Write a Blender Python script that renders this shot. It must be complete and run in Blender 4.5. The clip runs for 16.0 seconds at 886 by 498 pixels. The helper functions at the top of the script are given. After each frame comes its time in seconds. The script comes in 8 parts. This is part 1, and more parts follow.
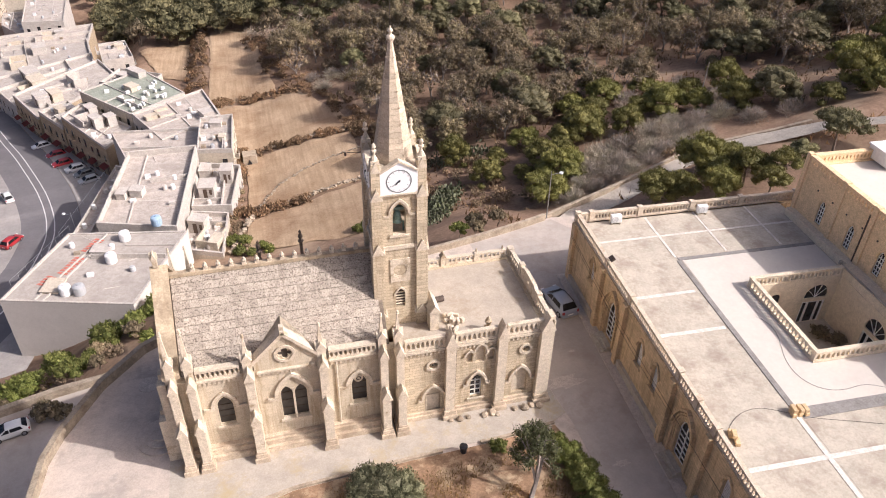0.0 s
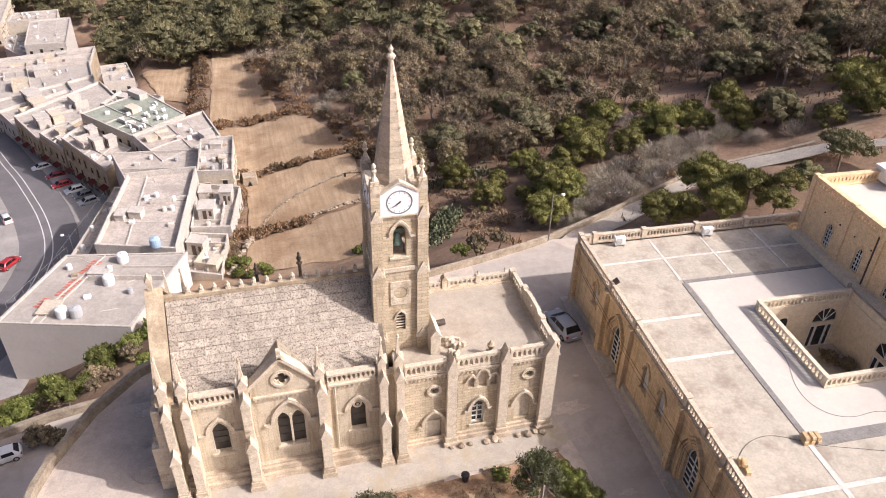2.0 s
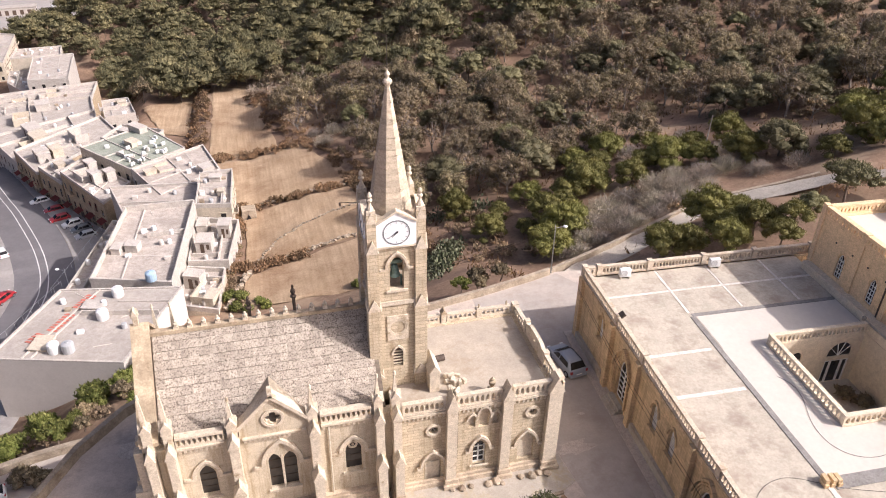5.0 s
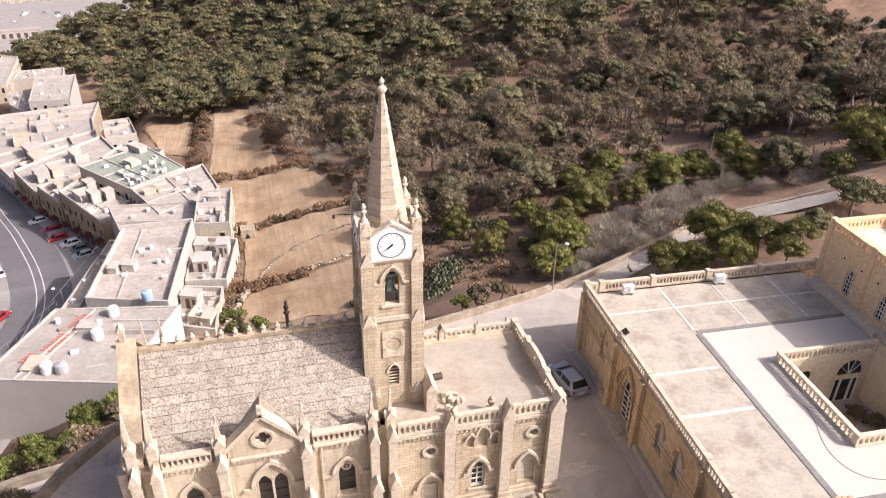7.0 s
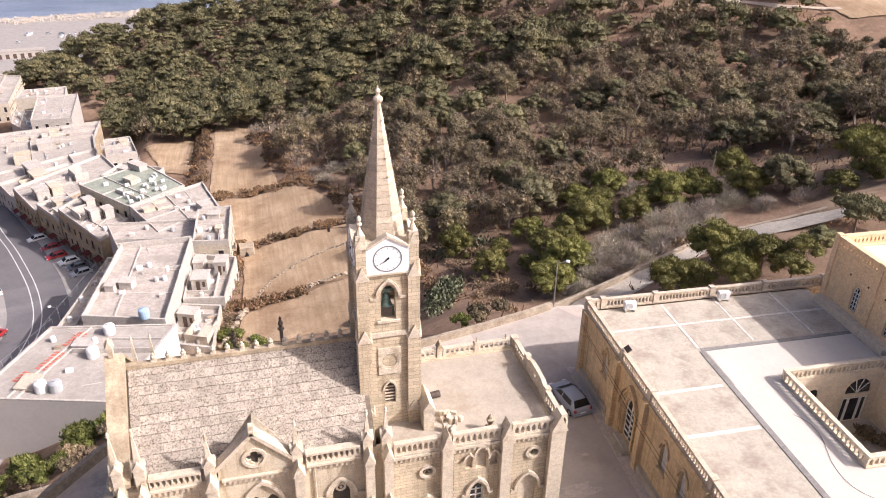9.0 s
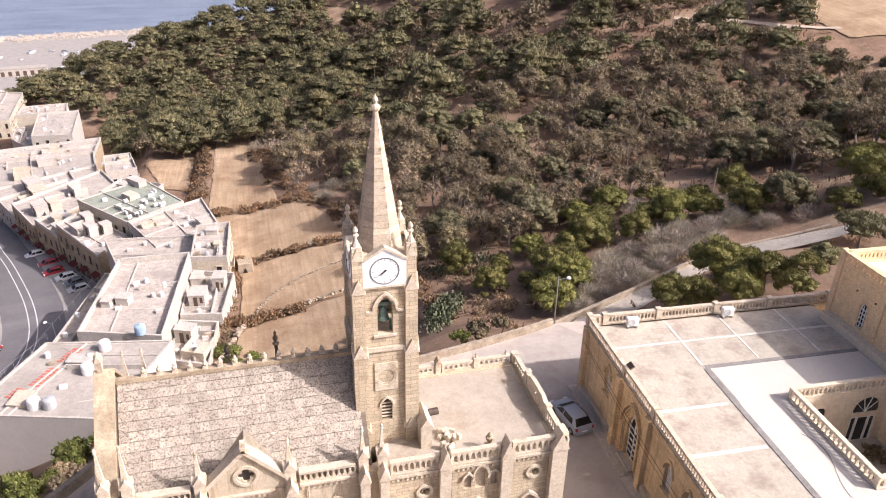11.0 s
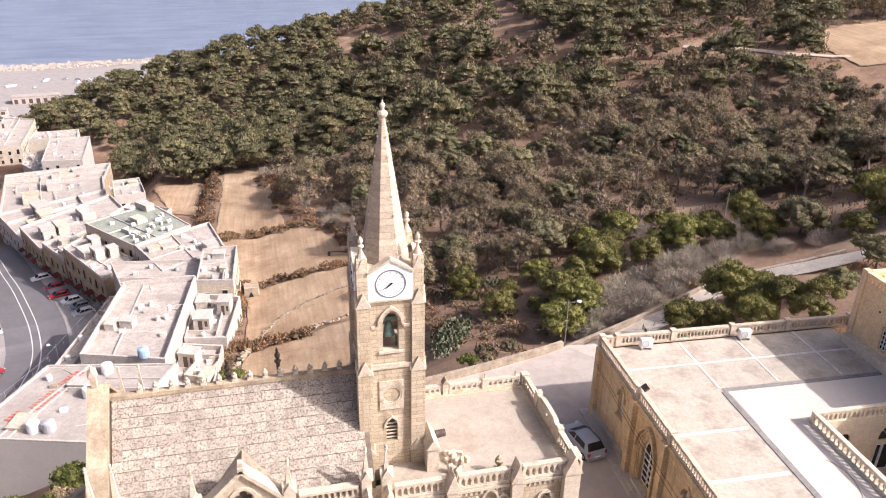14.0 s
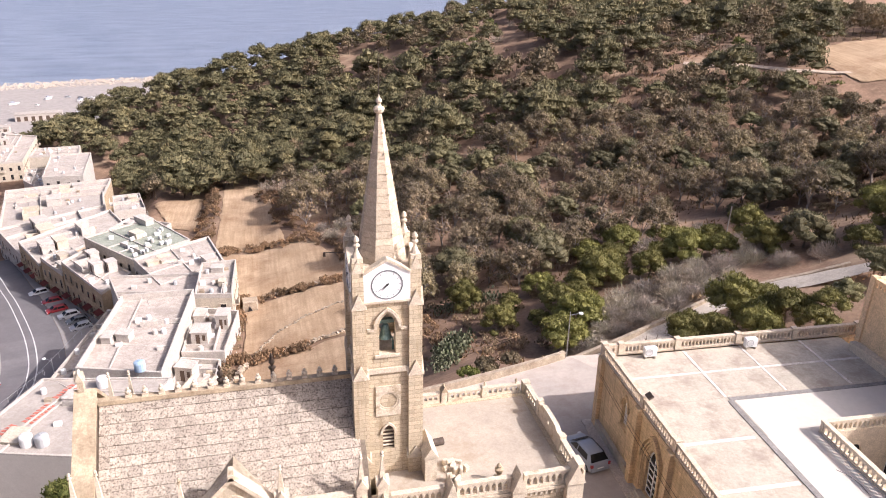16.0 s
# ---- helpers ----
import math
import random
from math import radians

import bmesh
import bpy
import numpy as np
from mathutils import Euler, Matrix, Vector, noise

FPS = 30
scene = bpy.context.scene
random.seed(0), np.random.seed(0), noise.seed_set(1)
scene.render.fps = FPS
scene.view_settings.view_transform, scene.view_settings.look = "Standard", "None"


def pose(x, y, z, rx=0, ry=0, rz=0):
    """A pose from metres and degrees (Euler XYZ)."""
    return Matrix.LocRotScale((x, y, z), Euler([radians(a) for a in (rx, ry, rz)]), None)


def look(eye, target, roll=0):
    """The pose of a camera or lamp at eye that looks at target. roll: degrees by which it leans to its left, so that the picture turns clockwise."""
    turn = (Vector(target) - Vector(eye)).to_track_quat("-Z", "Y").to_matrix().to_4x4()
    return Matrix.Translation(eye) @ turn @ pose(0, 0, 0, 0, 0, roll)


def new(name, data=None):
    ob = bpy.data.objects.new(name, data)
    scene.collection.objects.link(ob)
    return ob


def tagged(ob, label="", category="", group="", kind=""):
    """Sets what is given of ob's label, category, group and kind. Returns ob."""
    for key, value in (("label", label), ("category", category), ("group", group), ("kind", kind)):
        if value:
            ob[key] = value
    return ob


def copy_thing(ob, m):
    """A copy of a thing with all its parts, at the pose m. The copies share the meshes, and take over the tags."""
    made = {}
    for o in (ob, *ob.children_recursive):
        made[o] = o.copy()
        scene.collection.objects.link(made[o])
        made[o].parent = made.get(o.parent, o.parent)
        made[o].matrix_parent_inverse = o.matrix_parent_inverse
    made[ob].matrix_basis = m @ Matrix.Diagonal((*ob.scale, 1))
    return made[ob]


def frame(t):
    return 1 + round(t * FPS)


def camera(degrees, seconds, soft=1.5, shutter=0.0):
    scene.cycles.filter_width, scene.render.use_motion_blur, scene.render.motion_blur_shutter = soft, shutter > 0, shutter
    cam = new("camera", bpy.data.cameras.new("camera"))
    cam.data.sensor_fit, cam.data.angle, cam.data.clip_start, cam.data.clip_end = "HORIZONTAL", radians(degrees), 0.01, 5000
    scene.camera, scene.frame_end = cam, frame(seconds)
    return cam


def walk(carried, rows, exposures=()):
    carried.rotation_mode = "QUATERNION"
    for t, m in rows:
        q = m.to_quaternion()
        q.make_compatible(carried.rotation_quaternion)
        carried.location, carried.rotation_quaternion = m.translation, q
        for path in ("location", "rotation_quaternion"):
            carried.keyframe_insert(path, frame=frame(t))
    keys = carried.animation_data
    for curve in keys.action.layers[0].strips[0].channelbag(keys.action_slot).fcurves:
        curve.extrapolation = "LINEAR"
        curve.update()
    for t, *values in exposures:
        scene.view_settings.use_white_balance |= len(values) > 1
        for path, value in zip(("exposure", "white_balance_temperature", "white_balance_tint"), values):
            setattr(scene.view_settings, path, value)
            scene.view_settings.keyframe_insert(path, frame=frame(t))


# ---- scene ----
cam = camera(61.0, 16.0, soft=1.0)
PATH = [
    (0, (-19.014, -38.569, 45.112), (-18.583, -37.007, 43.939), 1.3),
    (0.5, (-18.981, -38.332, 44.969), (-18.548, -36.764, 43.806), 1.4),
    (1, (-18.932, -38.112, 44.788), (-18.497, -36.534, 43.638), 1.4),
    (1.5, (-18.869, -37.888, 44.642), (-18.433, -36.301, 43.505), 1.3),
    (2, (-18.822, -37.665, 44.492), (-18.385, -36.071, 43.367), 1.3),
    (2.5, (-18.746, -37.437, 44.32), (-18.307, -35.833, 43.208), 1.3),
    (3, (-18.673, -37.186, 44.156), (-18.233, -35.575, 43.057), 1.3),
    (3.5, (-18.561, -36.921, 43.949), (-18.12, -35.301, 42.861), 1.3),
    (4, (-18.46, -36.645, 43.755), (-18.017, -35.018, 42.68), 1.2),
    (6.5, (-17.808, -35.5, 42.354), (-17.363, -33.834, 41.342), 0.9),
    (7, (-17.648, -35.262, 42.043), (-17.202, -33.588, 41.043), 0.9),
    (7.5, (-17.525, -35.104, 41.827), (-17.079, -33.423, 40.84), 0.9),
    (8, (-17.423, -34.919, 41.616), (-16.975, -33.231, 40.64), 0.9),
    (8.5, (-17.311, -34.752, 41.382), (-16.863, -33.058, 40.418), 0.9),
    (9, (-17.215, -34.595, 41.178), (-16.767, -32.895, 40.225), 0.9),
    (11.5, (-16.881, -33.735, 40.13), (-16.429, -32.006, 39.233), 1.1),
    (12, (-16.855, -33.579, 39.897), (-16.405, -31.843, 39.012), 1.1),
    (12.5, (-16.821, -33.411, 39.661), (-16.374, -31.668, 38.788), 1.2),
    (13, (-16.79, -33.274, 39.409), (-16.348, -31.524, 38.548), 1.2),
    (13.5, (-16.74, -33.095, 39.116), (-16.301, -31.339, 38.266), 1.2),
    (14, (-16.679, -32.963, 38.789), (-16.24, -31.202, 37.951), 1.1),
    (14.5, (-16.613, -32.846, 38.466), (-16.174, -31.079, 37.639), 1.1),
    (15, (-16.528, -32.696, 38.123), (-16.089, -30.924, 37.307), 1.1),
    (15.5, (-16.446, -32.583, 37.768), (-16.006, -30.806, 36.963), 1.1),
    (16, (-16.353, -32.425, 37.386), (-15.913, -30.642, 36.594), 1.1),
]
walk(cam, [(t, look(eye, target, roll)) for t, eye, target, roll in PATH], [(0.0, 0.02, 6120, 17), (7.0, 0.12, 6120, 18), (16.0, 0.28, 6080, 19)])

# ---------------------------------------------------------------- light
SHADOW = Vector((-0.88, 0.475, 0)).normalized()
SUN_EL = radians(38.0)
sun_data = bpy.data.lights.new("sun", "SUN")
sun_data.energy, sun_data.angle, sun_data.color = 4.7, radians(0.6), (1.0, 0.93, 0.84)
sun = new("sun", sun_data)
sun_way = Vector((SHADOW.x * math.cos(SUN_EL), SHADOW.y * math.cos(SUN_EL), -math.sin(SUN_EL)))
sun.rotation_euler = sun_way.to_track_quat("-Z", "Y").to_euler()
world = bpy.data.worlds.new("sky")
scene.world = world
world.use_nodes = True
wn = world.node_tree
sky = wn.nodes.new("ShaderNodeTexSky")
sky.sky_type, sky.sun_disc = "NISHITA", False
sky.sun_elevation = SUN_EL
sky.sun_rotation = math.atan2(-SHADOW.x, -SHADOW.y)
sky.air_density, sky.dust_density, sky.ozone_density = 0.55, 7.0, 0.4
wn.links.new(sky.outputs[0], wn.nodes["Background"].inputs[0])
wn.nodes["Background"].inputs[1].default_value = 0.15


# ---------------------------------------------------------------- materials
class Nodes:
    """A short way to write a node material."""

    def __init__(self, name):
        self.mat = bpy.data.materials.new(name)
        self.mat.use_nodes = True
        self.t = self.mat.node_tree
        self.bsdf = self.t.nodes["Principled BSDF"]
        self.bsdf.inputs["Specular IOR Level"].default_value = 0.25

    def add(self, kind, **values):
        n = self.t.nodes.new("ShaderNode" + kind)
        for k, v in values.items():
            n.inputs[k.replace("_", " ")].default_value = v
        return n

    def link(self, a, b):
        self.t.links.new(a, b)

    def coords(self):
        return self.add("TexCoord").outputs["Object"]

    def noise(self, scale, detail=5, rough=0.6, vec=None):
        n = self.add("TexNoise", Scale=scale, Detail=detail, Roughness=rough)
        self.link(vec or self.coords(), n.inputs["Vector"])
        return n.outputs["Fac"]

    def ramp(self, fac, *stops):
        n = self.add("ValToRGB")
        e = n.color_ramp.elements
        while len(e) < len(stops):
            e.new(0.5)
        for el, (p, c) in zip(e, stops):
            el.position, el.color = p, (*c, 1) if len(c) == 3 else c
        self.link(fac, n.inputs[0])
        return n.outputs[0]

    def mix(self, fac, a, b, mode="MIX"):
        n = self.t.nodes.new("ShaderNodeMix")
        n.data_type, n.blend_type = "RGBA", mode
        for v, i in ((fac, 0), (a, 6), (b, 7)):
            if isinstance(v, (int, float)):
                n.inputs[i].default_value = v
            elif isinstance(v, tuple):
                n.inputs[i].default_value = (*v, 1)
            else:
                self.link(v, n.inputs[i])
        return n.outputs[2]

    def bump(self, height, strength, distance):
        n = self.add("Bump", Strength=strength, Distance=distance)
        self.link(height, n.inputs["Height"])
        self.link(n.outputs[0], self.bsdf.inputs["Normal"])

    def colour(self, c):
        if isinstance(c, tuple):
            self.bsdf.inputs["Base Color"].default_value = (*c, 1)
        else:
            self.link(c, self.bsdf.inputs["Base Color"])

    def rough(self, v):
        self.bsdf.inputs["Roughness"].default_value = v


def dim(c, k):
    return tuple(v * k for v in c)


def surface(name, base, spread=0.22, scale=0.6, fine=9.0, rough=0.9, bump=0.25, stain=None, stain_scale=0.25, stain_at=(0.52, 0.72), per_piece=0.0, grain=0.5):
    """A matt mineral surface: grain, blotches, stains and, for loose pieces, a shade of their own."""
    n = Nodes(name)
    co = n.coords()
    if per_piece:
        far = n.add("VectorMath")
        far.operation = "MULTIPLY_ADD"
        far.inputs[1].default_value, far.inputs[2].default_value = (91.7, 57.3, 33.1), (0, 0, 0)
        n.link(n.add("ObjectInfo").outputs["Random"], far.inputs[0])
        n.link(co, far.inputs[2])
        co = far.outputs[0]
    a = n.noise(scale, 6, 0.65, co)
    b = n.noise(fine, 4, 0.7, co)
    col = n.ramp(a, (0.28, dim(base, 1 - spread)), (0.75, dim(base, 1 + spread)))
    col = n.mix(grain, col, n.ramp(b, (0.32, (0.5, 0.47, 0.44)), (0.66, (1.12, 1.12, 1.12))), "MULTIPLY")
    col = n.mix(grain * 0.8, col, n.ramp(n.noise(fine * 0.3, 5, 0.7, co), (0.35, (0.62, 0.6, 0.57)), (0.62, (1.1, 1.1, 1.1))), "MULTIPLY")
    if stain:
        col = n.mix(n.ramp(n.noise(stain_scale, 8, 0.72, co), (stain_at[0], (0, 0, 0)), (stain_at[1], (1, 1, 1))), col, stain)
    if per_piece:
        info = n.add("ObjectInfo")
        col = n.mix(1.0, col, n.ramp(info.outputs["Random"], (0.0, dim((1, 1, 1), 1 - per_piece)), (1.0, (1.0, 1.0, 1.0))), "MULTIPLY")
    n.colour(col)
    n.rough(rough)
    n.bump(b, bump, 0.02)
    return n.mat


def ashlar(name, base, joint=0.75, width=0.62, course=0.27, stain=(0.34, 0.24, 0.14), stain_at=(0.56, 0.8), streaks=True):
    """Soft limestone laid in courses, with worn joints, rain streaks and stains."""
    n = Nodes(name)
    co = n.coords()
    sep = n.add("SeparateXYZ")
    n.link(co, sep.inputs[0])
    add = n.add("Math")
    n.link(sep.outputs[0], add.inputs[0])
    n.link(sep.outputs[1], add.inputs[1])
    comb = n.add("CombineXYZ")
    n.link(add.outputs[0], comb.inputs[0])
    n.link(sep.outputs[2], comb.inputs[1])
    br = n.add("TexBrick", Scale=1.0, Mortar_Size=0.016, Mortar_Smooth=0.3, Brick_Width=width, Row_Height=course, Bias=0.0)
    br.inputs["Color1"].default_value = (*dim(base, 1 - 0.36 * (1 - joint)), 1)
    br.inputs["Color2"].default_value = (*dim(base, 1 + 0.3 * (1 - joint)), 1)
    br.inputs["Mortar"].default_value = (*dim(base, joint), 1)
    n.link(comb.outputs[0], br.inputs["Vector"])
    blotch = n.ramp(n.noise(0.5, 7, 0.7), (0.3, (0.78, 0.76, 0.72)), (0.72, (1.08, 1.06, 1.02)))
    col = n.mix(0.8, br.outputs[0], blotch, "MULTIPLY")
    if streaks:
        mp = n.add("Mapping", Scale=(2.4, 2.4, 0.22))
        n.link(co, mp.inputs[0])
        st = n.ramp(n.noise(1.0, 6, 0.7, mp.outputs[0]), (stain_at[0], (0, 0, 0)), (stain_at[1], (0.8, 0.8, 0.8)))
        col = n.mix(st, col, stain)
    fine = n.noise(14, 5, 0.7)
    col = n.mix(0.5, col, n.ramp(fine, (0.32, (0.5, 0.47, 0.43)), (0.64, (1.12, 1.12, 1.12))), "MULTIPLY")
    # dark crust in soft-edged patches
    crust = n.ramp(n.noise(1.6, 9, 0.78), (0.56, (0, 0, 0)), (0.7, (0.6, 0.6, 0.6)))
    col = n.mix(crust, col, dim(stain, 0.75))
    n.colour(col)
    n.rough(0.92)
    h = n.mix(0.5, br.outputs["Fac"], fine)
    n.bump(h, 0.35, -0.02)
    return n.mat


def leaves(name, dark, light, rough=0.6, shine=0.28):
    """Leaves: every spray has a shade of its own, every plant and stretch of wood a tint, and some light shines through."""
    n = Nodes(name)
    g = n.add("NewGeometry")
    info = n.add("ObjectInfo")
    col = n.ramp(g.outputs["Random Per Island"], (0.0, dark), (1.0, light))
    col = n.mix(1.0, col, n.ramp(info.outputs["Random"], (0.0, (0.72, 0.7, 0.66)), (0.5, (1.0, 0.96, 0.92)), (1.0, (1.2, 1.22, 1.05))), "MULTIPLY")
    col = n.mix(0.8, col, n.ramp(n.noise(0.13, 3), (0.34, (0.55, 0.58, 0.56)), (0.5, (1.0, 0.98, 0.95)), (0.66, (1.38, 1.28, 1.15))), "MULTIPLY")
    n.colour(col)
    n.rough(rough)
    n.bsdf.inputs["Specular IOR Level"].default_value = 0.2
    tr = n.add("BsdfTranslucent")
    n.link(col, tr.inputs[0])
    m = n.add("MixShader", Fac=shine)
    n.link(n.bsdf.outputs[0], m.inputs[1])
    n.link(tr.outputs[0], m.inputs[2])
    n.link(m.outputs[0], n.t.nodes["Material Output"].inputs[0])
    return n.mat


def plain(name, base, rough=0.5, metal=0.0, spread=0.08, scale=3.0):
    n = Nodes(name)
    n.colour(n.ramp(n.noise(scale, 4), (0.3, dim(base, 1 - spread)), (0.7, dim(base, 1 + spread))))
    n.rough(rough)
    n.bsdf.inputs["Metallic"].default_value = metal
    n.bsdf.inputs["Specular IOR Level"].default_value = 0.5
    return n.mat


M_CHURCH = ashlar("church_limestone", (0.65, 0.575, 0.455), 0.88, stain=(0.34, 0.25, 0.145), stain_at=(0.48, 0.72))
M_WING = ashlar("coursed_church_limestone", (0.63, 0.54, 0.405), 0.62, 0.8, 0.27, stain=(0.34, 0.25, 0.145), stain_at=(0.5, 0.76))
M_TRIM = surface("dressed_limestone", (0.69, 0.605, 0.48), 0.16, 0.8, 11, 0.9, 0.4, (0.3, 0.225, 0.14), 0.8, (0.55, 0.7))
M_BASE = surface("weathered_plinth_stone", (0.6, 0.5, 0.38), 0.35, 0.9, 8, 0.95, 0.5, (0.24, 0.18, 0.12), 0.6, (0.5, 0.75))
M_SPIRE = surface("spire_limestone", (0.64, 0.545, 0.42), 0.16, 0.7, 10, 0.9, 0.3, (0.42, 0.31, 0.21), 0.5, (0.54, 0.8), 0.16)
M_SLAB = surface("lichen_roof_slab", (0.55, 0.485, 0.405), 0.22, 1.1, 12, 0.95, 0.9, (0.16, 0.128, 0.102), 8.5, (0.505, 0.6), 0.2)
M_MORTAR = surface("roof_bed", (0.2, 0.165, 0.13), 0.2, 1.2)
M_RIDGE = surface("stained_ridge_stone", (0.52, 0.425, 0.3), 0.3, 0.9, 9, 0.95, 0.5, (0.24, 0.175, 0.115), 0.7, (0.5, 0.72))
M_IRONSTONE = surface("soot_dark_stone", (0.22, 0.17, 0.13), 0.3, 1.5, 9)
M_CONVENT = ashlar("convent_limestone", (0.77, 0.59, 0.375), 0.68, 0.7, 0.3, (0.29, 0.2, 0.11), (0.48, 0.76))
M_CONVENT_PLAIN = surface("cream_render", (0.82, 0.71, 0.55), 0.06, 0.5, 10, 0.9, 0.1, (0.6, 0.47, 0.32), 0.4, (0.62, 0.85))
M_PARAPET = surface("weathered_parapet_stone", (0.7, 0.6, 0.475), 0.16, 0.7, 9, 0.92, 0.35, (0.38, 0.29, 0.2), 0.7, (0.5, 0.7))
M_OCHRE = surface("ochre_render", (0.88, 0.66, 0.41), 0.06, 0.4, 8, 0.9, 0.12, (0.6, 0.42, 0.25), 0.3, (0.58, 0.8))
M_ROOFDECK = surface("weathered_roof_screed", (0.54, 0.49, 0.405), 0.12, 0.55, 6, 0.95, 0.3, (0.35, 0.29, 0.235), 0.5, (0.49, 0.66), grain=0.32)
M_SCREED = surface("white_screed", (0.64, 0.59, 0.525), 0.04, 0.4, 3, 0.85, 0.05, (0.66, 0.59, 0.5), 0.3, (0.56, 0.8), grain=0.1)
M_STRIP = surface("white_joint_strip", (0.78, 0.73, 0.67), 0.1, 1.0, 8, 0.9, 0.2)
M_GREYBAND = surface("grey_membrane_band", (0.3, 0.285, 0.27), 0.15, 0.9, 7, 0.85, 0.2)
M_TERRACE = surface("terrace_screed", (0.47, 0.41, 0.335), 0.12, 0.5, 6, 0.95, 0.25, (0.36, 0.295, 0.22), 0.38, (0.54, 0.66), grain=0.25)
M_PAVE = surface("plaza_concrete", (0.55, 0.475, 0.41), 0.18, 0.5, 7, 0.95, 0.2, (0.34, 0.3, 0.27), 0.35, (0.52, 0.68), grain=0.28)
M_WALK = surface("church_path_concrete", (0.46, 0.415, 0.355), 0.16, 0.6, 7, 0.95, 0.2, (0.42, 0.345, 0.22), 0.35, (0.5, 0.66), grain=0.25)
M_ROAD = surface("worn_lane_asphalt", (0.46, 0.41, 0.365), 0.16, 0.25, 6, 0.95, 0.2, (0.35, 0.29, 0.245), 0.2, (0.5, 0.7), grain=0.14)
M_PATCH = surface("pale_repair_patch", (0.58, 0.52, 0.46), 0.12, 1.2)
M_ASPHALT = surface("street_asphalt", (0.19, 0.18, 0.185), 0.14, 0.2, 4, 0.9, 0.15, grain=0.2)
M_SQUARE = surface("pale_forecourt", (0.36, 0.335, 0.315), 0.14, 0.3, 4, grain=0.2)
M_LINE = surface("road_paint", (0.75, 0.75, 0.74), 0.08, 0.6)
M_GARDEN = surface("dry_garden_soil", (0.33, 0.215, 0.135), 0.45, 0.7, 6, 1.0, 0.9, (0.5, 0.385, 0.25), 0.45, (0.5, 0.62))
M_HILL = surface("hillside_earth", (0.285, 0.19, 0.13), 0.3, 0.12, 1.8, 1.0, 0.6, (0.43, 0.32, 0.215), 0.05, (0.52, 0.68))
M_LANE = surface("pale_concrete_lane", (0.57, 0.515, 0.44), 0.14, 0.4, 5, 0.95, 0.2, (0.4, 0.34, 0.29), 0.2, (0.52, 0.7))
M_TRACK = surface("beaten_earth_track", (0.6, 0.5, 0.4), 0.15, 0.5, 4, 1.0, 0.3)
M_PALEROCK = surface("pale_armour_rock", (0.6, 0.53, 0.45), 0.25, 0.3, 2.0)
M_RUBBLE = surface("rubble_limestone", (0.55, 0.46, 0.35), 0.25, 1.2, 6, 0.95, 0.6, (0.28, 0.21, 0.15), 0.8, (0.5, 0.7), 0.35)
M_WHITE = surface("white_painted_masonry", (0.57, 0.53, 0.485), 0.08, 0.3, 5, 0.85, 0.1, (0.4, 0.335, 0.27), 0.22, (0.56, 0.78))
M_CREAM = surface("cream_painted_masonry", (0.63, 0.56, 0.455), 0.12, 0.3, 5, 0.85, 0.1, (0.4, 0.32, 0.22), 0.25, (0.54, 0.8))
M_GREYWALL = surface("grey_rendered_wall", (0.62, 0.575, 0.525), 0.06, 0.2, 5, 0.9, 0.1, (0.5, 0.45, 0.4), 0.1, (0.56, 0.8), grain=0.15)
M_GREYROOF = surface("grey_roof_screed", (0.44, 0.4, 0.36), 0.14, 0.3, 4, 0.95, 0.3, (0.32, 0.285, 0.25), 0.22, (0.5, 0.7), grain=0.3)
M_OLDSTONE = ashlar("old_house_limestone", (0.5, 0.4, 0.285), 0.7, 0.7, 0.3)
M_ROOFTOP = surface("flat_roof_screed", (0.52, 0.465, 0.415), 0.16, 0.3, 4, 0.95, 0.3, (0.33, 0.285, 0.245), 0.22, (0.5, 0.7))
M_ROOFPALE = surface("pale_roof_screed", (0.5, 0.455, 0.41), 0.16, 0.3, 4, 0.9, 0.2, (0.36, 0.31, 0.265), 0.25, (0.5, 0.72))
M_GREEN = surface("green_roof_membrane", (0.33, 0.36, 0.3), 0.1, 0.4, 4, 0.8, 0.1, (0.42, 0.43, 0.38), 0.3, (0.55, 0.75))
M_REDBRICK = surface("red_roof_paint", (0.62, 0.2, 0.15), 0.2, 1.0)
M_FRAME = plain("white_window_frame", (0.8, 0.79, 0.76), 0.45)
M_DIAL = plain("white_clock_face", (0.84, 0.85, 0.86), 0.4, 0.0, 0.03)
M_AWNRED = surface("faded_red_awning", (0.3, 0.09, 0.08), 0.15, 1.0)
M_AWNPALE = surface("sun_bleached_awning", (0.55, 0.5, 0.44), 0.15, 1.0)
M_BLACK = plain("black_paint", (0.02, 0.02, 0.025), 0.5)
M_BRONZE = plain("verdigris_bronze", (0.17, 0.26, 0.235), 0.55, 0.3, 0.35, 4)
M_IRON = plain("rusty_iron", (0.1, 0.075, 0.06), 0.7, 0.3, 0.3)
M_STEEL = plain("galvanised_steel", (0.5, 0.51, 0.52), 0.4, 0.8)
M_WOODDARK = plain("dark_timber", (0.1, 0.065, 0.045), 0.6)
M_PLASTIC = plain("white_plastic", (0.8, 0.8, 0.79), 0.4)
M_TANKBLUE = plain("blue_plastic", (0.35, 0.48, 0.62), 0.4)
M_BLOCK = surface("stacked_limestone_blocks", (0.74, 0.55, 0.33), 0.1, 1.0, 8, 0.9, 0.3, None, 1, (0.5, 0.7), 0.15)
M_TYRE = plain("tyre_rubber", (0.02, 0.02, 0.02), 0.8)
M_BARK = surface("tree_bark", (0.2, 0.16, 0.125), 0.25, 2.0, 9, 0.95, 0.6)
M_TWIG = surface("bare_twigs", (0.33, 0.29, 0.26), 0.2, 1.0, 6)
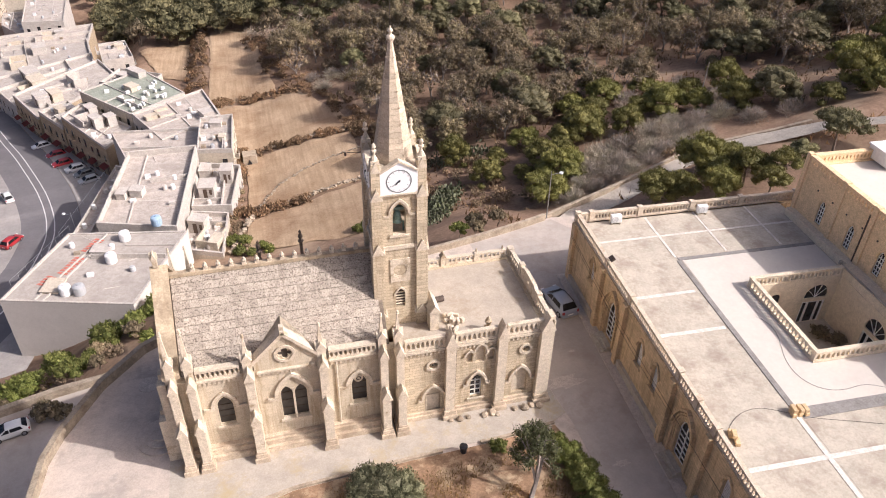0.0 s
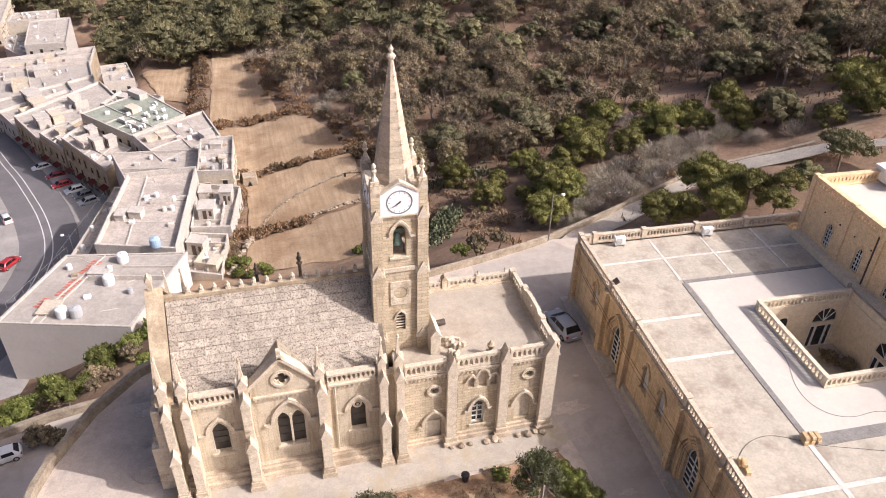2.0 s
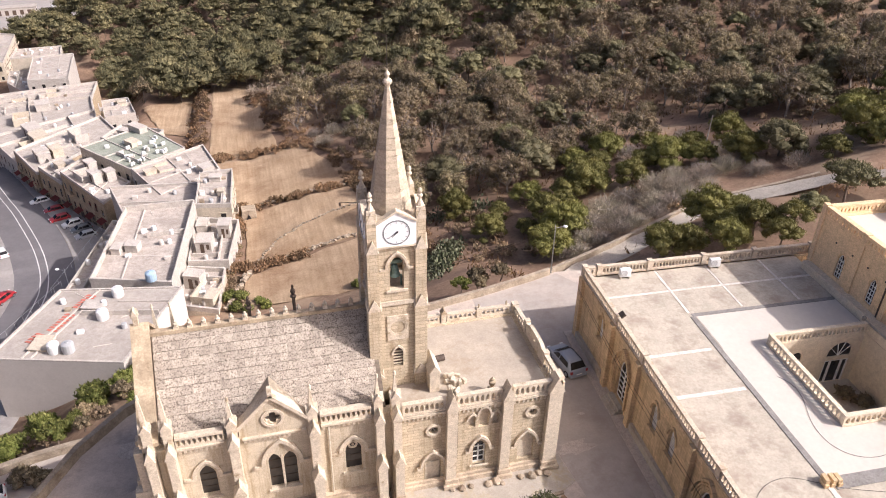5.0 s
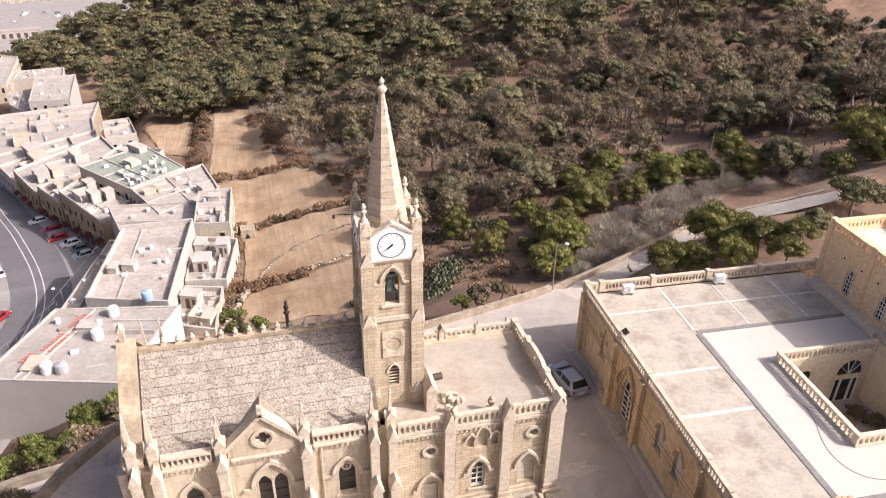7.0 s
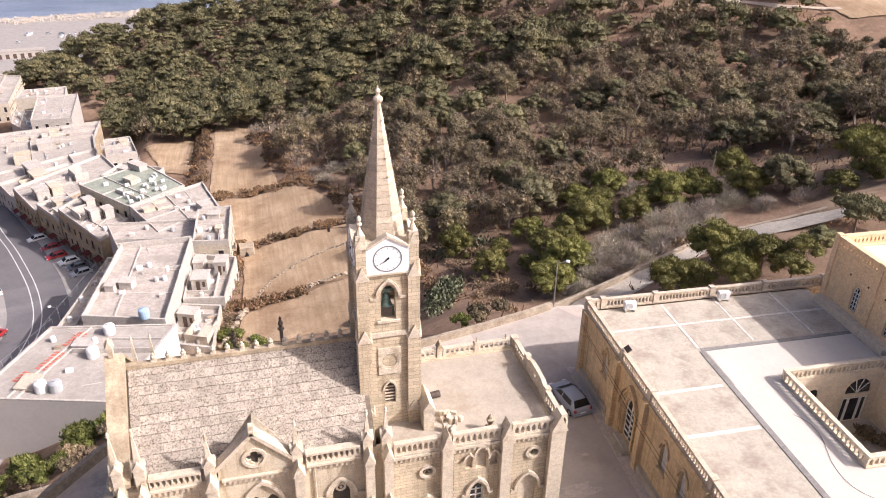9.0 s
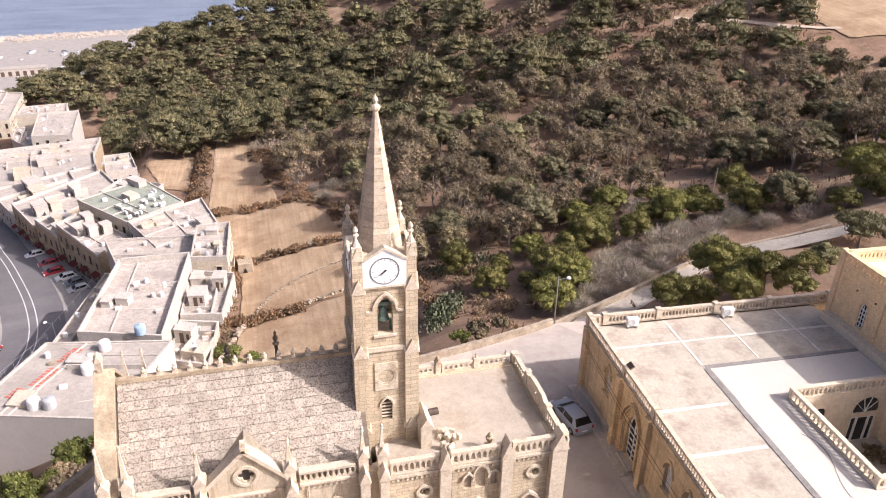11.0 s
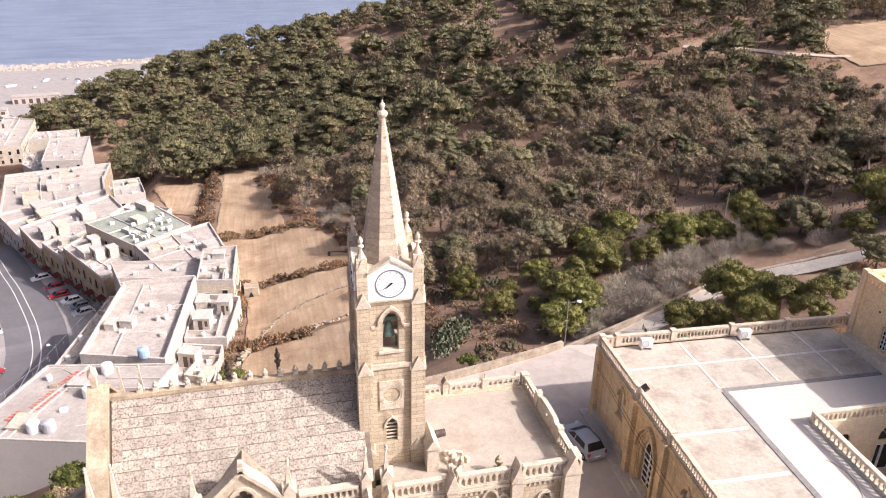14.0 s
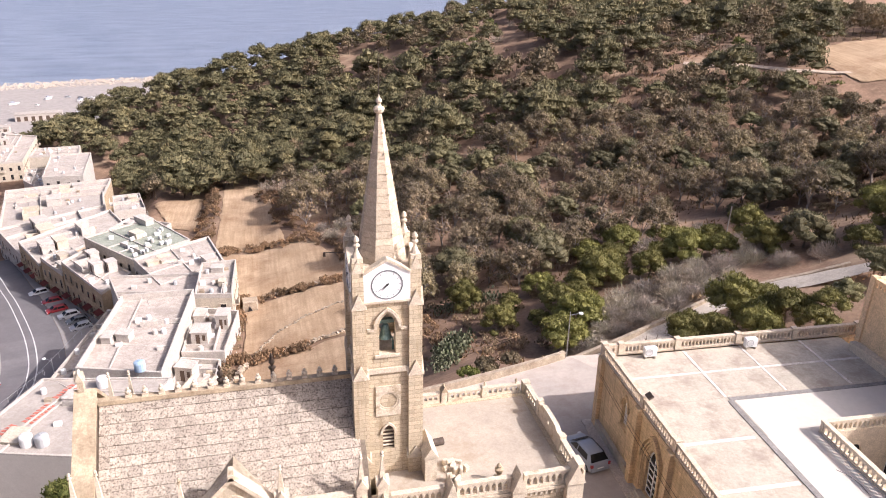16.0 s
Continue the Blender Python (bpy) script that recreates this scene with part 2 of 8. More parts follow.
M_PINE = leaves("pine_needles", (0.142, 0.141, 0.05), (0.218, 0.211, 0.076), shine=0.1)
M_PINEDARK = leaves("dark_pine_needles", (0.112, 0.107, 0.062), (0.178, 0.167, 0.096), shine=0.1)
M_EUCA = leaves("dusty_olive_leaves", (0.15, 0.126, 0.082), (0.31, 0.257, 0.174), shine=0.2)
M_GREY = leaves("grey_scrub_twigs", (0.3, 0.265, 0.235), (0.52, 0.465, 0.42), 0.9, 0.15)
M_BUSH = leaves("fresh_bush_leaves", (0.12, 0.15, 0.04), (0.25, 0.26, 0.09), shine=0.15)
M_UNDER = leaves("dry_undergrowth", (0.22, 0.165, 0.115), (0.4, 0.31, 0.22), 0.9, 0.2)
M_BANK = leaves("red_brown_bank_scrub", (0.14, 0.092, 0.062), (0.3, 0.2, 0.135), 0.9, 0.15)
M_CACTUS = leaves("prickly_pear_pads", (0.1, 0.125, 0.07), (0.34, 0.36, 0.26), 0.5)
M_DRYGRASS = leaves("dry_grass", (0.25, 0.165, 0.075), (0.5, 0.37, 0.19), 0.9)


def make_glass(name, base, rough=0.12):
    n = Nodes(name)
    n.colour(n.ramp(n.noise(1.5, 3), (0.3, dim(base, 0.6)), (0.7, dim(base, 1.4))))
    n.rough(rough)
    n.bsdf.inputs["Specular IOR Level"].default_value = 0.6
    return n.mat


M_GLASS = make_glass("dark_window_glass", (0.035, 0.034, 0.036))
M_LEADED = make_glass("leaded_glass", (0.05, 0.043, 0.038), 0.35)


def make_field():
    """Ploughed soil: faint bowed furrows, clods and damp patches."""
    n = Nodes("ploughed_field_soil")
    co = n.coords()
    mp = n.add("Mapping", Scale=(1.6, 0.07, 0.3))
    mp.inputs["Rotation"].default_value = (0, 0, 0.25)
    n.link(co, mp.inputs[0])
    furrow = n.noise(1.0, 5, 0.6, mp.outputs[0])
    col = n.ramp(n.noise(0.12, 6, 0.65), (0.3, (0.4, 0.285, 0.178)), (0.72, (0.56, 0.42, 0.282)))
    col = n.mix(0.6, col, n.ramp(furrow, (0.36, (0.72, 0.68, 0.62)), (0.6, (1.05, 1.05, 1.05))), "MULTIPLY")
    col = n.mix(n.ramp(n.noise(0.07, 8, 0.7), (0.48, (0, 0, 0)), (0.64, (0.85, 0.85, 0.85))), col, (0.31, 0.2, 0.12))
    clods = n.noise(2.4, 6, 0.75)
    col = n.mix(0.5, col, n.ramp(clods, (0.35, (0.6, 0.57, 0.53)), (0.62, (1.1, 1.1, 1.1))), "MULTIPLY")
    n.colour(col)
    n.rough(1.0)
    n.bump(clods, 0.6, 0.08)
    return n.mat


M_FIELD = make_field()


def make_sea():
    n = Nodes("sea_water")
    mp = n.add("Mapping", Scale=(0.02, 0.07, 0.05))
    n.link(n.coords(), mp.inputs[0])
    big = n.noise(1.0, 8, 0.65, mp.outputs[0])
    n.colour(n.ramp(big, (0.38, (0.19, 0.235, 0.32)), (0.62, (0.31, 0.36, 0.45))))
    n.rough(0.28)
    n.bsdf.inputs["Specular IOR Level"].default_value = 0.5
    n.bump(n.noise(0.35, 8, 0.75), 1.0, 1.5)
    return n.mat


M_SEA = make_sea()


def paint(name, base):
    n = Nodes(name)
    n.colour(n.mix(0.15, base, n.ramp(n.noise(6, 4), (0.3, (0.5, 0.48, 0.45)), (0.7, (1, 1, 1))), "MULTIPLY"))
    n.rough(0.3)
    n.bsdf.inputs["Specular IOR Level"].default_value = 0.5
    n.bsdf.inputs["Coat Weight"].default_value = 0.5
    return n.mat


M_CARBLUE = paint("silver_car_paint_bluish", (0.34, 0.37, 0.43))
M_CARRED = paint("red_car_paint", (0.4, 0.03, 0.035))
M_CARWHITE = paint("white_car_paint", (0.75, 0.75, 0.74))
M_CARGREY = paint("grey_car_paint", (0.16, 0.17, 0.18))
M_CARSILVER = paint("silver_car_paint", (0.45, 0.46, 0.47))


# ---------------------------------------------------------------- mesh tools
def part(name, bm, mat, parent=None, label=""):
    """Links a bmesh as one mesh object, under a thing or a part."""
    me = bpy.data.meshes.new(name)
    bmesh.ops.recalc_face_normals(bm, faces=bm.faces)
    bm.to_mesh(me)
    bm.free()
    me.materials.append(mat)
    ob = new(name, me)
    ob.parent = parent
    if label:
        ob["label"] = label
    return ob


def pieces(name, bm, mat, parent=None, label=""):
    """Links every loose piece of a bmesh as a part of its own."""
    left = set(bm.verts)
    while left:
        todo = [left.pop()]
        island = list(todo)
        while todo:
            for e in todo.pop().link_edges:
                for v in e.verts:
                    if v in left:
                        left.remove(v)
                        todo.append(v)
                        island.append(v)
        one = bmesh.new()
        at = {v: one.verts.new(v.co) for v in island}
        for f in {f for v in island for f in v.link_faces}:
            one.faces.new([at[v] for v in f.verts])
        part(name, one, mat, parent, label)
    bm.free()


def thing(name, at, label, category, group="", turn=0.0, kind=""):
    ob = new(name)
    ob.empty_display_size = 0.3
    ob.matrix_world = pose(*at, 0, 0, turn)
    return tagged(ob, label, category, group, kind)


def box(bm, x0, x1, y0, y1, z0, z1):
    v = [bm.verts.new((x, y, z)) for x in (x0, x1) for y in (y0, y1) for z in (z0, z1)]
    for f in ((0, 1, 3, 2), (4, 6, 7, 5), (0, 4, 5, 1), (2, 3, 7, 6), (0, 2, 6, 4), (1, 5, 7, 3)):
        bm.faces.new([v[i] for i in f])
    return v


def prism(bm, pts, z0, z1, top=None):
    """An upright prism over a plan; top: another outline for its upper face."""
    lo = [bm.verts.new((x, y, z0)) for x, y in pts]
    hi = [bm.verts.new((x, y, z1)) for x, y in (top or pts)]
    n = len(pts)
    for i in range(n):
        bm.faces.new((lo[i], lo[(i + 1) % n], hi[(i + 1) % n], hi[i]))
    bm.faces.new(hi)
    bm.faces.new(lo[::-1])


def ring_pts(cx, cy, r, n, turn=0.0):
    return [(cx + r * math.cos(turn + 2 * math.pi * i / n), cy + r * math.sin(turn + 2 * math.pi * i / n)) for i in range(n)]


def lathe(bm, cx, cy, profile, n=10, turn=0.0):
    """A turned form from (radius, height) pairs."""
    rows = [[bm.verts.new((x, y, z)) for x, y in ring_pts(cx, cy, max(r, 0.004), n, turn)] for r, z in profile]
    for a, b in zip(rows, rows[1:]):
        for i in range(n):
            bm.faces.new((a[i], a[(i + 1) % n], b[(i + 1) % n], b[i]))
    bm.faces.new(rows[-1])
    bm.faces.new(rows[0][::-1])


def tube(bm, a, b, r, n=6, r2=None):
    a, b = Vector(a), Vector(b)
    q = (b - a).to_track_quat("Z", "Y").to_matrix()
    r2 = r if r2 is None else r2
    lo = [bm.verts.new(a + q @ Vector((r * math.cos(t), r * math.sin(t), 0))) for t in [2 * math.pi * i / n for i in range(n)]]
    hi = [bm.verts.new(b + q @ Vector((r2 * math.cos(t), r2 * math.sin(t), 0))) for t in [2 * math.pi * i / n for i in range(n)]]
    for i in range(n):
        bm.faces.new((lo[i], lo[(i + 1) % n], hi[(i + 1) % n], hi[i]))
    bm.faces.new(hi)
    bm.faces.new(lo[::-1])


import itertools
from mathutils.geometry import tessellate_polygon

FRONT = Matrix(((1, 0, 0, 0), (0, 0, 1, 0), (0, 1, 0, 0), (0, 0, 0, 1)))  # (u, v, w) to (x=u, y=w, z=v)
SIDE = Matrix(((0, 0, 1, 0), (1, 0, 0, 0), (0, 1, 0, 0), (0, 0, 0, 1)))  # (u, v, w) to (x=w, y=u, z=v)


def plate(bm, outer, holes, w0, w1, m=FRONT):
    """A flat plate with holes, w0 to w1 thick, laid by m: a pierced wall."""
    loops = [outer, *holes]
    flat = [p for lp in loops for p in lp]
    tris = tessellate_polygon([[Vector((u, v, 0)) for u, v in lp] for lp in loops])
    a = [bm.verts.new(m @ Vector((u, v, w0))) for u, v in flat]
    b = [bm.verts.new(m @ Vector((u, v, w1))) for u, v in flat]
    for t in tris:
        try:
            bm.faces.new([a[i] for i in t])
            bm.faces.new([b[i] for i in t[::-1]])
        except ValueError:
            pass
    k = 0
    for lp in loops:
        n = len(lp)
        for i in range(n):
            j = (i + 1) % n
            bm.faces.new((a[k + i], a[k + j], b[k + j], b[k + i]))
        k += n


def rect(u0, u1, v0, v1):
    return [(u0, v0), (u1, v0), (u1, v1), (u0, v1)]


def pointed(cu, half, v0, vs, n=5):
    """A pointed (equilateral) arch: sill v0, springing vs, half width."""
    pts = [(cu - half, v0), (cu + half, v0)]
    r = 2 * half
    for i in range(n + 1):
        t = math.pi / 3 * i / n
        pts.append((cu - half + r * math.cos(t), vs + r * math.sin(t)))
    for i in range(n - 1, -1, -1):
        t = math.pi / 3 * i / n
        pts.append((cu + half - r * math.cos(t), vs + r * math.sin(t)))
    return pts


def round_arch(cu, half, v0, vs, n=8):
    return [(cu - half, v0), (cu + half, v0)] + [(cu + half * math.cos(math.pi * i / n), vs + half * math.sin(math.pi * i / n)) for i in range(n + 1)]


def circle(cu, cv, r, n=16):
    return [(cu + r * math.cos(2 * math.pi * i / n), cv + r * math.sin(2 * math.pi * i / n)) for i in range(n)]


def arch_band(bm, cu, half, vs, wide, w0, w1, m=FRONT, drop=0.0, n=6):
    """A hood mould: a band over a pointed arch."""
    def arc(h):
        # both curves share the centres of the inner arch
        out, big = [], 2 * half + h
        for i in range(n + 1):
            t = math.acos(half / big) * i / n
            out.append((cu - half + big * math.cos(t), vs + big * math.sin(t)))
        left = [(2 * cu - u, v) for u, v in out[-2::-1]]
        pts = out + left
        return [(pts[0][0], vs - drop)] + pts + [(pts[-1][0], vs - drop)]
    inner, outer = arc(0.0), arc(wide)
    plate(bm, outer + inner[::-1], [], w0, w1, m)


def gablet(bm, x0, x1, y0, y1, z0, rise, m=Matrix()):
    """A small gabled cap, ridge along y."""
    xm = (x0 + x1) / 2
    a = [bm.verts.new(m @ Vector(p)) for p in ((x0, y0, z0), (x1, y0, z0), (xm, y0, z0 + rise))]
    b = [bm.verts.new(m @ Vector(p)) for p in ((x0, y1, z0), (x1, y1, z0), (xm, y1, z0 + rise))]
    bm.faces.new(a)
    bm.faces.new(b[::-1])
    for i in range(3):
        j = (i + 1) % 3
        bm.faces.new((a[i], a[j], b[j], b[i]))


def finial(bm, x, y, z, s=1.0):
    """A carved bud on a stem."""
    lathe(bm, x, y, [(0.09 * s, z), (0.06 * s, z + 0.18 * s), (0.15 * s, z + 0.24 * s), (0.15 * s, z + 0.32 * s), (0.07 * s, z + 0.38 * s),
                     (0.13 * s, z + 0.5 * s), (0.1 * s, z + 0.62 * s), (0.02 * s, z + 0.72 * s)], 8)


def pane_set(parent, cu, half, v0, vs, w, m, cols, rows, glass=None, bar=0.05, arch="pointed"):
    """Glass and glazing bars of a window; returns the glass."""
    bm = bmesh.new()
    shape = pointed(cu, half, v0, vs) if arch == "pointed" else round_arch(cu, half, v0, vs)
    plate(bm, shape, [], w, w + 0.03, m)
    g = part("pane", bm, glass or M_GLASS, parent, "dark window glass")
    bm = bmesh.new()
    for i in range(cols + 1):
        u = cu - half + 2 * half * i / cols
        top = vs if i in (0, cols) else vs + half * 0.9
        plate(bm, rect(u - bar, u + bar, v0, top), [], w - 0.05, w + 0.01, m)
    for j in range(rows + 1):
        v = v0 + (vs - v0) * j / rows
        plate(bm, rect(cu - half, cu + half, v - bar, v + bar), [], w - 0.05, w + 0.01, m)
    if arch == "pointed":
        arch_band(bm, cu, half - 2 * bar, vs, 2 * bar, w - 0.06, w + 0.01, m)
    part("window_frame", bm, M_FRAME, parent, "white window frame")
    return g


# ---------------------------------------------------------------- the land
def clamp01(v):
    return max(0.0, min(1.0, v))


def smooth(v):
    v = clamp01(v)
    return v * v * (3 - 2 * v)


def shore_ridge(x):
    """Height of the wooded ridge above the sea."""
    pts = ((-150, -78), (-108, -64), (-82, -51), (-54, -44), (-27, -37), (27, -24.5), (52, -19), (96, -10), (130, -2), (220, 10))
    for (a, za), (b, zb) in zip(pts, pts[1:]):
        if x < b:
            return za + (zb - za) * smooth((x - a) / (b - a))
    return 14


def slope_z(x, y):
    z = -34 - 0.085 * (y - 83)
    if y < 110:
        s = 0.165 + 0.0016 * (110 - max(y, 58))
    else:
        s = 0.165 + 0.0016 * max(0.0, y - 125)
    rise = s * max(0.0, x + 20) + 0.0065 * max(0.0, 58 - max(y, 20)) * min(max(0.0, x + 20), 45.0)
    if rise > 36:
        rise = 36 + 14 * (1 - math.exp(-(rise - 36) / 14))
    z += rise
    z += max(0.0, 14 * (1 - (y - 24) / 45)) * clamp01((22 - x) / 12) * (clamp01((x + 62) / 26) if x < -36 else 1.0)
    if x < -30:
        drop = 7 + 0.05 * min(130.0, max(0.0, y - 130))
        step = smooth((y - 150) / 15)
        fall = smooth((-30 - x) / 30) * (1 - step) + (0.3 * smooth((-33.5 - x) / 3.5) + 0.7 * smooth((-51 - x) / 13)) * step
        z -= drop * fall * smooth((y - 33) / 27)
    return z


def ground_z(x, y):
    """Height of the natural ground: a valley behind the church, a wooded hill beyond it, and the shore."""
    if y > 285:
        z = slope_z(x, 285) + (shore_ridge(x) - slope_z(x, 285)) * smooth((y - 285) / 115)
        z -= 0.55 * max(0.0, y - 400)
    else:
        z = slope_z(x, y)
    z += 0.7 * noise.noise((x * 0.07, y * 0.07, 0)) + 0.25 * noise.noise((x * 0.3, y * 0.3, 3))
    if y < 24:
        z = min(z, -21 if x < -36 else -8)
    return max(z, -90.0)


def axis(lo, hi, fine_lo, fine_hi, fine, coarse):
    out, v = [], lo
    while v < hi:
        out.append(v)
        v += fine if fine_lo <= v < fine_hi else coarse
    return out + [hi]


def build_ground():
    xs = axis(-900, 900, -150, 230, 3.0, 35)
    ys = axis(-300, 900, 18, 440, 3.0, 35)
    verts = [(x, y, ground_z(x, y)) for y in ys for x in xs]
    w = len(xs)
    faces = [(j * w + i, j * w + i + 1, (j + 1) * w + i + 1, (j + 1) * w + i) for j in range(len(ys) - 1) for i in range(w - 1)]
    me = bpy.data.meshes.new("ground")
    me.from_pydata(verts, [], faces)
    me.polygons.foreach_set("use_smooth", [True] * len(faces))
    me.materials.append(M_HILL)
    tagged(new("ground", me), "dry brown hillside earth with sparse dead grass", "ground", kind="structure")


build_ground()

bm = bmesh.new()
bmesh.ops.create_grid(bm, x_segments=2, y_segments=2, size=4600)
sea = part("water", bm, M_SEA)
sea.location = (0, 0, -80)
tagged(sea, "calm blue-grey sea reaching to the horizon", "sea", kind="structure")


def draped(name, corners, mat, label, lift=0.25, n=16, kind="structure", category="field", wobble=0.0):
    """A sheet between four corners that lies on the ground."""
    (ax, ay), (bx, by), (cx, cy), (dx, dy) = corners
    verts = []
    for j in range(n + 1):
        for i in range(n + 1):
            u, v = i / n, j / n
            x = (ax * (1 - u) + bx * u) * (1 - v) + (dx * (1 - u) + cx * u) * v
            y = (ay * (1 - u) + by * u) * (1 - v) + (dy * (1 - u) + cy * u) * v
            edge = i in (0, n) or j in (0, n)
            if edge and wobble:
                x += wobble * noise.noise((x * 0.2, y * 0.2, 7))
                y += wobble * noise.noise((x * 0.2, y * 0.2, 11))
            verts.append((x, y, ground_z(x, y) + (lift if not edge else lift * 0.6)))
    faces = [(j * (n + 1) + i, j * (n + 1) + i + 1, (j + 1) * (n + 1) + i + 1, (j + 1) * (n + 1) + i) for j in range(n) for i in range(n)]
    me = bpy.data.meshes.new(name)
    me.from_pydata(verts, [], faces)
    me.polygons.foreach_set("use_smooth", [True] * len(faces))
    me.materials.append(mat)
    return tagged(new(name, me), label, category, kind=kind)


FIELDS = [
    [(-25.0, 73), (4, 66), (1.5, 87.5), (-22, 84)],
    [(-21.5, 86), (1.5, 88.5), (1.5, 101), (-14, 97)],
    [(-22.5, 88), (1.5, 102), (1, 114), (-23, 113)],
    [(-23.5, 116), (4, 116), (-8, 149), (-29, 146)],
    [(-30.5, 150), (-12.8, 150), (-18.0, 219), (-30.5, 227)],
    [(-45, 183), (-37.6, 177), (-37.4, 221), (-53.5, 216)],
]
for c in FIELDS:
    draped("field", c, M_FIELD, "bare tan ploughed field on a valley terrace", 0.35, 22, wobble=0.8)
draped("field", [(155, 155), (205, 132), (225, 196), (154, 187)], M_FIELD, "dry tan field on top of the hill", 0.5, 24, wobble=1.5)
draped("path", [(122, 197.5), (145, 169.5), (146.5, 171), (123.5, 199.5)], M_TRACK, "pale beaten track over the hill", 0.45, 16, category="path", wobble=0.5)
draped("path", [(145, 169.5), (160, 157.5), (160.5, 159.5), (146.5, 171)], M_TRACK, "pale beaten track over the hill", 0.45, 12, category="path", wobble=0.5)

# the level ground of the church and convent, held by retaining walls
PLATEAU = [(-37.8, -90), (-37.6, -2), (-37.2, 2.2), (-36.4, 4.6), (-34.0, 9.2), (-31.0, 12.8), (-28.5, 14.4), (-20, 17.0), (-8, 20.2), (2.0, 22.3),
           (7.3, 23.6), (10.4, 24.5), (13.0, 24.2), (16, 19), (46, 18.0), (46, -90)]
bm = bmesh.new()
prism(bm, PLATEAU, -26, 0)
tagged(part("pavement", bm, M_PAVE), "worn grey concrete forecourt held by a stone retaining wall", "pavement", kind="structure")


def strip(name, pts, mat, label, z0, z1, category):
    bm = bmesh.new()
    prism(bm, pts, z0, z1)
    return tagged(part(name, bm, mat), label, category, kind="structure")


strip("road", [(1.0, -90), (7.0, -90), (7.1, -10), (7.6, 3), (8.2, 14.2), (14.5, 17.5), (10.4, 24.2), (7.3, 23.3), (0.5, 21.6), (1.0, 10), (1.2, 0.6), (1.6, -3.4)], M_ROAD,
      "worn grey asphalt lane between church and convent", -0.1, 0.012, "road")
strip("pavement", [(-28.5, -5.6), (-20, -3.9), (-12.6, -3.4), (-4.6, -3.1), (0.3, -2.6), (1.4, -2.0), (1.1, 0.8), (-12, 0.8), (-28.5, 0.8)], M_WALK,
      "pale concrete footpath along the church wall", -0.1, 0.02, "footpath")
strip("ground", [(-28.0, -40), (-27, -6.0), (-20, -4.25), (-12.6, -3.75), (-4.6, -3.45), (0.1, -3.0), (1.3, -7), (1.0, -40)], M_GARDEN,
      "dry garden bed of reddish soil and dead grass", -0.2, 0.05, "garden bed")
bm = bmesh.new()
for a, b in (((-28.0, -5.8), (-20, -4.08)), ((-20, -4.08), (-12.6, -3.58)), ((-12.6, -3.58), (-9.0, -3.45)), ((-6.0, -3.3), (-4.6, -3.28)), ((-4.6, -3.28), (0.1, -2.83))):
    d = (Vector(b) - Vector(a)).normalized()
    nrm = Vector((-d.y, d.x)) * 0.11
    prism(bm, [(a[0] - nrm.x, a[1] - nrm.y), (b[0] - nrm.x, b[1] - nrm.y), (b[0] + nrm.x, b[1] + nrm.y), (a[0] + nrm.x, a[1] + nrm.y)], -0.1, 0.22)
tagged(part("trim", bm, M_RUBBLE), "low stone kerb beside the garden bed", "kerb", kind="structure")

# pale worn patches in the lane
random.seed(4)
for cx, cy, r in ((2.7, 1.1, 1.5), (3.6, -7.6, 0.6), (2.3, 4.2, 0.4), (4.6, 4.4, 0.3)):
    pts = [(cx + r * (1 + 0.45 * math.sin(5 * t + cx)) * math.cos(t) * random.uniform(0.8, 1.1), cy + 0.55 * r * math.sin(t) * random.uniform(0.7, 1.1)) for t in [2 * math.pi * i / 18 for i in range(18)]]
    strip("road", pts, M_PATCH, "pale cement repair patch in the asphalt", 0.0, 0.018, "road patch")


def wall_run(pts, z0, z1, thick, mat, name, label, category="wall"):
    """A wall along a plan line, as one piece."""
    bm = bmesh.new()
    rows = []
    for i, (p, z) in enumerate(zip(pts, z1)):
        d = (Vector(pts[min(i + 1, len(pts) - 1)]) - Vector(pts[max(i - 1, 0)])).normalized()
        nx, ny = -d.y * thick / 2, d.x * thick / 2
        rows.append([bm.verts.new(q) for q in ((p[0] - nx, p[1] - ny, z0), (p[0] - nx, p[1] - ny, z), (p[0] + nx, p[1] + ny, z), (p[0] + nx, p[1] + ny, z0))])
    for a, b in zip(rows, rows[1:]):
        for k in range(4):
            bm.faces.new((a[k], b[k], b[(k + 1) % 4], a[(k + 1) % 4]))
    bm.faces.new(rows[0])
    bm.faces.new(rows[-1][::-1])
    return tagged(part(name, bm, mat), label, category, kind="structure")


wall_run([(-37.6, -60), (-37.6, -2), (-37.2, 2.2), (-36.4, 4.6), (-34.0, 9.2), (-31.0, 12.8), (-28.5, 14.4), (-24, 15.8)], -2, [0.9] * 8, 0.45, M_RUBBLE, "wall_west",
         "pale stone parapet wall round the forecourt")
wall_run([(-24, 15.8), (-8, 20.2), (2.0, 22.3), (7.3, 23.6), (9.6, 24.3)], -2, [0.7] * 5, 0.4, M_RUBBLE, "wall_north", "low pale stone wall at the edge of the lane")

# ---------------------------------------------------------------- the church
church = thing("church", (0, 0, 0), "neo-gothic limestone church with a tall clock tower and spire", "church")

NY, NX0, NX1 = 0.3, -27.4, -12.2   # nave front wall plane and ends
RIDGE_Y, RIDGE_Z, EAVE_Z, NAVE_BACK = 5.8, 12.75, 7.7, 11.3
WY, WX1, WBACK, TER_Z = 0.25, 0.4, 9.9, 7.15   # side wing: front plane, east end, back, terrace
TX, TY, TH = -10.58, 5.1, 1.62   # tower axis and half width

